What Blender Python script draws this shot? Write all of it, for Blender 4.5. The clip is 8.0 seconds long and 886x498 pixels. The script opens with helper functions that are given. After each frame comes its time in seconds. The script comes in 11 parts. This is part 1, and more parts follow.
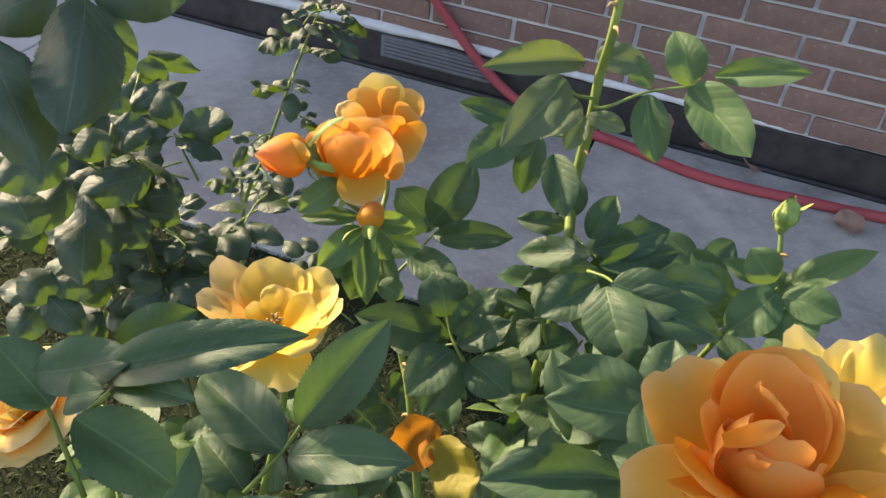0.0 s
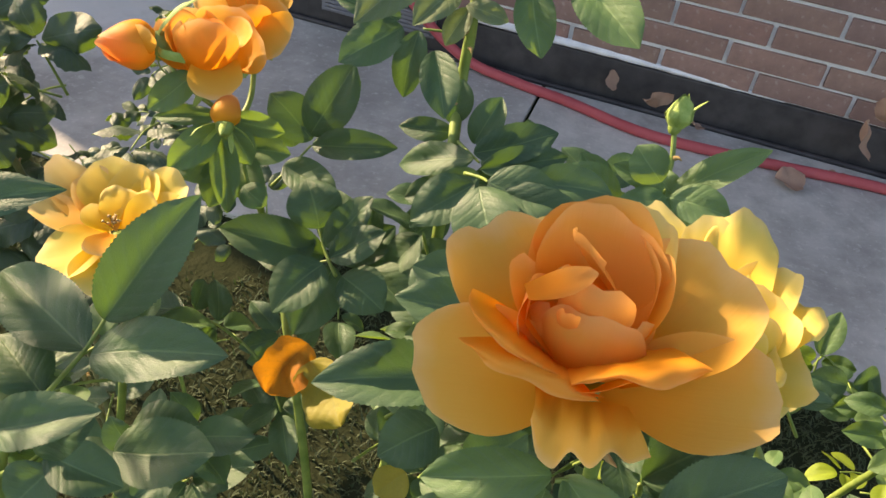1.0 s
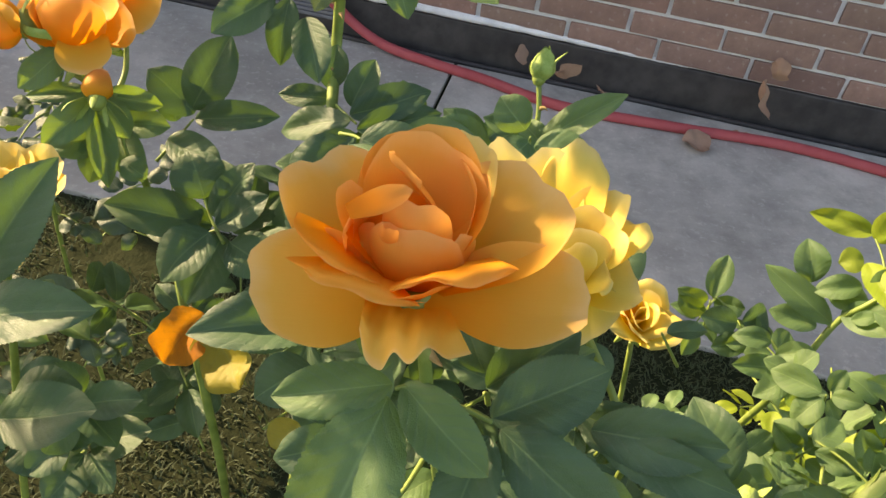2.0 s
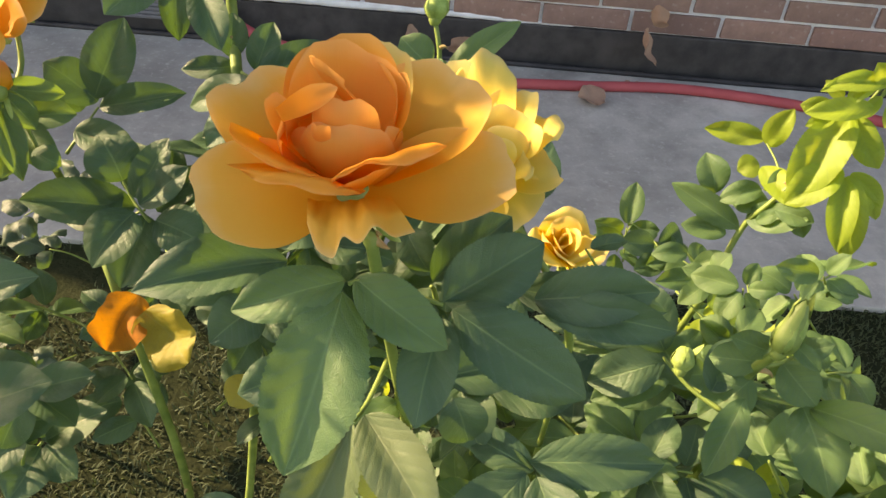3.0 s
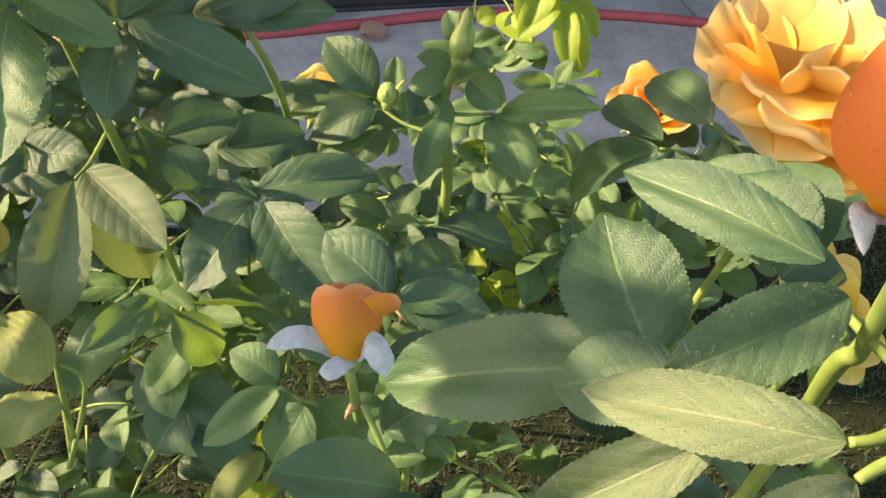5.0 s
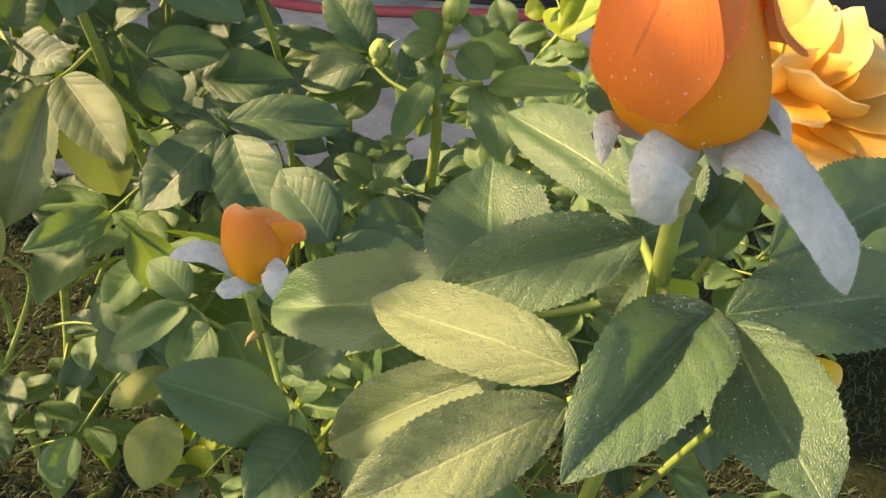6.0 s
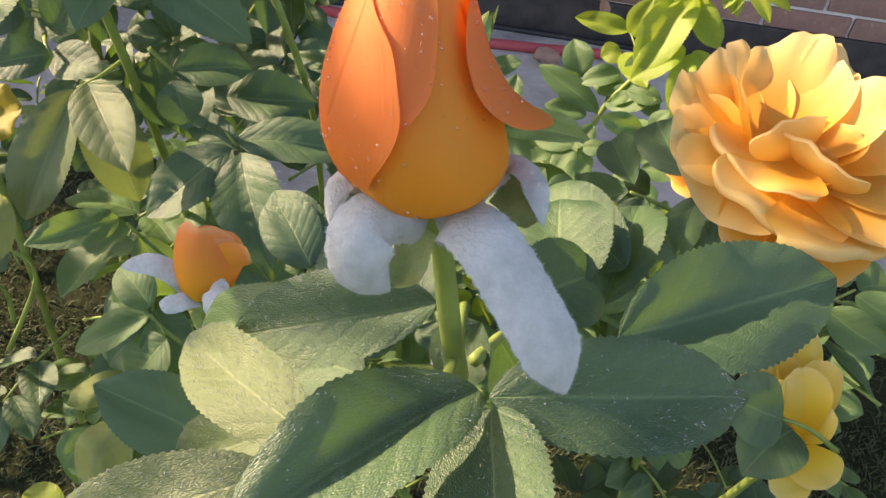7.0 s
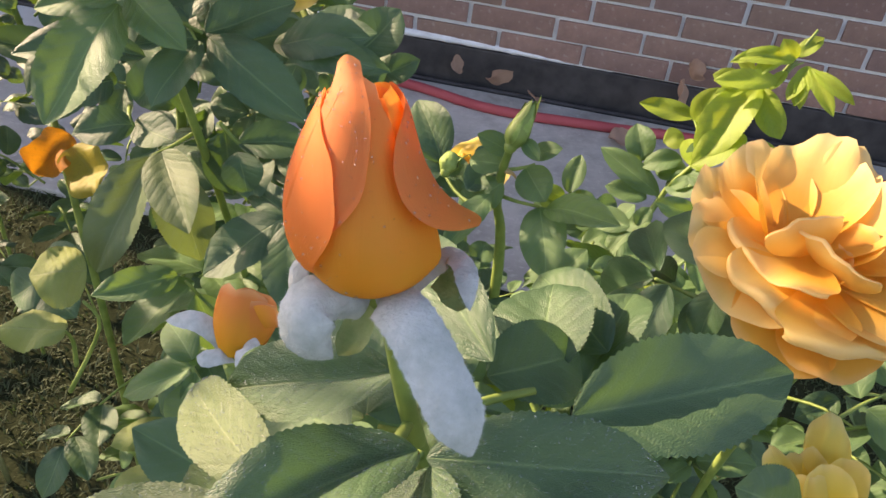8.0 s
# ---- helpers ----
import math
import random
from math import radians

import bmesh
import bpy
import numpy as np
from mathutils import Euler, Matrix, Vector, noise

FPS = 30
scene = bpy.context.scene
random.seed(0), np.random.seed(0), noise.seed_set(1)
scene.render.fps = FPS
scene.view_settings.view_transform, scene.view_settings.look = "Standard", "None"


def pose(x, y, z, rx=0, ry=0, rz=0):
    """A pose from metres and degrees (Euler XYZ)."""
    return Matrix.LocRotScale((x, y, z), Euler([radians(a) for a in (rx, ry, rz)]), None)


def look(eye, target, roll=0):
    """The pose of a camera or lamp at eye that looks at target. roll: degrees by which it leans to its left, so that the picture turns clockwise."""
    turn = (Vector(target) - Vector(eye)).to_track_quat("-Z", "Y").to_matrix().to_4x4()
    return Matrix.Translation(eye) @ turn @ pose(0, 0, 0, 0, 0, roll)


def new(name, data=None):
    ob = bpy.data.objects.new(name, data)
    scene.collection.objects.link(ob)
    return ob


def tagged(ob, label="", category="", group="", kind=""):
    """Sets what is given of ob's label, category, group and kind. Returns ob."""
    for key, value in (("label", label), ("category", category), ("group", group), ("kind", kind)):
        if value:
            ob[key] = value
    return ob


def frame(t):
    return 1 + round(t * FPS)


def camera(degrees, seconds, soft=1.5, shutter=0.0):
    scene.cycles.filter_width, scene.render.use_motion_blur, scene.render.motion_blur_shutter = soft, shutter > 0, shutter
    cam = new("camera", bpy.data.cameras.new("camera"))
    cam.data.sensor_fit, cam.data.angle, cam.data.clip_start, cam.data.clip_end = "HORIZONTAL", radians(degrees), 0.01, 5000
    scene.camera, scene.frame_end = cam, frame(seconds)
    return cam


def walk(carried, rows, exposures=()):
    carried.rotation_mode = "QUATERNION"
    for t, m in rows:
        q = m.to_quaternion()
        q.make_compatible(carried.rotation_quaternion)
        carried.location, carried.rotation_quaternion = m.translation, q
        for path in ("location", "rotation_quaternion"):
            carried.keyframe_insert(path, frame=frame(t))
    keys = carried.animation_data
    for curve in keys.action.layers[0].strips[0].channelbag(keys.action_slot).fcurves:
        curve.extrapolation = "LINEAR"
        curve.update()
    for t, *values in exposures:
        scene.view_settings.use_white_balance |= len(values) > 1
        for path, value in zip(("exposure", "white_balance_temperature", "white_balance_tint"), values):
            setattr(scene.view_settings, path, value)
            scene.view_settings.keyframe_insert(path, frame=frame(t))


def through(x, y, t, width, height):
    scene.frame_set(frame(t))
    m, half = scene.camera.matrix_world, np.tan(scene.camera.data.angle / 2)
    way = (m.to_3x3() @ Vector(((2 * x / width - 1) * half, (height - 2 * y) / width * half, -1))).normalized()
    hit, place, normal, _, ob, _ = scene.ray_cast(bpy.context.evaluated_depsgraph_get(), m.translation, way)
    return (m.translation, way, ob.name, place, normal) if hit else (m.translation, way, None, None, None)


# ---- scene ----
cam = camera(56.75, 8.0)
PATH = [
    (0, -0.0410, -1.8707, 1.0290, 50.96, -4.81, 21.43),
    (0.5, -0.0241, -1.8500, 0.9944, 50.00, -5.79, 20.72),
    (1, 0.0060, -1.8472, 0.9828, 49.32, -6.49, 19.38),
    (1.5, 0.0280, -1.8543, 0.9818, 49.17, -6.38, 16.93),
    (1.7, 0.0359, -1.8582, 0.9857, 49.06, -6.60, 15.64),
    (2.8, 0.0409, -1.8778, 0.9726, 49.32, -4.11, 5.66),
    (3, 0.0398, -1.8913, 0.9707, 49.50, -3.54, 3.41),
    (3.5, 0.0426, -1.9361, 0.9661, 49.44, -2.52, -2.04),
    (4, 0.0630, -1.9643, 0.9375, 49.30, -1.95, -6.84),
    (4.5, 0.0755, -1.9774, 0.9392, 48.98, -1.68, -11.09),
    (4.7, 0.0792, -1.9751, 0.9317, 48.97, -1.56, -12.63),
    (5.8, 0.1106, -1.9934, 0.9124, 48.41, -6.04, -6.35),
    (6, 0.1223, -1.9918, 0.9101, 48.34, -6.58, -3.69),
    (6.5, 0.1444, -1.9847, 0.9049, 47.99, -6.54, 1.43),
    (7, 0.1624, -1.9854, 0.9141, 49.32, -6.71, 5.40),
    (7.5, 0.1636, -1.9910, 0.9219, 51.40, -6.30, 8.82),
    (8, 0.1781, -1.9942, 0.9266, 53.54, -6.04, 11.52),
]
walk(cam, [(t, pose(x, y, z, rx, ry, rz)) for t, x, y, z, rx, ry, rz in PATH], [(0.0, 1.52, 7250, 18), (1.5, 1.72, 8450, 16), (3.0, 1.8, 8900, 16), (3.5, 1.85, 8700, 16), (4.5, 1.8, 7300, 17), (6.0, 1.68, 9400, 19), (7.0, 1.65, 7700, 23), (8.0, 1.65, 7600, 23)])

# ---- light ----
SUN_AZ, SUN_EL = 18.0, 28.0          # degrees from -x towards +y, and above the horizon
to_sun = Vector((-math.cos(radians(SUN_AZ)) * math.cos(radians(SUN_EL)), math.sin(radians(SUN_AZ)) * math.cos(radians(SUN_EL)), math.sin(radians(SUN_EL))))
world = bpy.data.worlds.new("sky")
world.use_nodes = True
scene.world = world
wn = world.node_tree.nodes
sky = wn.new("ShaderNodeTexSky")
sky.sky_type, sky.sun_disc = "NISHITA", False
sky.sun_elevation, sky.sun_rotation = radians(SUN_EL), math.atan2(to_sun.x, to_sun.y)
world.node_tree.links.new(sky.outputs[0], wn["Background"].inputs[0])
wn["Background"].inputs[1].default_value = 0.115
sun = new("sun", bpy.data.lights.new("sun", "SUN"))
sun.data.energy, sun.data.angle, sun.data.color = 3.9, radians(0.6), (1.0, 0.85, 0.63)
sun.matrix_world = look(to_sun * 20, (0, 0, 0))


# ---- materials ----
class Nodes:
    """Short cuts for building a node material."""

    def __init__(self, name, rough=0.6, spec=0.4):
        self.mat = bpy.data.materials.new(name)
        self.mat.use_nodes = True
        self.t = self.mat.node_tree
        self.bsdf = self.t.nodes["Principled BSDF"]
        self.out = self.t.nodes["Material Output"]
        self.bsdf.inputs["Roughness"].default_value = rough
        self.bsdf.inputs["Specular IOR Level"].default_value = spec

    def add(self, kind, **values):
        n = self.t.nodes.new("ShaderNode" + kind)
        for key, value in values.items():
            n.inputs[key].default_value = value
        return n

    def link(self, a, b):
        self.t.links.new(a, b)

    def coords(self, which="Object"):
        return self.add("TexCoord").outputs[which]

    def noise(self, scale, detail=4.0, rough=0.55, vec=None):
        n = self.add("TexNoise", Scale=scale, Detail=detail, Roughness=rough)
        self.link(vec or self.coords(), n.inputs["Vector"])
        return n.outputs["Fac"]

    def ramp(self, fac, stops):
        n = self.t.nodes.new("ShaderNodeValToRGB")
        e = n.color_ramp.elements
        while len(e) < len(stops):
            e.new(0.5)
        for el, (p, c) in zip(e, stops):
            el.position, el.color = p, (*c, 1)
        self.link(fac, n.inputs[0])
        return n.outputs[0]

    def mix(self, fac, a, b, blend="MIX"):
        n = self.t.nodes.new("ShaderNodeMix")
        n.data_type, n.blend_type = "RGBA", blend
        for value, k in ((fac, 0), (a, 6), (b, 7)):
            if isinstance(value, (int, float)):
                n.inputs[k].default_value = value
            elif isinstance(value, tuple):
                n.inputs[k].default_value = (*value, 1)
            else:
                self.link(value, n.inputs[k])
        return n.outputs[2]

    def math(self, op, a, b=None):
        n = self.t.nodes.new("ShaderNodeMath")
        n.operation = op
        for k, value in enumerate((a, b)):
            if value is None:
                continue
            if isinstance(value, (int, float)):
                n.inputs[k].default_value = value
            else:
                self.link(value, n.inputs[k])
        return n.outputs[0]

    def bump(self, height, strength, distance=0.001):
        n = self.add("Bump", Strength=strength, Distance=distance)
        self.link(height, n.inputs["Height"])
        return n.outputs[0]

    def finish(self, colour, normal=None, through=0.0, through_colour=None, rough=None):
        if isinstance(colour, tuple):
            self.bsdf.inputs["Base Color"].default_value = (*colour, 1)
        else:
            self.link(colour, self.bsdf.inputs["Base Color"])
        if normal is not None:
            self.link(normal, self.bsdf.inputs["Normal"])
        if rough is not None:
            self.link(rough, self.bsdf.inputs["Roughness"])
        if through:
            tr = self.t.nodes.new("ShaderNodeBsdfTranslucent")
            source = through_colour if through_colour is not None else colour
            if isinstance(source, tuple):
                tr.inputs[0].default_value = (*source, 1)
            else:
                self.link(source, tr.inputs[0])
            m = self.t.nodes.new("ShaderNodeMixShader")
            m.inputs[0].default_value = through
            self.link(self.bsdf.outputs[0], m.inputs[1])
            self.link(tr.outputs[0], m.inputs[2])
            self.link(m.outputs[0], self.out.inputs[0])
        return self.mat


def leaf_material(name, dark, mid, glow, vein, through=0.44, rough=0.42, spots=None):
    m = Nodes(name, rough, 0.46)
    uv = m.add("SeparateXYZ")
    m.link(m.coords("UV"), uv.inputs[0])
    side = m.math("ABSOLUTE", m.math("SUBTRACT", uv.outputs[0], 0.5))
    rib = m.math("SUBTRACT", 1.0, m.math("MINIMUM", m.math("MULTIPLY", side, 34.0), 1.0))
    run = m.math("SUBTRACT", m.math("MULTIPLY", uv.outputs[1], 25.0), m.math("MULTIPLY", side, 13.0))
    veins = m.math("MULTIPLY", m.math("POWER", m.math("ABSOLUTE", m.math("SINE", run)), 18.0), m.math("ADD", 0.35, m.noise(6.0, 3.0)))
    info = m.add("ObjectInfo")
    seed = m.t.nodes.new("ShaderNodeVectorMath")
    seed.operation = "ADD"
    m.link(m.coords(), seed.inputs[0])
    m.link(info.outputs["Random"], seed.inputs[1])
    blotch = m.noise(3.0, 5.0, 0.6, seed.outputs[0])
    grain = m.noise(42.0, 2.0, 0.6, seed.outputs[0])
    base = m.mix(m.math("ADD", m.math("MULTIPLY", blotch, 0.55), m.math("MULTIPLY", info.outputs["Random"], 0.45)), dark, mid)
    base = m.mix(m.math("MULTIPLY", veins, 0.42), base, vein)
    if spots:
        base = m.mix(m.ramp(m.noise(9.0, 3.0, 0.6, seed.outputs[0]), [(0.55, (0, 0, 0)), (0.66, (1, 1, 1))]), base, spots)
    cells = m.add("TexVoronoi", Scale=85.0)
    m.link(seed.outputs[0], cells.inputs["Vector"])
    relief = m.math("ADD", m.math("MULTIPLY", cells.outputs["Distance"], -0.6), m.math("MULTIPLY", grain, 0.5))
    height = m.math("ADD", m.math("MULTIPLY", m.math("POWER", m.math("ABSOLUTE", m.math("SINE", run)), 5.0), -0.5), m.math("ADD", m.math("MULTIPLY", rib, -0.8), relief))
    base = m.mix(m.math("MULTIPLY", cells.outputs["Distance"], 0.7), base, dark)
    base = m.mix(m.ramp(m.noise(9.0, 4.0, 0.65, seed.outputs[0]), [(0.35, (0, 0, 0)), (0.7, (0.55, 0.55, 0.55))]), base, dark)
    base = m.mix(m.ramp(m.noise(1.1, 2.0, 0.5, seed.outputs[0]), [(0.42, (0, 0, 0)), (0.62, (0.45, 0.45, 0.45))]), base, m.mix(0.5, mid, vein))
    base = m.mix(m.ramp(m.noise(120.0, 2.0, 0.5, seed.outputs[0]), [(0.66, (0, 0, 0)), (0.74, (0.35, 0.35, 0.35))]), base, vein)
    base = m.mix(m.math("MULTIPLY", rib, 0.6), base, vein)
    rougher = m.math("ADD", rough - 0.08, m.math("MULTIPLY", blotch, 0.22))
    return m.finish(base, m.bump(height, 0.4, 0.0006), through, m.mix(m.math("MULTIPLY", veins, 0.4), glow, mid), rougher)


def petal_material(name, foot, middle, rim, through=0.3, pale=0.4):
    m = Nodes(name, 0.55, 0.25)
    uv = m.add("SeparateXYZ")
    m.link(m.coords("UV"), uv.inputs[0])
    info = m.add("ObjectInfo")
    cloud = m.noise(35.0, 4.0, 0.6)
    along = m.math("ADD", uv.outputs[1], m.math("MULTIPLY", m.math("SUBTRACT", cloud, 0.5), 0.35))
    col = m.ramp(along, [(0.0, foot), (0.45, middle), (0.85, rim), (1.0, tuple((1 - pale) * c + pale * d for c, d in zip(rim, (0.92, 0.78, 0.50))))])
    col = m.mix(m.math("MULTIPLY", info.outputs["Random"], 0.22), col, rim)
    stretch = m.add("Mapping", Scale=(26.0, 2.2, 1.0))
    m.link(m.coords("UV"), stretch.inputs[0])
    lines = m.noise(1.6, 5.0, 0.65, stretch.outputs[0])
    return m.finish(m.mix(m.math("MULTIPLY", lines, 0.13), col, foot), m.bump(lines, 0.18, 0.0008), through)


def stem_material(name, low, high):
    m = Nodes(name, 0.5, 0.4)
    n = m.noise(70.0, 4.0)
    return m.finish(m.ramp(n, [(0.3, low), (0.7, high)]), m.bump(m.noise(300.0, 3.0), 0.3, 0.0006))


def plain_material(name, a, b, scale, rough=0.8, bump_scale=200.0, bump=0.4, spec=0.3, depth=0.001):
    m = Nodes(name, rough, spec)
    col = m.mix(m.noise(scale * 9, 3.0), m.ramp(m.noise(scale, 5.0), [(0.3, a), (0.7, b)]), m.ramp(m.noise(scale * 2.7, 4.0), [(0.35, a), (0.65, b)]))
    return m.finish(col, m.bump(m.noise(bump_scale, 5.0), bump, depth))


M_LEAF = leaf_material("rose_leaf", (0.024, 0.064, 0.034), (0.062, 0.134, 0.064), (0.20, 0.38, 0.03), (0.19, 0.29, 0.12), 0.18, 0.40)
M_LEAF_DULL = leaf_material("dull_crinkled_leaf", (0.026, 0.056, 0.036), (0.072, 0.115, 0.072), (0.26, 0.46, 0.02), (0.15, 0.20, 0.13), 0.14, 0.42)
# lighter tone of young leaves, also put on older leaves for their sunlight
M_LEAF_LIGHT = leaf_material("young_sunlit_leaf", (0.046, 0.112, 0.046), (0.100, 0.198, 0.074), (0.34, 0.54, 0.04), (0.26, 0.38, 0.15), 0.27, 0.44)
# pale under dew; on leaves without dew the paleness is painted sunlight
M_LEAF_DEWY_SUNLIT = leaf_material("dewy_sunlit_pale_leaf", (0.072, 0.120, 0.050), (0.135, 0.185, 0.078), (0.28, 0.38, 0.06), (0.27, 0.32, 0.17), 0.2, 0.5)
M_LEAF_YELLOW = leaf_material("yellow_green_leaf", (0.22, 0.35, 0.03), (0.40, 0.50, 0.06), (0.62, 0.72, 0.05), (0.34, 0.42, 0.08), 0.45)
# yellowish pale leaf with the sunlight on it painted into the colour
M_LEAF_PALE = leaf_material("pale_sunlit_leaf", (0.16, 0.22, 0.05), (0.46, 0.48, 0.14), (0.4, 0.5, 0.1), (0.30, 0.32, 0.15), 0.3, 0.55)
M_LEAF_SICK = leaf_material("yellowing_leaf", (0.36, 0.30, 0.04), (0.50, 0.42, 0.07), (0.6, 0.5, 0.06), (0.38, 0.36, 0.10), 0.4, 0.5, (0.16, 0.16, 0.03))
M_LEAF_DEAD = leaf_material("withered_orange_leaf", (0.55, 0.17, 0.012), (0.86, 0.36, 0.02), (0.9, 0.36, 0.02), (0.30, 0.10, 0.02), 0.4, 0.6, (0.10, 0.03, 0.01))
M_DRY = leaf_material("dry_brown_leaf", (0.30, 0.18, 0.13), (0.50, 0.33, 0.25), (0.4, 0.25, 0.15), (0.34, 0.22, 0.16), 0.15, 0.8)
M_PETAL = petal_material("apricot_petal", (0.86, 0.31, 0.010), (0.88, 0.405, 0.036), (0.89, 0.495, 0.095), 0.42)
M_PETAL_MID = petal_material("orange_petal", (0.88, 0.26, 0.006), (0.90, 0.325, 0.018), (0.90, 0.42, 0.07), 0.42, 0.2)
M_PETAL_HEART = petal_material("salmon_petal", (0.88, 0.27, 0.012), (0.90, 0.32, 0.032), (0.90, 0.40, 0.085), 0.42, 0.1)
M_PETAL_YELLOW = petal_material("yellow_petal", (0.84, 0.48, 0.012), (0.86, 0.62, 0.055), (0.87, 0.69, 0.18), 0.40)
M_PETAL_CREAM = petal_material("cream_apricot_petal", (0.88, 0.36, 0.012), (0.88, 0.49, 0.07), (0.88, 0.64, 0.24), 0.40)
M_BUD = petal_material("bud_petal", (0.90, 0.50, 0.025), (0.89, 0.40, 0.05), (0.88, 0.31, 0.085), 0.42)
M_BUD_CORAL = petal_material("coral_bud_petal", (0.87, 0.34, 0.03), (0.86, 0.245, 0.062), (0.86, 0.27, 0.085), 0.36, 0.15)
M_SEPAL = plain_material("woolly_sepal", (0.36, 0.40, 0.37), (0.60, 0.62, 0.60), 150.0, 0.9, 1800.0, 0.7, 0.2, 0.0004)
M_SEPAL_IN = plain_material("sepal_inside", (0.16, 0.24, 0.07), (0.28, 0.34, 0.14), 200.0, 0.6, 900.0, 0.4)
M_SEPAL_GREEN = plain_material("green_sepal", (0.20, 0.31, 0.06), (0.36, 0.46, 0.14), 90.0, 0.6, 600.0, 0.4)
M_STEM = stem_material("green_stem", (0.13, 0.20, 0.042), (0.26, 0.34, 0.085))
M_CANE = stem_material("old_cane", (0.10, 0.12, 0.04), (0.20, 0.19, 0.09))
M_THORN = plain_material("thorn", (0.35, 0.25, 0.10), (0.50, 0.34, 0.16), 300.0, 0.5)
def concrete_material():
    m = Nodes("worn_concrete", 0.85, 0.25)
    col = m.ramp(m.noise(2.0, 6.0, 0.6), [(0.30, (0.24, 0.233, 0.22)), (0.5, (0.42, 0.408, 0.385)), (0.70, (0.57, 0.555, 0.52))])
    col = m.mix(m.ramp(m.noise(11.0, 6.0, 0.7), [(0.42, (0, 0, 0)), (0.68, (0.6, 0.6, 0.6))]), col, (0.25, 0.24, 0.225))
    col = m.mix(m.ramp(m.noise(60.0, 4.0, 0.7), [(0.55, (0, 0, 0)), (0.72, (0.6, 0.6, 0.6))]), col, (0.60, 0.585, 0.55))
    col = m.mix(m.ramp(m.noise(5.0, 3.0, 0.5), [(0.60, (0, 0, 0)), (0.70, (0.35, 0.35, 0.35))]), col, (0.19, 0.18, 0.165))
    # paler patch with a ragged edge towards the left end
    far = m.add("VectorMath")
    far.operation = "DISTANCE"
    far.inputs[1].default_value = (-1.62, -0.22, 0.0)
    m.link(m.coords(), far.inputs[0])
    pale_patch = m.ramp(m.math("ADD", far.outputs["Value"], m.math("MULTIPLY", m.math("SUBTRACT", m.noise(6.0, 5.0, 0.65), 0.5), 0.55)), [(0.30, (1, 1, 1)), (0.52, (0, 0, 0))])
    col = m.mix(m.math("MULTIPLY", pale_patch, 0.8), col, (0.66, 0.65, 0.63))
    return m.finish(col, m.bump(m.noise(90.0, 6.0, 0.65), 0.6, 0.002))


M_CONCRETE = concrete_material()
M_SOIL = plain_material("soil_with_thatch", (0.016, 0.022, 0.010), (0.032, 0.037, 0.018), 14.0, 0.95, 70.0, 0.8, 0.05, 0.006)
M_MORTAR = plain_material("mortar", (0.60, 0.60, 0.62), (0.82, 0.82, 0.83), 12.0, 0.9, 220.0, 0.6, 0.2, 0.002)
M_BLACK = plain_material("black_bitumen", (0.024, 0.023, 0.025), (0.070, 0.064, 0.064), 8.0, 0.6, 60.0, 0.5, 0.35, 0.003)
M_HOSE = plain_material("red_rubber", (0.34, 0.055, 0.065), (0.44, 0.085, 0.095), 6.0, 0.55, 300.0, 0.2, 0.35)
M_GRASS = leaf_material("grass_blade", (0.030, 0.052, 0.022), (0.060, 0.085, 0.038), (0.08, 0.13, 0.02), (0.08, 0.085, 0.04), 0.25, 0.8)
M_VENT = plain_material("grey_vent", (0.13, 0.13, 0.15), (0.20, 0.20, 0.22), 20.0, 0.5, 200.0, 0.3, 0.4)


def dew_material():
    m = Nodes("dew_drop", 0.06, 0.5)
    m.bsdf.inputs["Base Color"].default_value = (0.9, 0.92, 0.92, 1)
    clear = m.t.nodes.new("ShaderNodeBsdfTransparent")
    shine = m.t.nodes.new("ShaderNodeBsdfGlossy")
    shine.inputs["Roughness"].default_value = 0.05
    mixed = m.t.nodes.new("ShaderNodeMixShader")
    mixed.inputs[0].default_value = 0.22
    m.link(clear.outputs[0], mixed.inputs[1])
    m.link(shine.outputs[0], mixed.inputs[2])
    m.link(mixed.outputs[0], m.out.inputs[0])
    return m.mat


M_DEW = dew_material()


def brick_material():
    m = Nodes("fired_brick", 0.85, 0.25)
    info = m.add("ObjectInfo")
    tone = m.ramp(info.outputs["Random"], [(0.0, (0.24, 0.145, 0.125)), (0.25, (0.37, 0.205, 0.165)), (0.5, (0.31, 0.205, 0.16)), (0.75, (0.42, 0.25, 0.20)), (1.0, (0.27, 0.18, 0.16))])
    col = m.mix(m.ramp(m.noise(7.0, 5.0, 0.65), [(0.40, (0, 0, 0)), (0.62, (0.7, 0.7, 0.7))]), tone, (0.17, 0.105, 0.09))
    col = m.mix(m.math("MULTIPLY", m.noise(28.0, 5.0), 0.5), col, (0.24, 0.15, 0.13))
    col = m.mix(m.ramp(m.noise(90.0, 5.0), [(0.60, (0, 0, 0)), (0.78, (0.45, 0.45, 0.45))]), col, (0.52, 0.44, 0.40))
    return m.finish(col, m.bump(m.noise(160.0, 6.0), 0.7, 0.003))


M_BRICK = brick_material()


# ---- mesh helpers ----
def mesh_of(name, verts, faces, mats, uvs=None, smooth=True):
    me = bpy.data.meshes.new(name)
    me.from_pydata([tuple(v) for v in verts], [], faces)
    for m in mats if isinstance(mats, (list, tuple)) else [mats]:
        me.materials.append(m)
    if uvs is not None:
        layer = me.uv_layers.new(name="UVMap")
        for loop in me.loops:
            layer.data[loop.index].uv = uvs[loop.vertex_index]
    me.polygons.foreach_set("use_smooth", [smooth] * len(me.polygons))
    me.update()
    return me


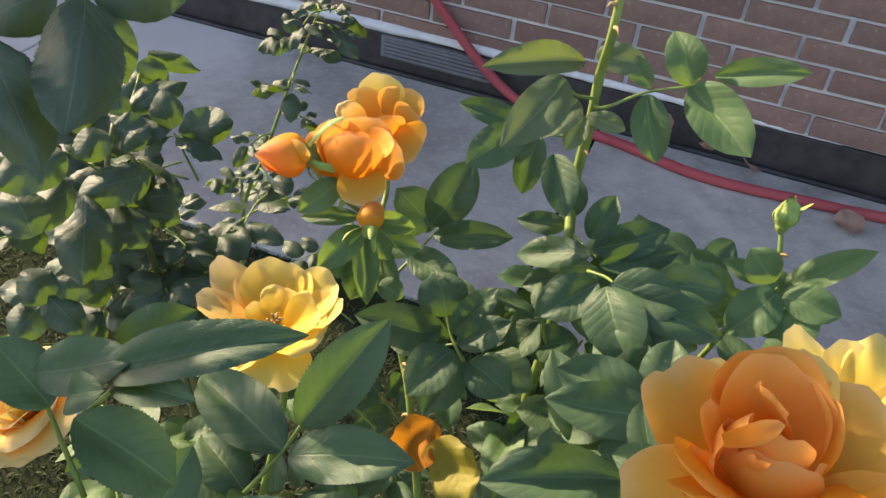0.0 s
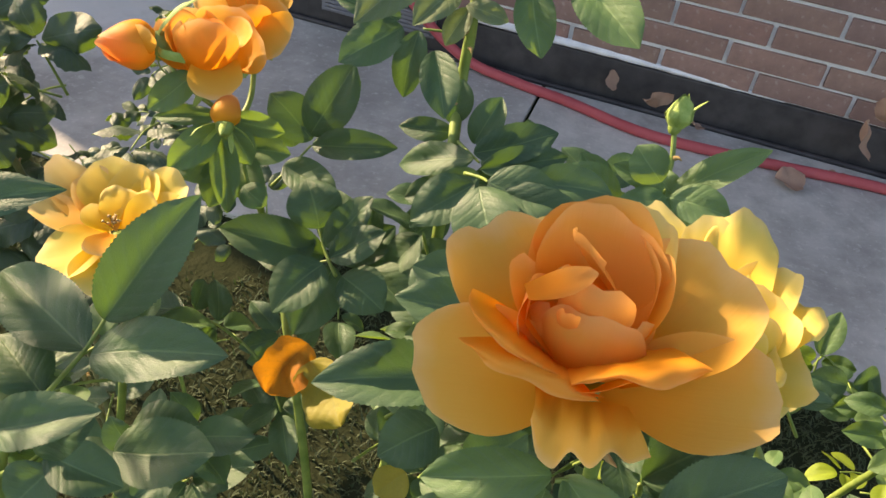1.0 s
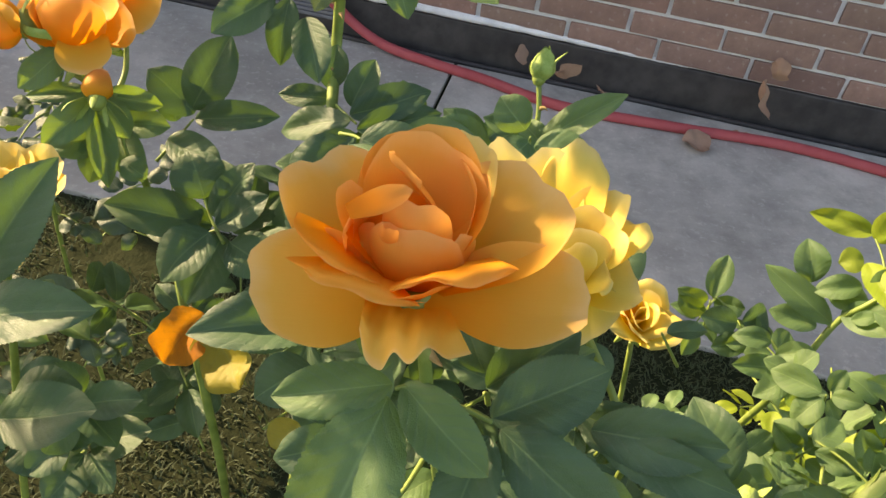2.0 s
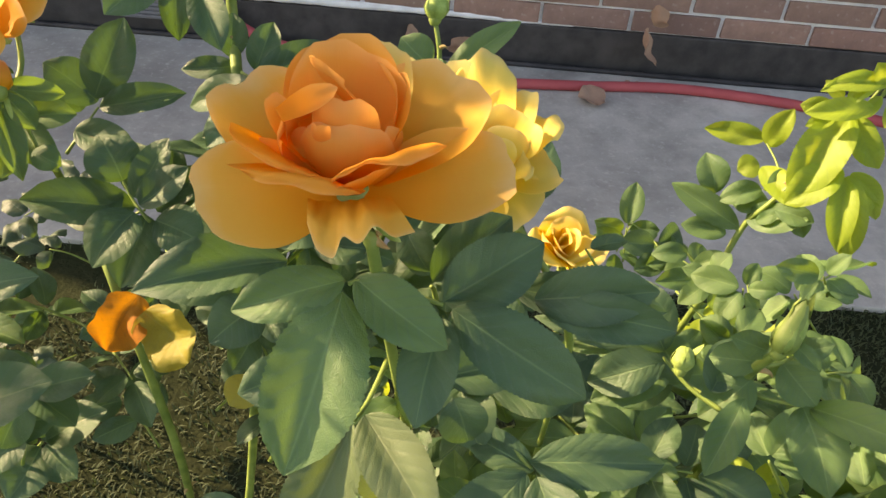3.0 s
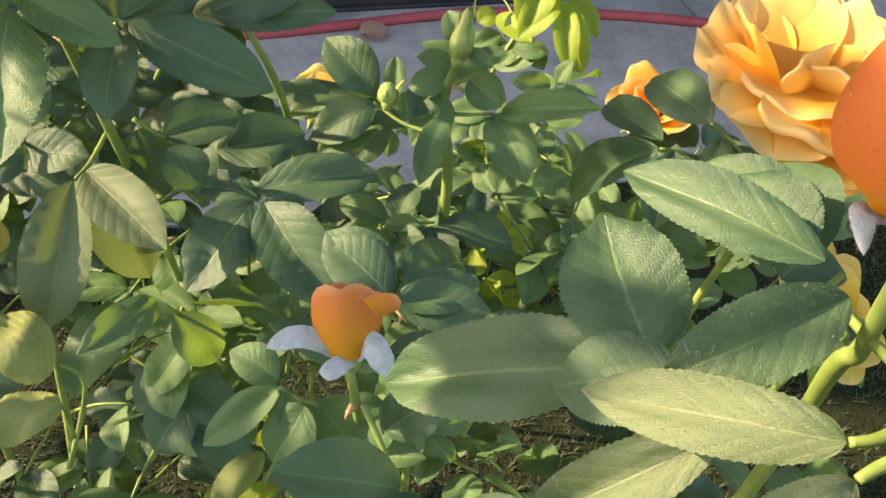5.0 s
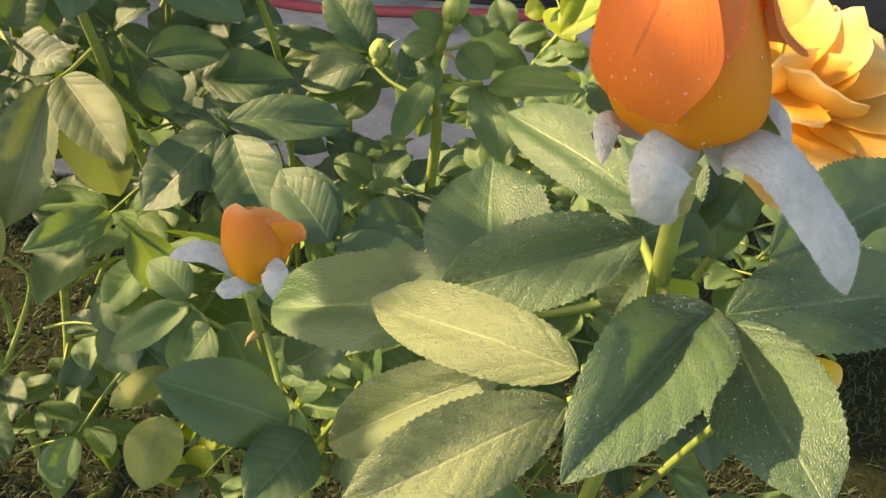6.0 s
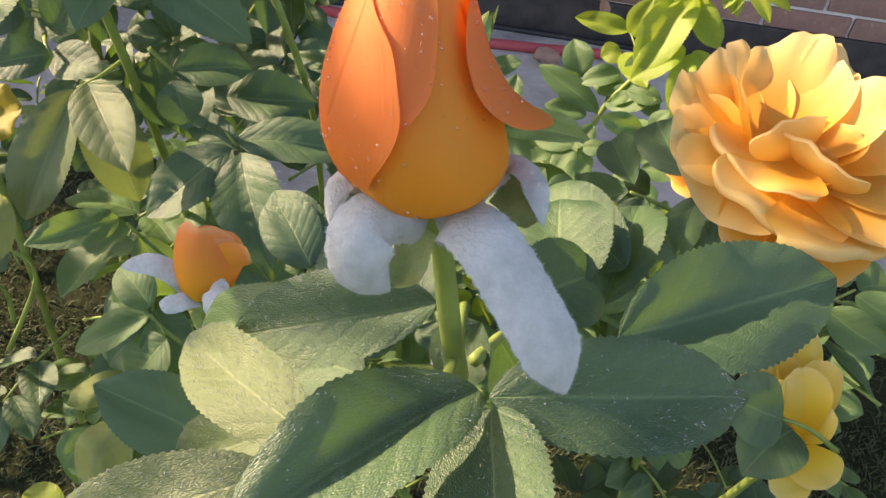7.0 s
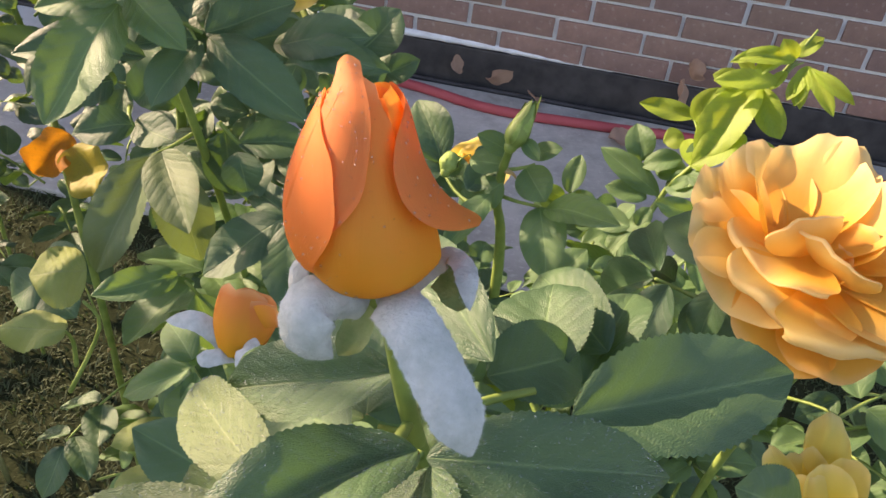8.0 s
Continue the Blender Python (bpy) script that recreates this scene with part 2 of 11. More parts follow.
def part(name, me, parent, label="", m=None):
    ob = new(name, me)
    ob.parent = parent
    if m is not None:
        # places are given in the world: bring them under the parent
        ob.matrix_basis = parent_world(parent).inverted() @ m
    if label:
        tagged(ob, label)
    return ob


def parent_world(ob):
    m = ob.matrix_basis.copy()
    while ob.parent is not None:
        ob = ob.parent
        m = ob.matrix_basis @ m
    return m


def thing(name, label, category, place=(0, 0, 0), group="", kind=""):
    ob = new(name)
    ob.empty_display_size = 0.02
    ob.matrix_basis = Matrix.Translation(place)
    return tagged(ob, label, category, group, kind)


def grid_faces(rows, cols):
    return [(i * cols + j, i * cols + j + 1, (i + 1) * cols + j + 1, (i + 1) * cols + j) for i in range(rows - 1) for j in range(cols - 1)]


def smooth_path(points, steps=6):
    p = [Vector(q) for q in points]
    if len(p) < 3:
        return [p[0].lerp(p[-1], k / steps) for k in range(steps + 1)]
    out = []
    for i in range(len(p) - 1):
        a, b, c, d = p[max(i - 1, 0)], p[i], p[i + 1], p[min(i + 2, len(p) - 1)]
        for k in range(steps):
            s = k / steps
            out.append(0.5 * (2 * b + (c - a) * s + (2 * a - 5 * b + 4 * c - d) * s * s + (3 * b - a - 3 * c + d) * s ** 3))
    return out + [p[-1]]


def tube_mesh(name, points, r0, r1, mat, sides=8, steps=6, knobs=0.0):
    path = smooth_path(points, steps)
    verts, n = [], len(path)
    ref = Vector((0.31, 0.52, 0.79))
    for i, p in enumerate(path):
        d = (path[min(i + 1, n - 1)] - path[max(i - 1, 0)]).normalized()
        x = d.cross(ref).normalized()
        y = d.cross(x)
        r = r0 + (r1 - r0) * i / (n - 1)
        r *= 1 + knobs * noise.noise(p * 60)
        for k in range(sides):
            a = 2 * math.pi * k / sides
            verts.append(p + (x * math.cos(a) + y * math.sin(a)) * r)
    faces = [(i * sides + k, i * sides + (k + 1) % sides, (i + 1) * sides + (k + 1) % sides, (i + 1) * sides + k) for i in range(n - 1) for k in range(sides)]
    faces += [tuple(range(sides - 1, -1, -1)), tuple((n - 1) * sides + k for k in range(sides))]
    return mesh_of(name, verts, faces, mat)


def box_mesh(name, lo, hi, mat, bevel=0.0):
    bm = bmesh.new()
    bmesh.ops.create_cube(bm, size=1)
    lo, hi = Vector(lo), Vector(hi)
    for v in bm.verts:
        v.co = Vector([(lo[k] + hi[k]) / 2 + v.co[k] * (hi[k] - lo[k]) for k in range(3)])
    if bevel:
        bmesh.ops.bevel(bm, geom=list(bm.edges), offset=bevel, segments=2, affect="EDGES", profile=0.6)
    me = bpy.data.meshes.new(name)
    bm.to_mesh(me)
    bm.free()
    me.materials.append(mat)
    return me


# ---- leaves ----
LEAVES = {}


def leaf_mesh(variant, mat):
    """A serrated leaflet of unit length along +y and unit width, folded along its rib."""
    key = (variant, mat.name)
    if key in LEAVES:
        return LEAVES[key]
    rng = random.Random(variant * 17 + 3)
    rows = 57
    fold, arch, twist = rng.uniform(0.10, 0.38), rng.uniform(-0.03, 0.16), rng.uniform(-0.25, 0.25)
    quilt, dent = rng.uniform(0.005, 0.013), rng.uniform(0.03, 0.08)
    belly, sway, wave = rng.uniform(0.52, 0.68), rng.uniform(-0.05, 0.05), rng.uniform(0.0, 0.018)
    if variant >= 30:                      # withered, curling and without teeth
        fold, arch, twist, wave, dent = 0.35, -0.20, rng.uniform(-0.5, 0.5), 0.06, 0.12
    elif variant >= 20:                    # crinkled leaves with drooping sides
        fold, arch, wave, dent, quilt = -0.5, rng.uniform(0.10, 0.22), 0.05, rng.uniform(0.12, 0.20), 0.04
    elif variant >= 10:                    # curled, drying leaves
        fold, arch, twist, wave = 0.8, -0.35, rng.uniform(-0.9, 0.9), 0.10
    across = (-1.0, -0.66, -0.33, 0.0, 0.33, 0.66, 1.0)
    rise, fall = (belly, 0.70) if variant < 30 else (0.42, 0.40)
    puff, nod = rng.uniform(0.05, 0.13), rng.uniform(0.0, 0.5)
    top = rise / (rise + fall)
    peak = top ** rise * (1 - top) ** fall
    verts, uvs = [], []
    for i in range(rows):
        v = i / (rows - 1)
        w = 0.5 * v ** rise * (1 - v) ** fall / peak
        w = max(w * (1 - 2.2 * max(v - 0.85, 0)), 0.006)
        for u in across:
            edge = 1.0
            if abs(u) == 1.0 and 0.08 < v < 0.97:
                edge += (0.026, -0.020)[i % 2] * (1.15 - 0.3 * v) if variant < 30 else 0.10 * math.sin(v * 8 + u * 2 + variant) + 0.05 * math.sin(v * 19 + variant)
            x = u * w * edge + sway * math.sin(v * math.pi)
            z = fold * abs(u) * w + wave * math.sin(v * 9 + u * 2.2 + variant) * abs(u) * w * 4
            z += quilt * math.sin(v * 44 - abs(u) * 9 + variant) * (0.25 + abs(u)) * w + dent * math.sin(v * 6.3 + u * 3.1 + variant * 1.7) * w
            z += twist * u * w * (v - 0.4) + puff * math.sin(math.pi * abs(u)) * w - nod * max(v - 0.72, 0) ** 2
            z += arch * math.sin(v * math.pi) - arch * 0.25 * v * v
            verts.append((x, v, z))
            uvs.append((0.5 + 0.5 * u, v))
    me = mesh_of("leaflet", verts, grid_faces(rows, len(across)), mat, uvs)
    LEAVES[key] = me
    return me


def leaf_matrix(base, tip, width, facing):
    base, tip = Vector(base), Vector(tip)
    y = tip - base
    length = y.length
    y.normalize()
    x = y.cross(Vector(facing))
    if x.length < 1e-4:
        x = y.cross(Vector((0.2, 0.1, 1)))
    x.normalize()
    z = x.cross(y)
    m = Matrix((x, y, z)).transposed().to_4x4()
    m.translation = base
    return m @ Matrix.Diagonal((width, length, (width + length) / 2 * 0.8, 1))


def leaflet(parent, base, tip, width, facing, variant, mat, label=""):
    return part("leaflet", leaf_mesh(variant, mat), parent, label, leaf_matrix(base, tip, width, facing))


LEAF_COUNT = [0]


def spray(bush, stalk, leaves, mat=M_LEAF, stalk_mat=M_STEM, label=""):
    """A compound leaf: the points of its stalk, and leaves of (base, tip, width, facing)."""
    rib = part("compound_leaf", tube_mesh("stalk", stalk, 0.0011, 0.0007, stalk_mat, 6, 4), bush, label, Matrix())
    for base, tip, width, facing in leaves:
        LEAF_COUNT[0] += 1
        leaflet(rib, base, tip, width, facing, 20 + LEAF_COUNT[0] % 6 if mat in (M_LEAF_DULL, M_LEAF_PALE) else (LEAF_COUNT[0] * 7) % 10, mat)
    return rib


def wild_spray(bush, origin, heading, length, rng, mat=M_LEAF, count=5, size=0.036, droop=0.25, curled=False):
    """A compound leaf of its own: stalk from origin along heading, pairs of leaflets and one at the end."""
    o, d = Vector(origin), Vector(heading).normalized()
    side = d.cross(Vector((rng.uniform(-0.3, 0.3), rng.uniform(-0.3, 0.3), 1))).normalized()
    up = side.cross(d)
    at = lambda s: o + d * (length * s) - Vector((0, 0, droop * length * s * s))
    rib = part("compound_leaf", tube_mesh("stalk", [at(0), at(0.5), at(1)], 0.0011, 0.0007, M_STEM, 5, 3), bush, "", Matrix())
    end = (at(1) - at(0.8)).normalized()
    todo = [(at(1), end, 1.12)]
    for k in range((count - 1) // 2):
        s = 0.9 - 0.42 * k
        for sign in (-1, 1):
            todo.append((at(s), (side * sign * 0.9 + d * rng.uniform(0.25, 0.6)).normalized(), rng.uniform(0.8, 1.0)))
    for base, way, f in todo:
        long = size * f * rng.uniform(0.85, 1.15)
        way = (way + Vector((rng.uniform(-0.2, 0.2), rng.uniform(-0.2, 0.2), rng.uniform(-0.45, 0.05)))).normalized()
        facing = up + Vector((rng.uniform(-0.5, 0.5), rng.uniform(-0.5, 0.5), rng.uniform(-0.1, 0.3)))
        leaflet(rib, base + way * 0.003, base + way * long, long * rng.uniform(0.52, 0.66), facing, rng.randrange(20, 26) if curled else rng.randrange(10), mat)
    return rib


def cane(bush, points, r0, r1, mat=M_STEM, thorns=0, seed=0, name="cane", label=""):
    ob = part(name, tube_mesh(name, points, r0, r1, mat, 10, 7, 0.12), bush, label, Matrix())
    rng = random.Random(seed)
    path = smooth_path(points, 7)
    for k in range(thorns):
        i = rng.randrange(1, len(path) - 1)
        d = (path[i + 1] - path[i - 1]).normalized()
        out = d.cross(Vector((rng.uniform(-1, 1), rng.uniform(-1, 1), rng.uniform(-0.3, 0.3)))).normalized()
        size = rng.uniform(0.004, 0.0065)
        r = r0 + (r1 - r0) * i / len(path)
        a = path[i] + out * r * 0.8
        t = part("thorn", tube_mesh("thorn", [a - d * 0.0008, a + out * size * 0.6 - d * 0.0006, a + out * size - d * size * 0.5], 0.0016, 0.0001, M_THORN, 6, 3), ob, "", Matrix())
    return ob


# ---- flowers ----
def petal_mesh(length, width, a0, a1, wrap, cup, ruffle, seed, mat, notch=0.0, edge=0.0):
    """A petal that leaves the axis (z) along +x, at a0 degrees from the axis and a1 at its rim."""
    rows, cols = 17, 13
    rng = random.Random(seed)
    ph, ph2 = rng.uniform(0, 6.28), rng.uniform(0, 6.28)
    lean, curl = rng.uniform(-0.12, 0.12), rng.uniform(0, 30) * (1 if a1 > 40 else 0.4)
    r = h = 0.0
    verts, uvs = [], []
    for i in range(rows):
        v = i / (rows - 1)
        ang = radians(a0 + (a1 - a0) * v ** 1.4 + curl * max(v - 0.78, 0) / 0.22)
        if i:
            r += math.sin(ang) * length / (rows - 1)
            h += math.cos(ang) * length / (rows - 1)
        w = 0.24 + 0.76 * math.sin(math.pi / 2 * min(v / 0.62, 1))
        for j in range(cols):
            u = -1 + 2 * j / (cols - 1)
            # the rim is round: rows shorten towards the sides
            pull = 1 - 0.34 * abs(u) ** 2.8 * v - notch * math.exp(-(u / 0.22) ** 2) * v ** 4 + (0.05 * math.sin(2.3 * u + ph) + 0.022 * math.sin(6.5 * u + ph2)) * v ** 2
            rr, hh = r * pull, h * pull
            x = u * w * width / 2 * (1 - 0.20 * v ** 5) + lean * length * v * v
            rho = max(rr + wrap, 0.002)
            phi = x / rho
            roll = edge * abs(u) ** 3 * v
            px = rr - rho + rho * math.cos(phi)
            py = rho * math.sin(phi)
            lift = cup * width * u * u * (0.3 + 0.7 * v)
            wob = ruffle * length * (math.sin(3.3 * u + ph) * v ** 3 + 0.6 * math.sin(6.1 * u + ph2) * v ** 5)
            n = Vector((-math.cos(ang), 0, math.sin(ang)))
            q = Vector((px, py, hh)) + n * (lift + wob - roll * width)
            verts.append(q)
            uvs.append((0.5 + 0.5 * u, v))
    return mesh_of("petal", verts, grid_faces(rows, cols), mat, uvs)


def frame_of(axis, front):
    z = Vector(axis).normalized()
    x = Vector(front)
    x = (x - z * x.dot(z)).normalized()
    y = z.cross(x)
    return Matrix((x, y, z)).transposed().to_4x4()


def bloom(bush, place, axis, front, petals, label, hip=0.006, sepals=5, sepal_len=0.016, name="rose_bloom", heart=None):
    """A flower: its green hip with the petals, rows of (azimuth, mesh values), and the sepals below them."""
    f = Matrix.Translation(place) @ frame_of(axis, front)
    verts, rows, cols = [], 9, 12
    for i in range(rows):
        v = i / (rows - 1)
        rad = hip * (0.30 + 0.70 * math.sin(math.pi * min(0.10 + 0.75 * v, 1.0)) ** 0.8)
        for k in range(cols):
            a = 2 * math.pi * k / cols
            verts.append(Vector((rad * math.cos(a), rad * math.sin(a), -hip * 1.9 + hip * 2.3 * v)))
    faces = [(i * cols + k, i * cols + (k + 1) % cols, (i + 1) * cols + (k + 1) % cols, (i + 1) * cols + k) for i in range(rows - 1) for k in range(cols)]
    faces += [tuple(range(cols - 1, -1, -1)), tuple((rows - 1) * cols + k for k in range(cols))]
    body = part(name, mesh_of("hip", verts, faces, M_STEM), bush, label, f)
    for k, (az, at, mat, values) in enumerate(petals):
        m = f @ Matrix.Rotation(radians(az), 4, "Z") @ Matrix.Translation((at, 0, 0))
        part("petal", petal_mesh(*values[:7], 31 * k + int(az), mat, *values[7:]), body, "", m)
    if heart:
        height, radius, winds = heart
        for k, (az, span, top, lift, flare, mat, *more) in enumerate(winds):
            part("petal", bud_petal_mesh(height, radius, az, span, top, lift, flare, k, mat, *more), body, "", f)
    rng = random.Random(len(petals) + int(1000 * abs(place[0])))
    for k in range(sepals):
        m = f @ Matrix.Rotation(radians(72 * k + 20), 4, "Z") @ Matrix.Translation((hip * 0.5, 0, -0.001))
        part("sepal", petal_mesh(sepal_len, 0.006, 95, 150 + rng.uniform(-20, 20), 0.05, 0.05, 0.05, k, M_SEPAL_GREEN), body, "", m)
    return body


def placed(body, base, tip, width, facing, mat, bend=20, wrap=50, roll=0, ruffle=0.02, notch=0.0, foot=0.32, seed=0, name="petal", label=""):
    """A petal from base to tip: its hollow side faces `facing`, bent along and wrapped across by those degrees, its rim rolled back by `roll`."""
    rows, cols = 21, 19
    rng = random.Random(seed + int(abs(tip[0]) * 9e5) % 977)
    ph, ph2, skew = rng.uniform(0, 6.28), rng.uniform(0, 6.28), rng.uniform(-0.12, 0.12)
    base, tip = Vector(base), Vector(tip)
    long = (tip - base).length
    crest = 0.84 if roll else 1.0
    turn, half, rho = radians(bend), max(radians(wrap) / 2, 0.02), radians(roll)

    def along(s):
        """Profile of the bent petal: an arc whose chord is the line from base to tip."""
        if abs(turn) < 0.02:
            return s, 0.0, 0.0
        a = turn * (s - 0.5)
        return (math.sin(a) + math.sin(turn / 2)) / (2 * math.sin(turn / 2)), (math.cos(turn / 2) - math.cos(a)) / (2 * math.sin(turn / 2)), a

    verts, uvs = [], []
    for i in range(rows):
        v = i / (rows - 1)
        for j in range(cols):
            u = math.sin(math.pi / 2 * (-1 + 2 * j / (cols - 1)))
            uu = min(abs(u - skew * (1 - u * u)), 1.0)
            rim = (0.72 + 0.28 * max(1 - uu ** 2.4, 0.0) ** 0.5) if roll else (0.50 + 0.50 * max(1 - uu ** 2.15, 0.0) ** 0.5)
            rim += -notch * math.exp(-((u + skew) / 0.2) ** 2) + 0.022 * math.sin(4.1 * u + ph) + 0.012 * math.sin(11.0 * u + ph2)
            s = min(v / crest, 1.0) * rim
            y, z, ang = along(s)
            if v > crest:
                q, lip = (v - crest) / (1 - crest), 0.13 + 0.07 * math.sin(2.0 * u + ph)
                y += lip / rho * (math.sin(ang) - math.sin(ang - rho * q))
                z += lip / rho * (math.cos(ang - rho * q) - math.cos(ang))
            w = foot + (1 - foot) * math.sin(math.pi / 2 * min(s / 0.56, 1)) ** 1.15
            px = w * math.sin(u * half) / half / 2
            pz = w * (1 - math.cos(u * half)) / half / 2
            wob = ruffle * (math.sin(3.4 * u + ph) * s ** 2 + 0.5 * math.sin(8.0 * u + ph2) * s ** 4 + 0.3 * math.sin(5 * s + 3 * u + ph))
            verts.append(((px + skew * 0.25 * s * s) * width, y * long, z * long + pz * width + wob * long))
            uvs.append((0.5 + 0.5 * u, v * (0.75 + 0.25 * rim)))
    me = mesh_of(name, verts, grid_faces(rows, cols), mat, uvs)
    return part(name, me, body, label, leaf_matrix(base, tip, 1.0, facing) @ Matrix.Diagonal((1, 1 / long, 1 / ((1 + long) / 2 * 0.8), 1)))


def loft(body, curves, mat):
    """A petal drawn through curves of equal count, from its foot over its crest to its rolled rim."""
    runs = [smooth_path(c, 6) for c in curves]
    columns = [smooth_path([r[j] for r in runs], 8) for j in range(len(runs[0]))]
    rows, cols = len(columns[0]), len(columns)
    verts = [columns[j][i] + Vector((0, 0, 0.0002 * math.sin(0.9 * j + 0.3 * i))) for i in range(rows) for j in range(cols)]
    uvs = [(j / (cols - 1), 0.15 + 0.85 * i / (rows - 1)) for i in range(rows) for j in range(cols)]
    return part("petal", mesh_of("petal", verts, grid_faces(rows, cols), mat, uvs), body, "", Matrix())


def strip(body, points, width, facing, mat, cup=0.2, waist=0.8, label="woolly silver-white sepal", fuzz=0, axis=None):
    """A sepal along points, with a down of fine hairs on its edges."""
    ob = part("sepal", ribbon_mesh("sepal", points, width, facing, mat, cup, waist, axis), body, label, Matrix())
    if fuzz:
        rng = random.Random(fuzz)
        co = [v.co.copy() for v in ob.data.vertices]
        verts, faces = [], []
        n = len(co) // 7
        for _ in range(fuzz):
            i, j = rng.randrange(1, n - 1), rng.choice((0, 0, 6, 6, 1, 3, 5))
            p = co[i * 7 + j].lerp(co[(i + 1) * 7 + j], rng.random())
            out = (p - co[i * 7 + 3])
            out = (out.normalized() if out.length > 1e-6 else Vector(facing)) + Vector((rng.uniform(-0.5, 0.5), rng.uniform(-0.5, 0.5), rng.uniform(-0.8, 0.2))) + Vector(facing) * rng.uniform(0, 0.8)
            tip = p + out.normalized() * rng.uniform(0.0002, 0.00045)
            s = out.cross(Vector(facing)).normalized() * 0.00002 if j not in (0, 6) else (co[(i + 1) * 7 + j] - co[i * 7 + j]).normalized() * 0.00002
            k = len(verts)
            verts += [p - s, p + s, tip]
            faces.append((k, k + 1, k + 2))
        tagged(part("down", mesh_of("down", verts, faces, mat), body, "fine white hairs on the sepals", Matrix()), kind="stuff")
    return ob


def dew_on(obs, count, sizes, seed, outward=-1):
    """Dew beads on petals or leaves, one mesh under their parent."""
    rng = random.Random(seed)
    verts, faces = [], []
    for _ in range(count):
        ob = rng.choice(obs)
        f = rng.choice(ob.data.polygons)
        q = [parent_world(ob) @ ob.data.vertices[i].co for i in f.vertices]
        nrm = (q[1] - q[0]).cross(q[2] - q[0]).normalized() * outward
        r = rng.choice(sizes)
        p = q[0].lerp(q[1], rng.random()).lerp(q[3].lerp(q[2], rng.random()), rng.random()) + nrm * r * 0.35
        s = len(verts)
        for i in range(5):
            th = math.pi * i / 4
            for k in range(6):
                verts.append(p + Vector((math.sin(th) * math.cos(k * math.pi / 3), math.sin(th) * math.sin(k * math.pi / 3), math.cos(th))) * r)
        faces += [(s + i * 6 + k, s + i * 6 + (k + 1) % 6, s + (i + 1) * 6 + (k + 1) % 6, s + (i + 1) * 6 + k) for i in range(4) for k in range(6)]
    tagged(part("dew", mesh_of("dew", verts, faces, M_DEW), obs[0].parent, "clear dew drops", Matrix()), kind="stuff")


def stamens(bush, place, axis, length, count, seed, label="brown stamens in the heart"):
    """A tuft of stamens at a flower's heart, one mesh."""
    rng = random.Random(seed)
    f = Matrix.Translation(place) @ frame_of(axis, (0.95, 0.3, 0))
    verts, faces = [], []
    for _ in range(count):
        a, lean = rng.uniform(0, 6.28), rng.uniform(0.1, 0.6)
        tip = Vector((math.cos(a) * lean, math.sin(a) * lean, 1)) * length * rng.uniform(0.7, 1.0)
        k = len(verts)
        for o, r in ((Vector((0, 0, 0)), 0.0003), (tip, 0.0003), (tip, 0.0008), (tip * 1.1, 0.0007)):
            verts += [f @ (o + Vector((r, 0, 0))), f @ (o + Vector((-r, r, 0))), f @ (o + Vector((-r, -r, 0)))]
        faces += [(k + 3 * i + j, k + 3 * i + (j + 1) % 3, k + 3 * i + 3 + (j + 1) % 3, k + 3 * i + 3 + j) for i in range(3) for j in range(3)] + [(k + 9, k + 10, k + 11)]
    part("stamens", mesh_of("stamens", verts, faces, M_THORN), bush, label, Matrix())


def full_bloom(rng, radius, outer, middle, heart, n=(6, 6, 5, 4), open_=1.0):
    """Petal rows of an open flower of that radius."""
    rows = []
    for ring, (count, mat, length, width, a0, a1, wrap) in enumerate((
            (n[0], outer, 1.0, 1.22, 50, 98, 0.05), (n[1], middle, 0.88, 1.10, 34, 72, 0.03),
            (n[2], middle, 0.72, 1.05, 22, 34, 0.012), (n[3], heart, 0.58, 0.95, 18, -12, 0.008))):
        turn = rng.uniform(0, 360)
        for k in range(count):
            az = turn + 360 * k / count + rng.uniform(-12, 12)
            rows.append((az, radius * (0.10 - 0.02 * ring), mat, (
                radius * length * rng.uniform(0.9, 1.1), radius * width * rng.uniform(0.85, 1.12), a0 * open_ + rng.uniform(-6, 6),
                a1 * open_ + rng.uniform(-12, 14), wrap * radius / 0.04, rng.uniform(-0.02, 0.08), rng.uniform(0.02, 0.09), rng.choice((0, 0, 0.12)))))
    return rows


def bud_profile(v):
    """A bud's girth from its foot (0) to its tip (1)."""
    if v < 0.3:
        return 0.38 + 0.62 * math.sin(math.pi / 2 * v / 0.3) ** 0.8
    return 0.13 + 0.87 * max(math.cos((v - 0.3) / 0.7 * math.pi / 2), 0.0) ** 1.1


def bud_petal_mesh(height, radius, az, span, top, lift, flare, seed, mat, open_tip=0.0):
    """A petal wound round a bud: az and span in degrees, top as a share of the height."""
    rows, cols = 15, 13
    verts, uvs = [], []
    for i in range(rows):
        v = i / (rows - 1)
        for j in range(cols):
            u = -1 + 2 * j / (cols - 1)
            vv = v * top * (1 - 0.16 * abs(u) ** 3 * v)
            prof = bud_profile(vv)
            rad = radius * prof * (1 + lift) + flare * radius * v ** 2.5 * max(u * (1 if flare > 0 else -1), 0) ** 2 + open_tip * radius * v ** 4 * (1 - 0.5 * u * u)
            a = radians(az + u * span / 2 * (1 - 0.18 * v ** 3))
            verts.append(Vector((rad * math.cos(a), rad * math.sin(a), height * vv)))
            uvs.append((0.5 + 0.5 * u, v))
    return mesh_of("petal", verts, grid_faces(rows, cols), mat, uvs)


def between(stops, v):
    """Reading of (place, value) stops with their corners rounded off."""
    at, value = [p for p, _ in stops], [q for _, q in stops]
    return float(sum(np.interp(v + d, at, value) for d in (-0.03, -0.015, 0.0, 0.015, 0.03))) / 5


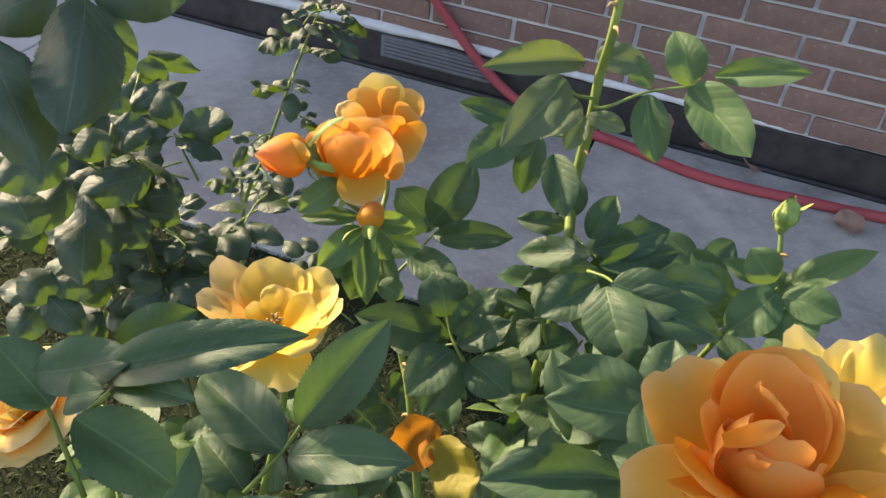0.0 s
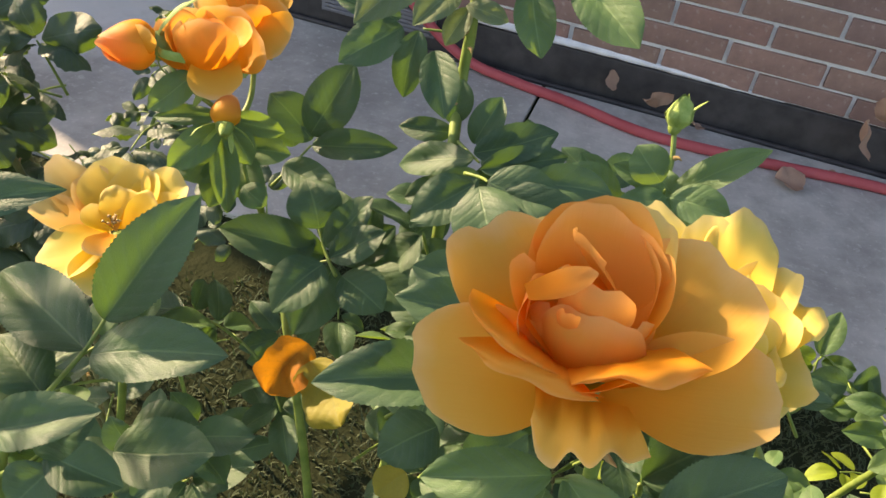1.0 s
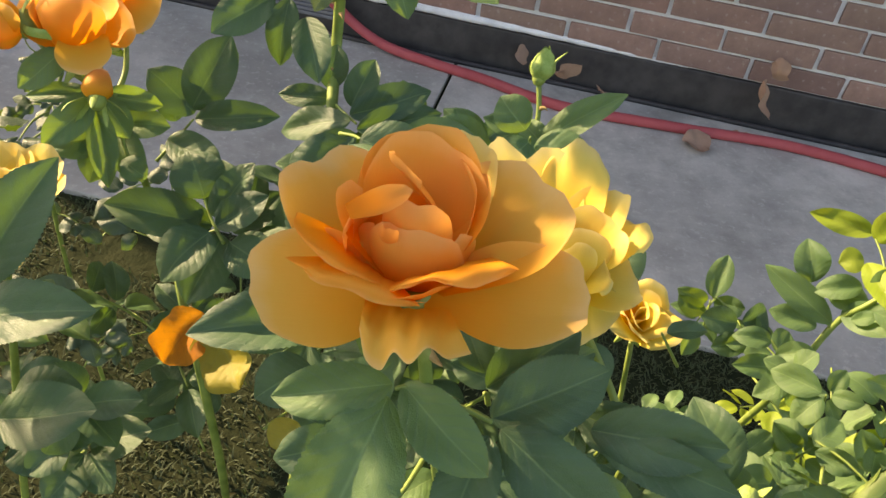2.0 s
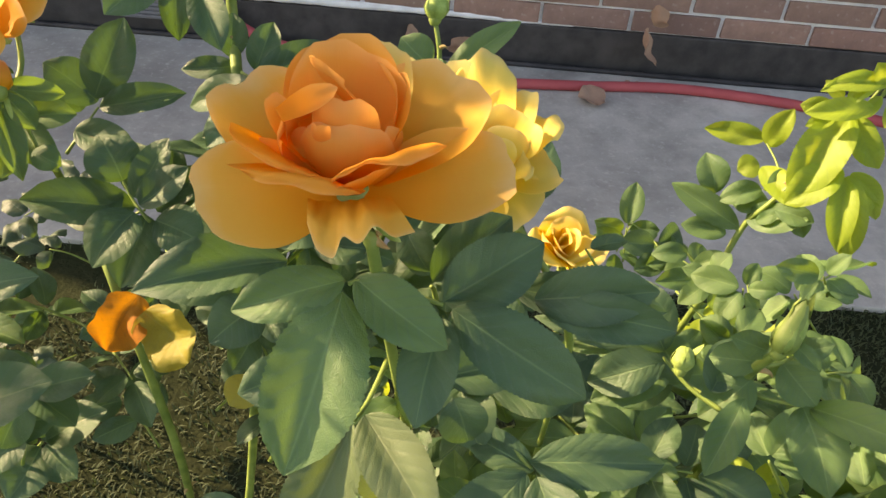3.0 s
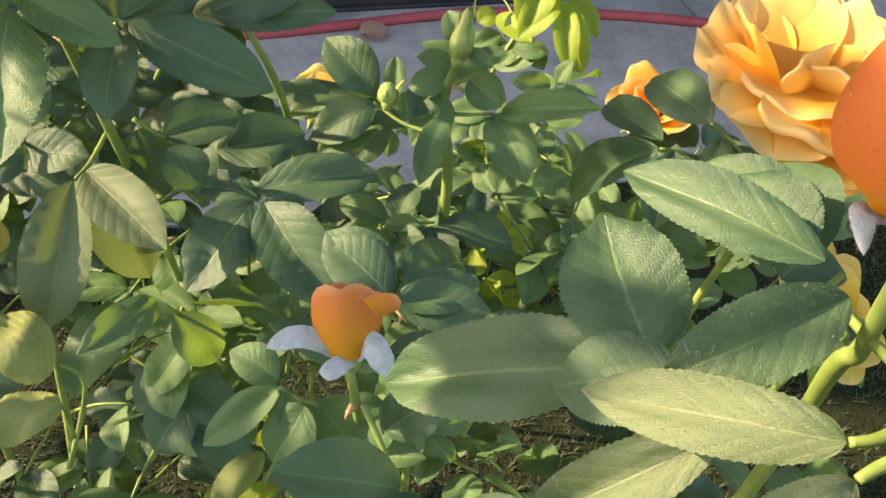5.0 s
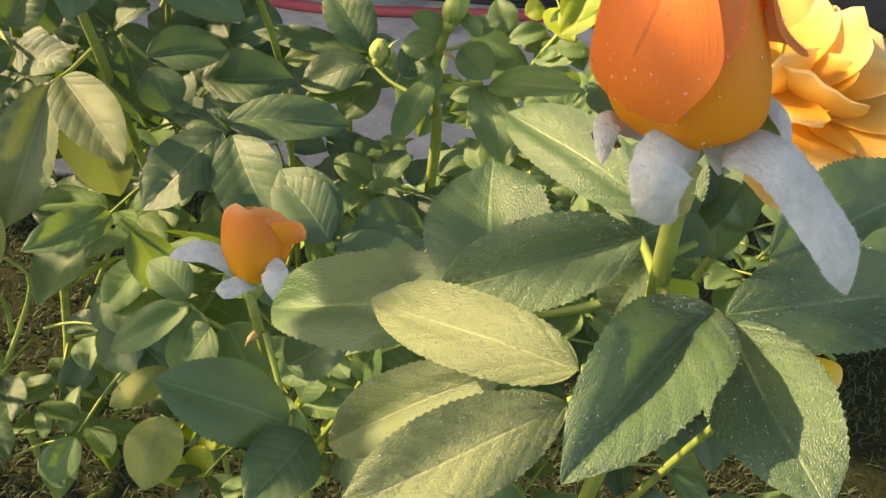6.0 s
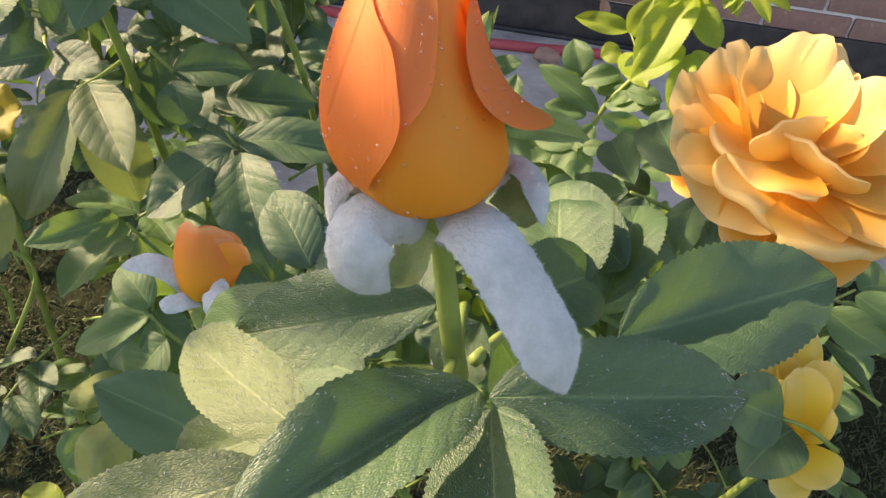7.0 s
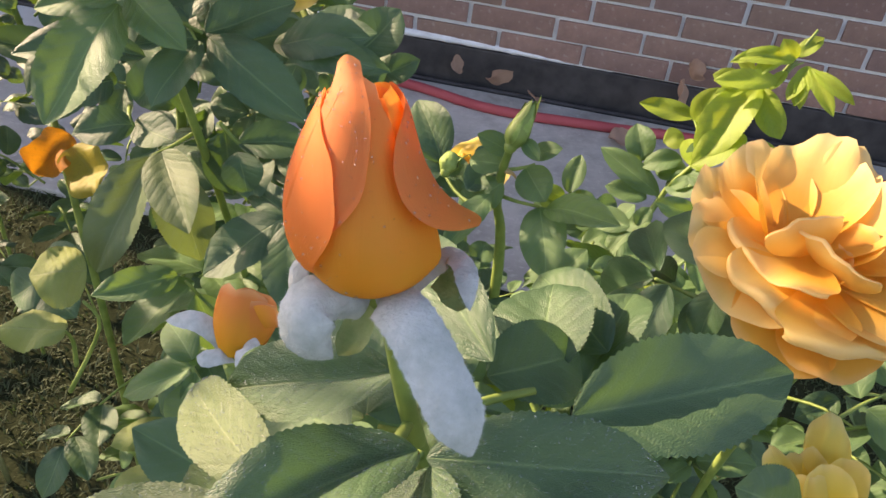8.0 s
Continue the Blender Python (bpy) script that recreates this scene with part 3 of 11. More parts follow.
BUD_LEFT = [(-0.06, 0.0), (-0.03, 1.8), (0.0, 3.4), (0.03, 4.9), (0.06, 6.1), (0.134, 7.6), (0.21, 8.7), (0.31, 9.4), (0.43, 9.2), (0.55, 8.3), (0.67, 6.8), (0.78, 5.0), (0.85, 3.6), (0.93, 1.9), (1.0, 1.0)]
BUD_RIGHT = [(-0.06, 0.0), (-0.03, 1.8), (0.0, 3.2), (0.03, 4.6), (0.06, 6.5), (0.1, 8.0), (0.134, 8.0), (0.21, 8.1), (0.31, 7.7), (0.43, 6.9), (0.55, 6.2), (0.67, 5.6), (0.78, 5.0), (0.85, 4.1), (0.93, 2.2), (1.0, 1.0)]


def tall_petal(body, f, left, right, lift, mat, lip=0.02, edge=None, shoulder=None):
    """A petal that hugs the tall bud between two edges of (height share, azimuth) stops; edge and shoulder are stops by which it stands off."""
    rows, cols = 33, 21
    lo, hi = left[0][0], left[-1][0]
    height = (BUD_TIP - BUD_FOOT).length
    girth = lambda stops, v: float(np.interp(v, [p for p, _ in stops], [q for _, q in stops])) * 0.001
    verts, uvs = [], []
    for i in range(rows):
        s = i / (rows - 1)
        v = lo + (hi - lo) * s
        for j in range(cols):
            u = j / (cols - 1)
            az = radians(between(left, v) * (1 - u) + between(right, v) * u)
            vv = v - 0.045 * (2 * u - 1) ** 2 * s ** 8 * (hi - lo)
            smooth = [vv + d for d in (-0.03, 0.0, 0.03)]
            c, k = math.cos(az), math.sin(az)
            wide = sum(girth(BUD_LEFT, w) * (0.5 - 0.5 * c) + girth(BUD_RIGHT, w) * (0.5 + 0.5 * c) for w in smooth) / 3
            off = lift + lip * abs(2 * u - 1) ** 8 * min(s * 6, 1) + 0.012 * math.sin(5 * az + 9 * v) + 0.02 * s ** 8
            if edge:
                off += between(edge, v) * (1 - u) ** 2 + between(shoulder, v) * 4 * u * (1 - u) * 0.7
            verts.append((wide * (1 + off) * c, wide * (1 + off) * k * 1.22, height * vv))
            uvs.append((u, 0.1 + 0.9 * v))
    return part("petal", mesh_of("petal", verts, grid_faces(rows, cols), mat, uvs), body, "", f)


def ribbon_mesh(name, points, width, normal, mat, cup=0.15, waist=0.75, axis=None):
    """A strip along points, narrow at its foot and pointed at its end."""
    path = smooth_path(points, 7)
    n, cols = len(path), 7
    verts, uvs = [], []
    for i, p in enumerate(path):
        v = i / (n - 1)
        d = (path[min(i + 1, n - 1)] - path[max(i - 1, 0)]).normalized()
        x = d.cross(Vector(normal)).normalized() if axis is None else (Vector(axis) - d * d.dot(Vector(axis))).normalized()
        z = x.cross(d)
        w = width / 2 * (waist + (1 - waist) * math.sin(math.pi * min(v * 0.9, 1))) * (1 if v < 0.72 else max(1 - ((v - 0.72) / 0.28) ** 1.7, 0.03))
        for j in range(cols):
            u = -1 + 2 * j / (cols - 1)
            verts.append(p + x * (u * w * (1 + 0.03 * math.sin(i * 2.1 + u))) + z * (cup * w * (1 - u * u)))
            uvs.append((0.5 + 0.5 * u, v))
    return mesh_of(name, verts, grid_faces(n, cols), mat, uvs)


def bud_body(bush, base, tip, radius, petals, name, label, mat_hip=M_STEM):
    """A bud: hip and petals wound round the line from base to tip."""
    base, tip = Vector(base), Vector(tip)
    axis = tip - base
    f = Matrix.Translation(base) @ frame_of(axis, (0.98, 0.2, 0.0))
    rows, cols = 9, 14
    verts = []
    for i in range(rows):
        v = i / (rows - 1)
        rad = radius * (0.22 + 0.42 * math.sin(math.pi * (0.06 + 0.60 * v)) ** 0.9)
        for k in range(cols):
            a = 2 * math.pi * k / cols
            verts.append(Vector((rad * math.cos(a), rad * math.sin(a), radius * (-0.75 + 0.9 * v))))
    faces = [(i * cols + k, i * cols + (k + 1) % cols, (i + 1) * cols + (k + 1) % cols, (i + 1) * cols + k) for i in range(rows - 1) for k in range(cols)]
    faces += [tuple(range(cols - 1, -1, -1)), tuple((rows - 1) * cols + k for k in range(cols))]
    body = part(name, mesh_of("hip", verts, faces, mat_hip), bush, label, f)
    for k, (az, span, top, lift, flare, mat, *more) in enumerate(petals):
        part("petal", bud_petal_mesh(axis.length, radius, az, span, top, lift, flare, k, mat, *more), body, "", f)
    return body, f


def small_bud(bush, base, tip, radius, label, mat, seed, slim=False):
    rng = random.Random(seed)
    petals = [(120 * k + rng.uniform(-15, 15), 190, 1.0 - 0.05 * k, 0.05 * k, 0.15 * k, mat) for k in range(3)]
    body, f = bud_body(bush, base, tip, radius, petals, "rose_bud", label)
    for k in range(5):
        a = radians(72 * k + rng.uniform(-10, 10))
        o = Vector((math.cos(a), math.sin(a), 0))
        long = radius * rng.uniform(1.6, 2.4)
        if mat is M_SEPAL_GREEN:
            pts = [o * radius * 0.55, o * radius * 1.06 + Vector((0, 0, radius * 0.8)), o * radius * 0.62 + Vector((0, 0, radius * 1.8)), o * radius * 0.3 + Vector((0, 0, radius * 2.3))]
            if slim:
                pts = [o * radius * 0.5, o * radius * 1.0 + Vector((0, 0, radius)), o * radius * 0.6 + Vector((0, 0, radius * 3.0)), o * radius * rng.uniform(0.1, 0.9) + Vector((0, 0, radius * rng.uniform(4.0, 5.4)))]
            elif k == 0:
                pts[2:] = [o * radius * 1.0 + Vector((0, 0, radius * 1.8)), o * radius * 1.9 + Vector((0, 0, radius * 2.9))]
        else:
            pts = [o * radius * 0.5, o * radius * 1.0 + Vector((0, 0, -radius * 0.2)), o * long * 0.8 - Vector((0, 0, radius * 0.8)), o * long - Vector((0, 0, radius * 1.5))]
        pts = [f @ p for p in pts]
        part("sepal", ribbon_mesh("sepal", pts, radius * (1.15 if mat is M_SEPAL_GREEN else 0.42), (f.to_3x3() @ o), M_STEM if slim else M_SEPAL_GREEN, 0.3), body, "", Matrix())


def dew_on_leaf(rib, leaf, count, seed):
    """Fine dew over one leaflet, as a mesh beside it under the same stalk."""
    rng = random.Random(seed)
    me, m = leaf.data, leaf.matrix_basis
    verts, faces = [], []
    cols = 7
    for _ in range(count):
        i, j = rng.randrange(3, 54), rng.randrange(0, cols - 1)
        a, b, c = (m @ me.vertices[k].co for k in (i * cols + j, i * cols + j + 1, (i + 1) * cols + j))
        s, t = rng.random(), rng.random()
        n = (b - a).cross(c - a).normalized()
        r = rng.choice((0.00006, 0.00008, 0.0001, 0.00012, 0.0002))
        p = a + (b - a) * s + (c - a) * t + n * r * 0.5
        k0 = len(verts)
        for d in ((1, 0, 0), (0, 1, 0), (-1, 0, 0), (0, -1, 0), (0, 0, 1), (0, 0, -1)):
            verts.append(p + Vector(d) * r)
        faces += [(k0 + x, k0 + (x + 1) % 4, k0 + 4) for x in range(4)] + [(k0 + (x + 1) % 4, k0 + x, k0 + 5) for x in range(4)]
    ob = part("dew", mesh_of("dew", verts, faces, M_DEW), rib, "fine dew on the leaf")
    tagged(ob, kind="stuff")


# ---- the setting ----
tagged(new("ground", box_mesh("ground", (-600, -600, -0.30), (600, 600, -0.012), M_SOIL)), "dark soil and thin turf under the rose bushes", "ground", kind="structure")

pavement = thing("pavement", "worn grey concrete walkway with straight joints", "pavement", (0, 0, 0), kind="structure")
for x0 in (-4.6, -3.15, -1.70, -0.25, 1.20, 2.65):
    part("slab", box_mesh("slab", (x0 + 0.004, -0.81, -0.10), (x0 + 1.446, -0.02, 0.0), M_CONCRETE, 0.004), pavement)

MODULE, COURSE, JOINT, SHIFT = 0.217, 0.0577, 0.010, 0.0287
wall = thing("wall_house", "red-brown brick house wall with pale mortar joints", "wall", (0, 0, 0), kind="structure")
# runs on unseen to the left, so that the wall shades the walkway
part("mortar", box_mesh("mortar", (-3.4, 0.006, 0.10), (6.0, 0.20, 2.9), M_MORTAR), wall)
part("plinth", box_mesh("plinth", (-3.4, -0.006, -0.10), (6.0, 0.20, 0.104), M_BLACK, 0.004), wall, "black bitumen-coated wall base")
part("lip", tube_mesh("lip", [(-3.4, -0.020, 0.005), (0.0, -0.022, 0.005), (1.2, -0.026, 0.005), (6.0, -0.022, 0.005)], 0.006, 0.006, M_BLACK, 8, 8), wall, "rolled black edge at the wall foot")
part("mortar_fillet", tube_mesh("fillet", [(-1.6, 0.002, 0.112), (-1.0, -0.002, 0.116), (-0.6, 0.0, 0.119), (-0.3, -0.001, 0.116), (-0.02, 0.002, 0.113), (0.16, 0.004, 0.109), (0.30, 0.006, 0.106)], 0.017, 0.004, M_MORTAR, 10, 10, 0.35), wall, "smeared white mortar along the lowest course")

vent = part("vent", box_mesh("vent", (-0.86, -0.016, 0.040), (-0.55, -0.004, 0.100), M_VENT, 0.002), wall, "grey slatted vent in the wall base")
for k in range(5):
    part("slat", box_mesh("slat", (-0.85, -0.021, 0.046 + 0.0105 * k), (-0.56, -0.014, 0.0525 + 0.0105 * k), M_VENT, 0.001), vent)

brick_shapes = []
for k in range(4):
    me = box_mesh("brick", (-MODULE / 2 + JOINT / 2, -0.003, -COURSE / 2 + 0.0045), (MODULE / 2 - JOINT / 2, 0.05, COURSE / 2 - 0.0045), M_BRICK, 0.0022)
    rng = random.Random(k)
    for v in me.vertices:
        v.co += Vector((rng.uniform(-0.0012, 0.0012), rng.uniform(-0.0008, 0.0008), rng.uniform(-0.001, 0.001)))
    brick_shapes.append(me)
# unseen left end, set by where the wall's shade should stop
WALL_END = -3.4


def brick_rows():
    """Centres of all bricks of the wall: courses from the base up, every other one shifted."""
    for row in range(48):
        z = 0.1322 + COURSE * row
        shift = 0.5 * MODULE + SHIFT if row % 2 else 0.0
        for k in range(-17, 28):
            x = (k + 0.5) * MODULE + shift
            if WALL_END + 0.11 < x < 5.8:
                yield row, x, z


rng = random.Random(77)
high_verts, high_faces = [], []
for row, x, z in brick_rows():
    me = rng.choice(brick_shapes)
    if row < 11 and -1.9 < x < 3.4:
        b = part("brick", me, wall)
        b.location = (x + rng.uniform(-0.0015, 0.0015), rng.uniform(-0.001, 0.0015), z + rng.uniform(-0.001, 0.001))
    else:
        s0 = len(high_verts)
        high_verts += [v.co + Vector((x, 0, z)) for v in me.vertices]
        high_faces += [tuple(s0 + i for i in p.vertices) for p in me.polygons]
tagged(part("upper_bricks", mesh_of("upper_bricks", high_verts, high_faces, M_BRICK, None, False), wall), kind="stuff")

hose = tagged(new("garden_hose", tube_mesh("garden_hose", [(-0.90, -0.004, 0.42), (-0.74, -0.014, 0.25), (-0.58, -0.03, 0.10), (-0.45, -0.045, 0.025), (-0.30, -0.07, 0.012), (-0.17, -0.093, 0.012), (0.03, -0.14, 0.012), (0.30, -0.122, 0.012), (0.60, -0.095, 0.012), (0.98, -0.155, 0.012), (1.32, -0.28, 0.012), (1.60, -0.40, 0.012), (2.2, -0.62, 0.012), (3.0, -0.7, 0.012)], 0.0125, 0.0125, M_HOSE, 14, 10)), "faded red rubber hose lying on the concrete", "hose")
THIN = [(-0.51, -1.20, -0.012), (-0.495, -1.235, 0.25), (-0.4753, -1.2495, 0.4602), (-0.4636, -1.2139, 0.5299), (-0.4461, -1.1776, 0.6140), (-0.4311, -1.1477, 0.6756)]


# ---- main rose bush: apricot bloom with the yellow bloom beside it ----
bush_main = thing("rose_bush", "rose bush with a large open apricot bloom and a yellow one", "rose bush", (0.03, -1.62, -0.012), "rose bushes")
cane(bush_main, [(0.03, -1.62, -0.01), (0.045, -1.63, 0.30), (0.035, -1.66, 0.60), (0.0202, -1.7158, 0.8087), (0.0172, -1.7125, 0.8190), (0.0125, -1.7070, 0.8280)], 0.0022, 0.0016, M_STEM, 9, 3)
cane(bush_main, [(0.03, -1.61, 0.20), (0.09, -1.60, 0.45), (0.095, -1.64, 0.66), (0.085, -1.675, 0.76), (0.0495, -1.6462, 0.7988)], 0.0018, 0.0014, M_STEM, 5, 4)
cane(bush_main, [(0.04, -1.63, 0.25), (0.12, -1.66, 0.45), (0.15, -1.70, 0.60), (0.1186, -1.7739, 0.7156)], 0.0022, 0.0015, M_STEM, 5, 5)
# lighter material puts the sunlight into this spray's colour
spray(bush_main, [(0.0197, -1.7160, 0.8084), (0.0162, -1.7179, 0.8090), (0.0122, -1.7188, 0.8076)], [
    ((0.0111, -1.7181, 0.8084), (-0.0208, -1.7273, 0.8011), 0.0155, (0.14, -0.63, 0.76)),
    ((0.0107, -1.7205, 0.8056), (-0.0001, -1.7618, 0.7734), 0.0284, (0.11, -0.58, 0.81)),
    ((0.0140, -1.7177, 0.8091), (0.0423, -1.7320, 0.7979), 0.0168, (0.04, -0.64, 0.77)),
], M_LEAF_LIGHT)
spray(bush_main, [(0.0214, -1.7167, 0.8048), (0.0304, -1.7134, 0.8002), (0.0399, -1.7130, 0.7968)], [
    ((0.0428, -1.7139, 0.7960), (0.0868, -1.7269, 0.7753), 0.0223, (-0.06, -0.61, 0.79)),
    ((0.0400, -1.7169, 0.7954), (0.0350, -1.7480, 0.7816), 0.0176, (0.02, -0.60, 0.80)),
    ((0.0399, -1.7109, 0.7961), (0.0699, -1.6918, 0.8072), 0.0220, (-0.03, -0.66, 0.75)),
    ((0.0622, -1.6962, 0.7905), (0.1118, -1.7004, 0.7899), 0.0164, (-0.12, -0.64, 0.76)),
])
# paler tone for dust and sunlight on these hanging leaves, both in the colour
spray(bush_main, [(0.0209, -1.6828, 0.7365), (0.0164, -1.7025, 0.7362), (0.0123, -1.7127, 0.7363)], [
    ((0.0117, -1.7131, 0.7358), (-0.0085, -1.7371, 0.6845), 0.0255, (0.10, -0.49, 0.87)),
    ((0.0160, -1.7114, 0.7382), (0.0432, -1.7448, 0.7245), 0.0224, (0.03, -0.52, 0.86)),
    ((0.0127, -1.7047, 0.7256), (0.0277, -1.7069, 0.6781), 0.0261, (0.05, -0.51, 0.86)),
], M_LEAF_DEWY_SUNLIT)
spray(bush_main, [(0.0561, -1.6932, 0.7274), (0.0672, -1.7081, 0.7263), (0.0765, -1.7175, 0.7239)], [
    ((0.0758, -1.7160, 0.7255), (0.1244, -1.7124, 0.7262), 0.0199, (-0.14, -0.52, 0.84)),
    ((0.0748, -1.7184, 0.7226), (0.0464, -1.7425, 0.7013), 0.0248, (-0.04, -0.49, 0.87)),
    ((0.0786, -1.7193, 0.7219), (0.1008, -1.7596, 0.6999), 0.0267, (-0.11, -0.47, 0.88)),
])
spray(bush_main, [(0.1295, -1.7702, 0.7054), (0.1230, -1.7721, 0.7103), (0.1186, -1.7739, 0.7156)], [
    ((0.1186, -1.7731, 0.7165), (0.0987, -1.7508, 0.7284), 0.0213, (-0.17, -0.44, 0.88)),
    ((0.1382, -1.7326, 0.6576), (0.1669, -1.7161, 0.6717), 0.0280, (-0.22, -0.43, 0.88)),
    ((0.1207, -1.7748, 0.7146), (0.1542, -1.7670, 0.7112), 0.0193, (-0.23, -0.40, 0.89)),
])
spray(bush_main, [(0.0329, -1.6892, 0.7455), (0.0420, -1.6903, 0.7373), (0.0514, -1.6900, 0.7307)], [
    ((0.0491, -1.6891, 0.7315), (0.0582, -1.7108, 0.7224), 0.0219, (-0.03, -0.55, 0.83)),
    ((0.0420, -1.6903, 0.7373), (0.0728, -1.6794, 0.7372), 0.0199, (-0.03, -0.59, 0.81)),
    ((0.0326, -1.6832, 0.7370), (0.0398, -1.6933, 0.7105), 0.0238, (0.01, -0.56, 0.83)),
])
spray(bush_main, [(0.0527, -1.7261, 0.6364), (0.0457, -1.7278, 0.6633), (0.0370, -1.7396, 0.6936)], [
    ((0.0348, -1.7419, 0.6981), (0.0103, -1.7678, 0.7009), 0.0155, (0.13, -0.53, 0.84)),
    ((0.0389, -1.7353, 0.6837), (0.0517, -1.7373, 0.6542), 0.0193, (0.06, -0.52, 0.85)),
    ((0.0433, -1.7273, 0.6632), (0.0197, -1.7330, 0.6357), 0.0176, (0.09, -0.50, 0.86)),
], M_LEAF_LIGHT, M_STEM)
spray(bush_main, [(-0.0052, -1.7731, 0.6454), (0.0068, -1.7613, 0.6770), (0.0014, -1.7615, 0.6905)], [
    ((-0.0004, -1.7526, 0.7001), (-0.0210, -1.7623, 0.6994), 0.0284, (0.20, -0.51, 0.83)),
], M_LEAF_PALE, M_STEM)
spray(bush_main, [(0.0005, -1.7726, 0.6627), (0.0017, -1.7730, 0.6777), (0.0023, -1.7776, 0.6880)], [
    ((0.0029, -1.7774, 0.6883), (-0.0318, -1.7778, 0.6792), 0.0174, (0.21, -0.46, 0.86)),
], M_LEAF_PALE, M_STEM)
spray(bush_main, [(0.1482, -1.7560, 0.7029), (0.1336, -1.7682, 0.7085), (0.1204, -1.7729, 0.7151)], [
    ((0.1194, -1.7724, 0.7154), (0.0995, -1.7498, 0.7298), 0.0233, (-0.09, -0.55, 0.83)),
    ((0.1202, -1.7737, 0.7142), (0.1547, -1.7794, 0.7088), 0.0195, (-0.16, -0.51, 0.85)),
    ((0.1281, -1.7521, 0.7023), (0.1578, -1.7299, 0.6890), 0.0266, (-0.15, -0.54, 0.83)),
])
spray(bush_main, [(0.1263, -1.7665, 0.6704), (0.1219, -1.7641, 0.6721), (0.1201, -1.7606, 0.6755)], [
    ((0.1199, -1.7621, 0.6738), (0.1491, -1.7613, 0.6668), 0.0166, (-0.13, -0.48, 0.87)),
    ((0.1194, -1.7652, 0.6702), (0.0752, -1.7524, 0.6888), 0.0173, (-0.05, -0.50, 0.86)),
    ((0.1576, -1.7497, 0.6666), (0.1917, -1.7564, 0.6677), 0.0149, (-0.21, -0.48, 0.85)),
])
spray(bush_main, [(0.0712, -1.7096, 0.6901), (0.0759, -1.7152, 0.7078), (0.0779, -1.7178, 0.7206)], [
    ((0.0776, -1.7167, 0.7218), (0.0513, -1.7025, 0.7236), 0.0140, (0.03, -0.62, 0.78)),
    ((0.0466, -1.7011, 0.7392), (0.0536, -1.7092, 0.7242), 0.0183, (0.06, -0.64, 0.77)),
    ((0.0610, -1.6794, 0.7215), (0.0989, -1.6735, 0.7223), 0.0239, (-0.01, -0.65, 0.76)),
])
spray(bush_main, [(-0.0332, -1.6364, 0.7251), (-0.0403, -1.6373, 0.7261), (-0.0455, -1.6379, 0.7269)], [
    ((-0.0463, -1.6378, 0.7271), (-0.0777, -1.6535, 0.7335), 0.0219, (0.16, -0.47, 0.87)),
    ((-0.0417, -1.6394, 0.7241), (-0.0435, -1.6557, 0.7059), 0.0182, (0.11, -0.46, 0.88)),
    ((-0.0412, -1.6085, 0.7129), (-0.0721, -1.5708, 0.7338), 0.0242, (0.13, -0.55, 0.83)),
    ((-0.0407, -1.5942, 0.7137), (-0.0660, -1.5886, 0.7118), 0.0207, (0.12, -0.53, 0.84)),
])

main_rose = bloom(bush_main, (0.0117, -1.7057, 0.8312), (-0.02, 0.02, 1.0), (0.95, 0.29, 0.0), [], "open apricot-orange rose with a salmon heart", 0.0065)
placed(main_rose, (0.0065, -1.6907, 0.8312), (-0.0155, -1.6679, 0.8450), 0.0221, (0.31, -0.61, 0.73), M_PETAL_YELLOW)
placed(main_rose, (0.0123, -1.6889, 0.8319), (0.0175, -1.6595, 0.8553), 0.0216, (-0.06, -0.72, 0.69), M_PETAL_YELLOW)
placed(main_rose, (0.0105, -1.6986, 0.8335), (0.0059, -1.6705, 0.8588), 0.0373, (0.08, -0.58, 0.81), M_PETAL_MID, 30, 75, 0, 0.03)
placed(main_rose, (0.0083, -1.6985, 0.8326), (-0.0080, -1.6719, 0.8531), 0.0220, (0.22, -0.53, 0.82), M_PETAL_MID, 30, 60, 0, 0.03)
placed(main_rose, (0.0072, -1.7033, 0.8335), (-0.0282, -1.6790, 0.8495), 0.0386, (0.36, -0.35, 0.86), M_PETAL, 34, 66, 0, 0.03, 0.05)
placed(main_rose, (0.0135, -1.7021, 0.8349), (0.0175, -1.6709, 0.8528), 0.0255, (-0.43, -0.65, 0.62), M_PETAL_MID, 34, 70, 0, 0.02)
placed(main_rose, (0.0148, -1.7032, 0.8333), (0.0380, -1.6666, 0.8515), 0.0435, (-0.26, -0.46, 0.85), M_PETAL, 34, 60, 0, 0.025)
placed(main_rose, (0.0147, -1.7059, 0.8334), (0.0579, -1.6973, 0.8378), 0.0310, (-0.06, -0.48, 0.88), M_PETAL, 18, 44, 0, 0.02)
placed(main_rose, (0.0099, -1.7074, 0.8328), (-0.0295, -1.7205, 0.8347), 0.0324, (0.18, -0.57, 0.80), M_PETAL, 10, 40, 0, 0.02)
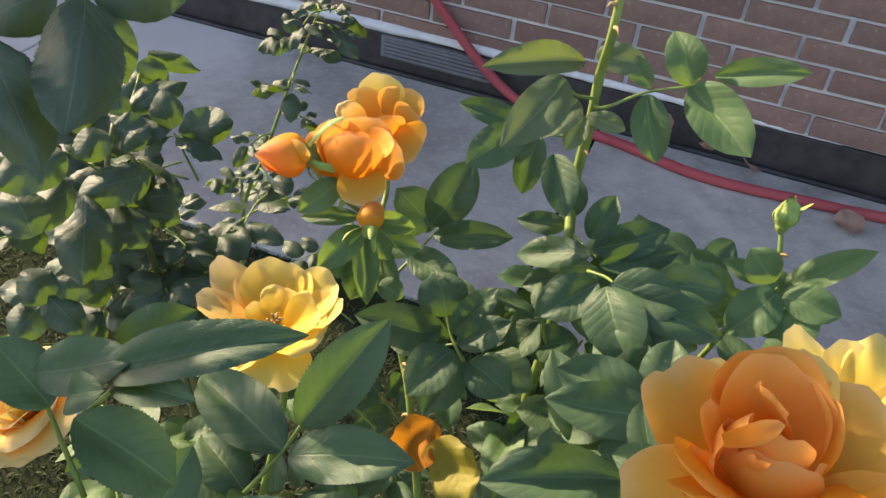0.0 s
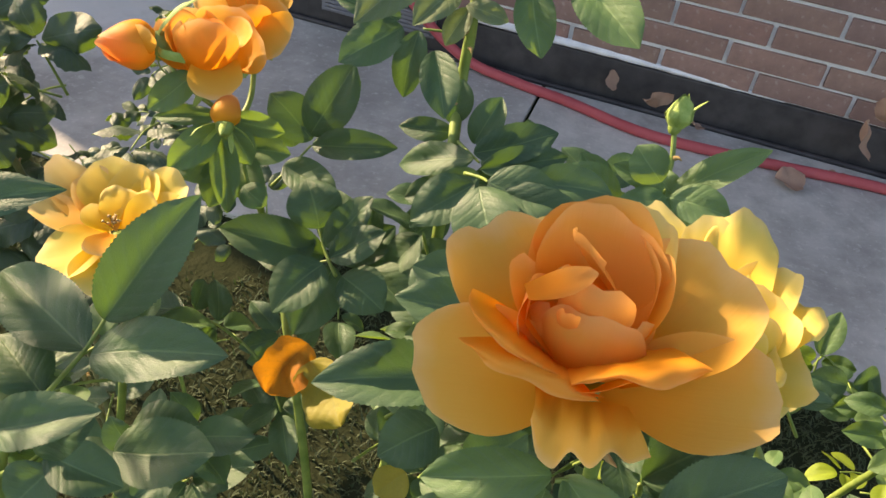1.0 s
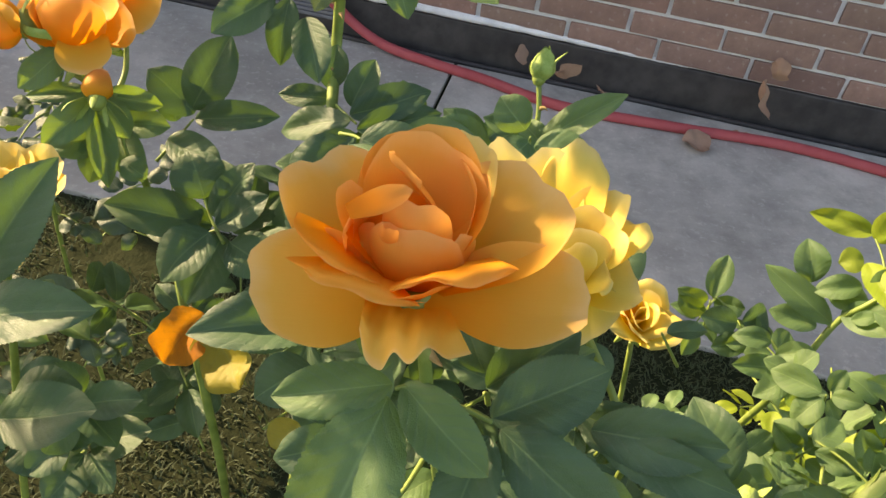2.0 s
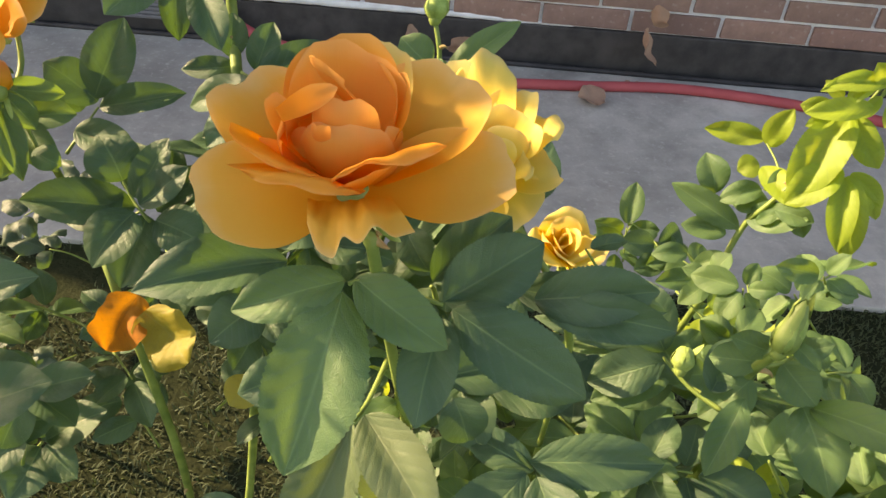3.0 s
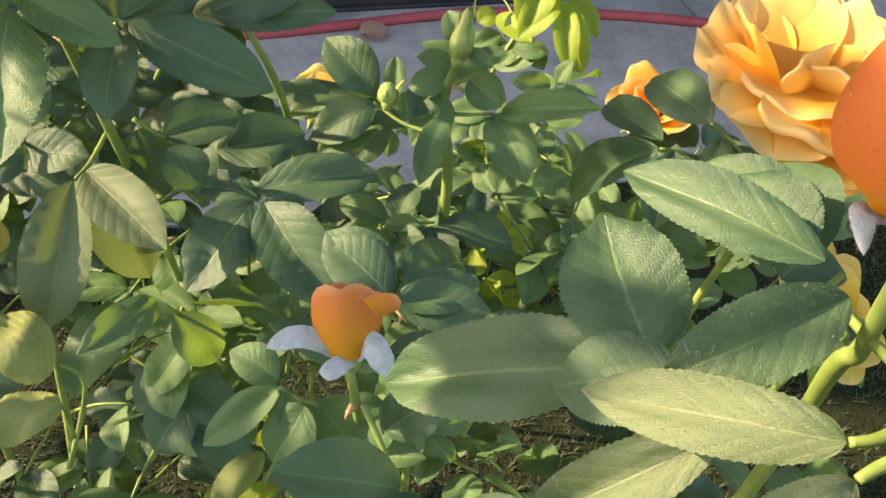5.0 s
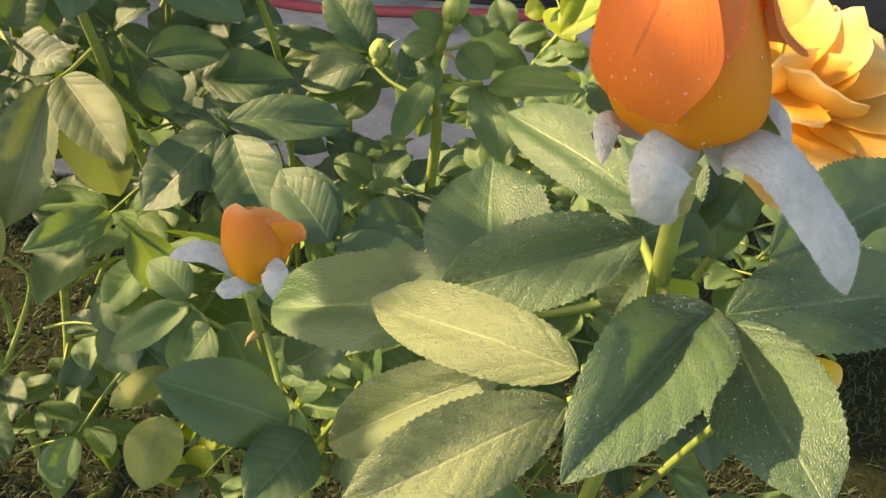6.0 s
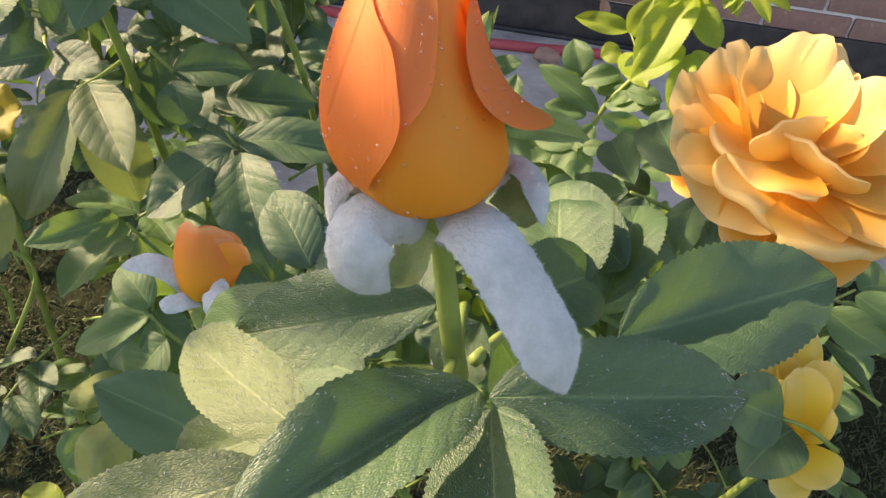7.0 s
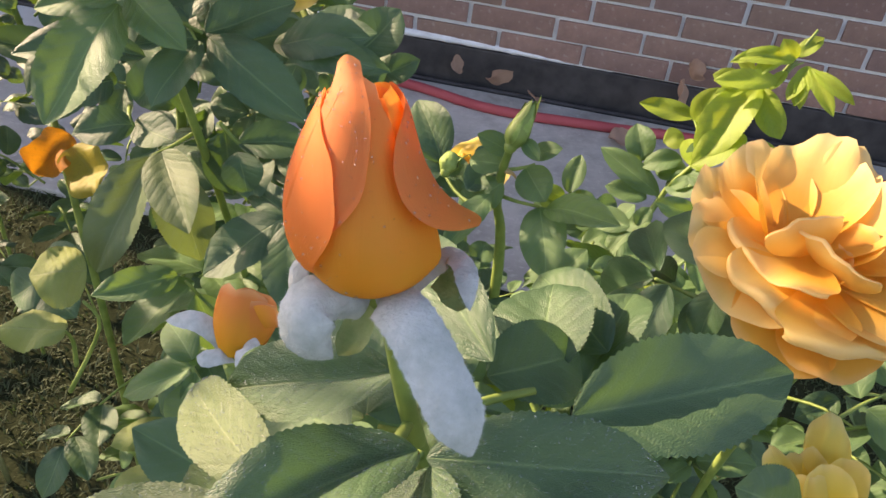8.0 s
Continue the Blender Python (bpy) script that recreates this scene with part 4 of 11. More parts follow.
loft(main_rose, [[(0.0006, -1.7136, 0.8333), (0.0038, -1.7141, 0.8334), (0.0070, -1.7145, 0.8338), (0.0101, -1.7144, 0.8341), (0.0131, -1.7141, 0.8346), (0.0161, -1.7135, 0.8349), (0.0191, -1.7125, 0.8348), (0.0226, -1.7117, 0.8346)],
    [(0.0020, -1.7215, 0.8361), (0.0052, -1.7243, 0.8341), (0.0090, -1.7253, 0.8336), (0.0119, -1.7249, 0.8371), (0.0158, -1.7265, 0.8379), (0.0188, -1.7243, 0.8394), (0.0229, -1.7219, 0.8365), (0.0269, -1.7185, 0.8352)],
    [(0.0022, -1.7238, 0.8331), (0.0055, -1.7291, 0.8291), (0.0100, -1.7308, 0.8277), (0.0128, -1.7299, 0.8344), (0.0176, -1.7334, 0.8356), (0.0207, -1.7294, 0.8383), (0.0260, -1.7258, 0.8325), (0.0308, -1.7198, 0.8300)]], M_PETAL)
loft(main_rose, [[(-0.0053, -1.7024, 0.8366), (-0.0029, -1.7028, 0.8352), (-0.0005, -1.7028, 0.8345), (0.0028, -1.7037, 0.8341), (0.0063, -1.7055, 0.8342), (0.0099, -1.7083, 0.8346)],
    [(-0.0180, -1.7182, 0.8460), (-0.0122, -1.7201, 0.8462), (-0.0041, -1.7203, 0.8462), (0.0044, -1.7193, 0.8449), (0.0101, -1.7184, 0.8429), (0.0153, -1.7166, 0.8392)],
    [(-0.0180, -1.7184, 0.8458), (-0.0129, -1.7208, 0.8446), (-0.0097, -1.7235, 0.8449), (-0.0008, -1.7229, 0.8441), (0.0070, -1.7221, 0.8414), (0.0154, -1.7172, 0.8393)]], M_PETAL_MID)
loft(main_rose, [[(-0.0122, -1.6986, 0.8410), (-0.0106, -1.6993, 0.8394), (-0.0074, -1.6998, 0.8375), (-0.0041, -1.7005, 0.8354), (-0.0016, -1.7015, 0.8349), (0.0012, -1.7036, 0.8346)],
    [(-0.0193, -1.7082, 0.8521), (-0.0177, -1.7130, 0.8515), (-0.0095, -1.7153, 0.8482), (-0.0021, -1.7161, 0.8453), (0.0024, -1.7166, 0.8441), (0.0054, -1.7166, 0.8432)],
    [(-0.0196, -1.7093, 0.8516), (-0.0177, -1.7143, 0.8511), (-0.0102, -1.7178, 0.8477), (-0.0028, -1.7184, 0.8450), (0.0019, -1.7182, 0.8437), (0.0055, -1.7174, 0.8430)]], M_PETAL_MID)
loft(main_rose, [[(0.0064, -1.7061, 0.8350), (0.0089, -1.7018, 0.8334), (0.0133, -1.6984, 0.8338), (0.0178, -1.6950, 0.8343), (0.0224, -1.6916, 0.8351), (0.0270, -1.6875, 0.8354)],
    [(0.0080, -1.7190, 0.8444), (0.0117, -1.7185, 0.8476), (0.0173, -1.7171, 0.8502), (0.0236, -1.7147, 0.8510), (0.0312, -1.7074, 0.8503), (0.0367, -1.7055, 0.8493)],
    [(0.0086, -1.7197, 0.8442), (0.0122, -1.7201, 0.8470), (0.0183, -1.7188, 0.8503), (0.0256, -1.7191, 0.8505), (0.0310, -1.7141, 0.8493), (0.0367, -1.7067, 0.8488)]], M_PETAL_MID)
placed(main_rose, (0.0044, -1.7054, 0.8363), (-0.0119, -1.6888, 0.8499), 0.0208, (0.67, -0.25, 0.70), M_PETAL_MID, 30, 70)
placed(main_rose, (0.0072, -1.6879, 0.8380), (0.0024, -1.6669, 0.8593), 0.0348, (0.00, -0.50, 0.87), M_PETAL_MID, 26, 55, 0, 0.02)
placed(main_rose, (0.0152, -1.6814, 0.8302), (0.0185, -1.6779, 0.8555), 0.0286, (-0.75, -0.40, 0.50), M_PETAL_MID, 46, 80, 0, 0.02)
placed(main_rose, (0.0141, -1.6855, 0.8379), (0.0005, -1.6888, 0.8599), 0.0143, (-0.80, -0.50, 0.30), M_PETAL_HEART, 44, 60, 60, 0.02)
placed(main_rose, (-0.0009, -1.6940, 0.8247), (-0.0082, -1.7020, 0.8533), 0.0242, (0.78, -0.25, 0.58), M_PETAL_HEART, 46, 95, 0, 0.03, 0, 0.5)
placed(main_rose, (-0.0012, -1.6909, 0.8291), (-0.0033, -1.6991, 0.8566), 0.0220, (0.45, -0.45, 0.77), M_PETAL_HEART, 60, 90, 0, 0.03, 0, 0.5)
placed(main_rose, (-0.0075, -1.7061, 0.8544), (0.0060, -1.6979, 0.8599), 0.0068, (0.30, -0.75, 0.58), M_PETAL_HEART, -50, 30, 0, 0.03, 0, 0.6)
placed(main_rose, (0.0079, -1.6860, 0.8357), (0.0095, -1.6995, 0.8577), 0.0237, (-0.10, 0.90, -0.40), M_PETAL_HEART, 150, 130, 0, 0, 0, 0.75)
placed(main_rose, (0.0086, -1.6914, 0.8247), (0.0115, -1.7028, 0.8511), 0.0341, (-0.08, 0.90, -0.40), M_PETAL_MID, 150, 125, 0, 0, 0, 0.7)
placed(main_rose, (-0.0010, -1.6910, 0.8247), (-0.0000, -1.7010, 0.8467), 0.0165, (0.35, 0.88, -0.32), M_PETAL_MID, 130, 120, 0, 0.02, 0, 0.7)
placed(main_rose, (0.0035, -1.6972, 0.8401), (0.0035, -1.7065, 0.8533), 0.0077, (0.20, 0.85, -0.45), M_PETAL_HEART, 90, 120, 0, 0.03, 0, 0.7)
placed(main_rose, (0.0141, -1.6915, 0.8291), (0.0201, -1.6973, 0.8467), 0.0187, (-0.70, 0.60, -0.35), M_PETAL_MID, 120, 100, 0, 0.02, 0, 0.6)
placed(main_rose, (0.0111, -1.7083, 0.8315), (0.0048, -1.7192, 0.8420), 0.0190, (-0.09, 0.27, 0.96), M_PETAL_MID, 10, 50)
placed(main_rose, (0.0133, -1.7091, 0.8331), (0.0184, -1.7181, 0.8462), 0.0203, (-0.28, 0.22, 0.93), M_PETAL_MID, 10, 50)
yellow_rose = bloom(bush_main, (0.0492, -1.6466, 0.8015), (0.45, -0.1, 0.85), (0.9, 0.3, 0.0), [], "pale yellow open rose behind the apricot one")
placed(yellow_rose, (0.0468, -1.6440, 0.8045), (0.0173, -1.6081, 0.8207), 0.0199, (0.19, -0.67, 0.72), M_PETAL_YELLOW)
placed(yellow_rose, (0.0478, -1.6440, 0.8045), (0.0368, -1.6082, 0.8235), 0.0240, (0.09, -0.61, 0.79), M_PETAL_YELLOW)
placed(yellow_rose, (0.0489, -1.6439, 0.8046), (0.0489, -1.6106, 0.8236), 0.0250, (-0.11, -0.62, 0.77), M_PETAL_YELLOW, 24, 60, 60, 0.04)
placed(yellow_rose, (0.0499, -1.6462, 0.8050), (0.0620, -1.6185, 0.8204), 0.0237, (-0.32, -0.51, 0.80), M_PETAL_YELLOW, 30, 60, 0, 0.04)
placed(yellow_rose, (0.0519, -1.6484, 0.8055), (0.0708, -1.6314, 0.8145), 0.0244, (-0.52, -0.37, 0.77), M_PETAL_YELLOW, 30, 60, 60, 0.04)
placed(yellow_rose, (0.0520, -1.6522, 0.8057), (0.0625, -1.6351, 0.8195), 0.0281, (-0.24, -0.69, 0.68), M_PETAL_YELLOW, 40, 90, 0, 0.04)
placed(yellow_rose, (0.0489, -1.6517, 0.8062), (0.0499, -1.6341, 0.8176), 0.0241, (0.18, -0.60, 0.78), M_PETAL_YELLOW, 40, 80, 0, 0.04)
placed(yellow_rose, (0.0547, -1.6561, 0.8087), (0.0586, -1.6421, 0.8175), 0.0217, (0.04, 0.82, -0.57), M_PETAL_YELLOW, 60, 110, 0, 0.04, 0, 0.6)
placed(yellow_rose, (0.0510, -1.6560, 0.8058), (0.0766, -1.6515, 0.8078), 0.0346, (-0.26, 0.00, 0.97), M_PETAL_YELLOW, 26, 50, 0, 0.03)
placed(yellow_rose, (0.0529, -1.6583, 0.8077), (0.0650, -1.6567, 0.8125), 0.0214, (-0.59, -0.02, 0.81), M_PETAL_YELLOW, 30, 60, 120, 0.03)
placed(yellow_rose, (0.0491, -1.6575, 0.8055), (0.0649, -1.6708, 0.7960), 0.0312, (-0.04, -0.33, 0.94), M_PETAL_YELLOW, 10, 40, 0, 0.04)
placed(yellow_rose, (0.0472, -1.6568, 0.8048), (0.0456, -1.6699, 0.7941), 0.0274, (0.06, -0.32, 0.94), M_PETAL_YELLOW, 10, 40, 0, 0.04, 0.15)
placed(yellow_rose, (0.0480, -1.6516, 0.8049), (0.0371, -1.6283, 0.8153), 0.0224, (0.38, -0.53, 0.76), M_PETAL_YELLOW, 30, 60)
placed(yellow_rose, (0.0546, -1.6592, 0.8097), (0.0538, -1.6483, 0.8163), 0.0156, (0.27, 0.80, -0.53), M_PETAL_YELLOW, 60, 120, 0, 0.05, 0, 0.6)

# ---- rose bush with the apricot cluster ----
bush_cluster = thing("rose_bush", "rose bush with a cluster of apricot blooms and thorny canes", "rose bush", (-0.16, -1.50, -0.012), "rose bushes")
cane(bush_cluster, [(-0.16, -1.50, -0.01), (-0.15, -1.53, 0.30), (-0.1296, -1.5677, 0.4910), (-0.1507, -1.5528, 0.6221), (-0.1687, -1.5317, 0.6512), (-0.1905, -1.5300, 0.7443)], 0.0036, 0.002, M_STEM, 12, 7)
cane(bush_cluster, [(-0.14, -1.50, 0.15), (-0.11, -1.47, 0.40), (-0.0838, -1.5008, 0.6829), (-0.0944, -1.4550, 0.7550), (-0.0939, -1.4512, 0.7904), (-0.0948, -1.4491, 0.8245), (-0.0917, -1.4605, 0.8560), (-0.0929, -1.4532, 0.8889)], 0.004, 0.0022, M_STEM, 14, 8)
cane(bush_cluster, [(-0.10, -1.47, 0.35), (-0.02, -1.45, 0.55), (0.0137, -1.4864, 0.7135), (0.0262, -1.4760, 0.7480), (0.0224, -1.4638, 0.7715)], 0.0021, 0.0013, M_STEM, 4, 9)

spray(bush_cluster, [(-0.1571, -1.5399, 0.6540), (-0.1446, -1.5367, 0.6696), (-0.1321, -1.5341, 0.6768)], [
    ((-0.1373, -1.5342, 0.6781), (-0.1902, -1.5543, 0.6932), 0.0271, (0.30, -0.53, 0.80)),
    ((-0.1303, -1.5309, 0.6799), (-0.1437, -1.5051, 0.7023), 0.0246, (0.25, -0.57, 0.78)),
    ((-0.1179, -1.5280, 0.6797), (-0.1179, -1.5099, 0.7081), 0.0175, (0.22, -0.58, 0.79)),
    ((-0.1295, -1.5382, 0.6760), (-0.1361, -1.5751, 0.6542), 0.0283, (0.24, -0.51, 0.83)),
    ((-0.1151, -1.5343, 0.6795), (-0.0821, -1.5469, 0.6713), 0.0258, (0.18, -0.54, 0.82)),
    ((-0.1239, -1.5373, 0.6785), (-0.1066, -1.5080, 0.6917), 0.0188, (0.21, -0.57, 0.80)),
])
spray(bush_cluster, [(-0.0909, -1.4720, 0.7362), (-0.0783, -1.4863, 0.7394), (-0.0680, -1.4962, 0.7406)], [
    ((-0.0713, -1.4962, 0.7416), (-0.1161, -1.4873, 0.7180), 0.0190, (0.18, -0.64, 0.74)),
    ((-0.0713, -1.4985, 0.7466), (-0.0333, -1.4732, 0.7572), 0.0212, (0.11, -0.68, 0.72)),
    ((-0.0647, -1.5062, 0.7437), (-0.0250, -1.4791, 0.7481), 0.0182, (0.10, -0.67, 0.73)),
    ((-0.0654, -1.5075, 0.7425), (-0.0901, -1.5356, 0.7173), 0.0197, (0.16, -0.62, 0.77)),
    ((-0.0554, -1.5089, 0.7380), (-0.0405, -1.5222, 0.7263), 0.0173, (0.10, -0.64, 0.76)),
    ((-0.0756, -1.4832, 0.7422), (-0.0683, -1.4633, 0.7629), 0.0182, (0.14, -0.69, 0.71)),
])
spray(bush_cluster, [(-0.0949, -1.4539, 0.7579), (-0.0926, -1.4617, 0.7483), (-0.0932, -1.4674, 0.7421)], [
    ((-0.0924, -1.4669, 0.7346), (-0.1224, -1.4728, 0.7333), 0.0146, (0.20, -0.66, 0.72)),
    ((-0.0810, -1.4880, 0.7151), (-0.1069, -1.4972, 0.7041), 0.0173, (0.18, -0.62, 0.76)),
    ((-0.0928, -1.4683, 0.7409), (-0.0932, -1.4559, 0.7629), 0.0187, (0.18, -0.69, 0.70)),
])
spray(bush_cluster, [(-0.1846, -1.5073, 0.6913), (-0.1783, -1.4983, 0.6998), (-0.1719, -1.4821, 0.7088)], [
    ((-0.1724, -1.4796, 0.7071), (-0.1225, -1.4701, 0.7163), 0.0191, (0.26, -0.62, 0.74)),
    ((-0.1743, -1.4788, 0.7132), (-0.1586, -1.4537, 0.7530), 0.0295, (0.29, -0.64, 0.71)),
    ((-0.1723, -1.4799, 0.7113), (-0.1990, -1.4797, 0.7345), 0.0262, (0.32, -0.61, 0.72)),
    ((-0.1815, -1.4976, 0.7015), (-0.1438, -1.5053, 0.6976), 0.0220, (0.28, -0.58, 0.76)),
    ((-0.1810, -1.4858, 0.7072), (-0.1931, -1.4763, 0.7214), 0.0165, (0.32, -0.61, 0.73)),
])
spray(bush_cluster, [(-0.1776, -1.5434, 0.7176), (-0.1879, -1.5351, 0.7376), (-0.1954, -1.5352, 0.7473)], [
    ((-0.1951, -1.5377, 0.7444), (-0.1795, -1.5622, 0.7120), 0.0150, (0.36, -0.55, 0.75)),
    ((-0.1917, -1.5450, 0.7506), (-0.2045, -1.5732, 0.7374), 0.0173, (0.39, -0.55, 0.74)),
    ((-0.2116, -1.5338, 0.7689), (-0.2281, -1.5517, 0.7531), 0.0164, (0.42, -0.57, 0.70)),
    ((-0.1981, -1.5344, 0.7491), (-0.2301, -1.5456, 0.7452), 0.0110, (0.40, -0.56, 0.72)),
    ((-0.1946, -1.5349, 0.7474), (-0.1774, -1.5399, 0.7292), 0.0151, (0.36, -0.57, 0.74)),
    ((-0.1969, -1.5302, 0.7458), (-0.1720, -1.5129, 0.7353), 0.0134, (0.35, -0.59, 0.73)),
    ((-0.1761, -1.5514, 0.7234), (-0.1622, -1.5535, 0.7171), 0.0145, (0.33, -0.55, 0.77)),
], M_LEAF_LIGHT, M_STEM)
# lighter leaf colour here stands in for light falling on the spray
spray(bush_cluster, [(-0.0928, -1.4592, 0.8121), (-0.0860, -1.4567, 0.8128), (-0.0682, -1.4445, 0.8210), (-0.0462, -1.4342, 0.8257)], [
    ((-0.0678, -1.4452, 0.8201), (-0.0518, -1.4654, 0.7915), 0.0214, (0.07, -0.75, 0.65)),
    ((-0.0458, -1.4337, 0.8262), (-0.0060, -1.4642, 0.8090), 0.0294, (0.00, -0.77, 0.64)),
    ((-0.0463, -1.4339, 0.8261), (-0.0636, -1.4193, 0.8486), 0.0226, (0.06, -0.80, 0.60)),
    ((-0.0358, -1.4263, 0.8314), (0.0110, -1.4275, 0.8459), 0.0164, (-0.02, -0.80, 0.60)),
    ((-0.0835, -1.4368, 0.8349), (-0.0662, -1.4422, 0.8230), 0.0130, (0.10, -0.78, 0.61)),
], M_LEAF_LIGHT)
# front-lit leaves: the sunlight is put into their paler tone
spray(bush_cluster, [(-0.0949, -1.4520, 0.8133), (-0.1024, -1.4679, 0.8208), (-0.1052, -1.4937, 0.8388)], [
    ((-0.1029, -1.5060, 0.8473), (-0.1194, -1.5504, 0.8279), 0.0226, (0.20, -0.73, 0.65)),
    ((-0.1020, -1.4601, 0.8141), (-0.1115, -1.4962, 0.8068), 0.0181, (0.16, -0.74, 0.66)),
    ((-0.0953, -1.4636, 0.8079), (-0.0727, -1.4606, 0.8039), 0.0116, (0.12, -0.75, 0.66)),
    ((-0.1061, -1.4370, 0.8265), (-0.1517, -1.4852, 0.8327), 0.0189, (0.20, -0.76, 0.62)),
    ((-0.1005, -1.4413, 0.8354), (-0.0710, -1.4361, 0.8317), 0.0174, (0.12, -0.79, 0.61)),
    ((-0.0954, -1.4543, 0.8029), (-0.1020, -1.4701, 0.7869), 0.0133, (0.14, -0.73, 0.67)),
], M_LEAF_DEWY_SUNLIT)
spray(bush_cluster, [(-0.0958, -1.4540, 0.7878), (-0.1061, -1.4569, 0.7879), (-0.1178, -1.4603, 0.7878)], [
    ((-0.1314, -1.4547, 0.7831), (-0.1543, -1.4862, 0.7699), 0.0245, (0.22, -0.69, 0.69)),
    ((-0.1210, -1.4571, 0.7847), (-0.1227, -1.4685, 0.7486), 0.0181, (0.18, -0.69, 0.70)),
    ((-0.1087, -1.4648, 0.7796), (-0.0912, -1.4921, 0.7580), 0.0210, (0.14, -0.69, 0.71)),
    ((-0.1334, -1.4523, 0.7866), (-0.1711, -1.4580, 0.7923), 0.0155, (0.23, -0.71, 0.66)),
])
spray(bush_cluster, [(0.0279, -1.4841, 0.7430), (0.0288, -1.4876, 0.7464), (0.0303, -1.4905, 0.7504)], [
    ((0.0303, -1.4905, 0.7504), (0.0689, -1.4746, 0.7808), 0.0161, (-0.08, -0.70, 0.71)),
    ((0.0019, -1.4843, 0.7345), (-0.0191, -1.4753, 0.7507), 0.0163, (0.03, -0.68, 0.73)),
    ((0.0219, -1.4818, 0.7473), (-0.0019, -1.4821, 0.7536), 0.0116, (-0.01, -0.69, 0.72)),
    ((0.0285, -1.4919, 0.7493), (0.0182, -1.5173, 0.7386), 0.0167, (-0.03, -0.66, 0.75)),
    ((0.0235, -1.4912, 0.7361), (-0.0272, -1.5174, 0.7359), 0.0243, (0.01, -0.66, 0.75)),
    ((-0.0053, -1.4973, 0.7371), (-0.0240, -1.4919, 0.7486), 0.0159, (0.04, -0.67, 0.74)),
    ((0.0106, -1.5143, 0.7442), (0.0476, -1.5032, 0.7465), 0.0220, (-0.05, -0.66, 0.75)),
    ((0.0347, -1.4917, 0.7478), (0.0166, -1.4776, 0.7535), 0.0143, (-0.04, -0.69, 0.73)),
], M_LEAF_LIGHT, M_STEM)

front_rose = bloom(bush_cluster, (-0.2044, -1.5275, 0.7682), (-0.1, -0.3, 0.9), (0.9, 0.35, 0.0), [], "half-open apricot rose in a cluster", 0.005)
back_rose = bloom(bush_cluster, (-0.1992, -1.4942, 0.7786), (0.08, -0.05, 1.0), (0.9, 0.35, 0.0), [], "open apricot rose at the back of a cluster", 0.005)
placed(front_rose, (-0.2148, -1.5207, 0.7734), (-0.2288, -1.5108, 0.7901), 0.0300, (0.36, -0.75, 0.56), M_PETAL, 36, 70, 0, 0.03)
placed(front_rose, (-0.2072, -1.5149, 0.7762), (-0.2095, -1.5000, 0.7924), 0.0320, (0.36, -0.75, 0.56), M_PETAL, 36, 60, 0, 0.03)
placed(front_rose, (-0.2130, -1.5312, 0.7688), (-0.2333, -1.5275, 0.7888), 0.0240, (0.80, -0.45, 0.40), M_PETAL, 50, 80, 0, 0.02)
placed(front_rose, (-0.2002, -1.5219, 0.7731), (-0.1868, -1.5085, 0.7838), 0.0340, (-0.05, -0.70, 0.70), M_PETAL, 24, 50, 0, 0.04)
placed(front_rose, (-0.2001, -1.5190, 0.7807), (-0.1925, -1.5105, 0.7920), 0.0280, (-0.40, -0.60, 0.70), M_PETAL, 30, 70, 0, 0.03)
placed(front_rose, (-0.2109, -1.5272, 0.7727), (-0.2232, -1.5281, 0.7914), 0.0220, (0.75, -0.40, 0.50), M_PETAL_MID, 40, 80, 60, 0.02)
placed(front_rose, (-0.2057, -1.5264, 0.7740), (-0.2104, -1.5219, 0.7948), 0.0240, (-0.36, 0.75, -0.56), M_PETAL_HEART, 90, 120, 0, 0.02, 0, 0.7)
placed(front_rose, (-0.2071, -1.5280, 0.7800), (-0.2158, -1.5273, 0.7946), 0.0130, (0.30, 0.80, -0.50), M_PETAL_HEART, 80, 120, 0, 0.03, 0, 0.7)
placed(front_rose, (-0.2014, -1.5365, 0.7721), (-0.2039, -1.5296, 0.7980), 0.0360, (-0.36, 0.75, -0.56), M_PETAL_MID, 105, 120, 0, 0, 0, 0.6)
placed(front_rose, (-0.2081, -1.5367, 0.7726), (-0.2190, -1.5343, 0.7907), 0.0160, (0.55, 0.65, -0.50), M_PETAL, 60, 90, 40, 0.02, 0, 0.6)
placed(front_rose, (-0.1988, -1.5323, 0.7796), (-0.1913, -1.5465, 0.7671), 0.0270, (0.30, -0.66, 0.69), M_PETAL, -24, 34, 0, 0.02, 0, 0.8)
placed(back_rose, (-0.2070, -1.4853, 0.7819), (-0.2193, -1.4701, 0.8036), 0.0300, (0.30, -0.80, 0.52), M_PETAL_YELLOW, 24, 50, 0, 0.02)
placed(back_rose, (-0.2101, -1.4881, 0.7835), (-0.2280, -1.4804, 0.7971), 0.0200, (0.45, -0.72, 0.52), M_PETAL, 24, 50, 0, 0.02)
placed(back_rose, (-0.2019, -1.4848, 0.7831), (-0.1998, -1.4693, 0.7993), 0.0300, (0.20, -0.75, 0.60), M_PETAL, 24, 55, 0, 0.02)
placed(back_rose, (-0.1985, -1.4884, 0.7833), (-0.1887, -1.4786, 0.7887), 0.0260, (0.10, -0.70, 0.70), M_PETAL, 16, 50, 0, 0.03)
placed(back_rose, (-0.1957, -1.4964, 0.7846), (-0.1788, -1.4970, 0.7776), 0.0300, (0.25, -0.70, 0.66), M_PETAL, 10, 50, 0, 0.04)
placed(back_rose, (-0.2125, -1.4968, 0.7836), (-0.2278, -1.4982, 0.7928), 0.0150, (0.20, -0.70, 0.70), M_PETAL_CREAM, 30, 70, 90, 0.03)
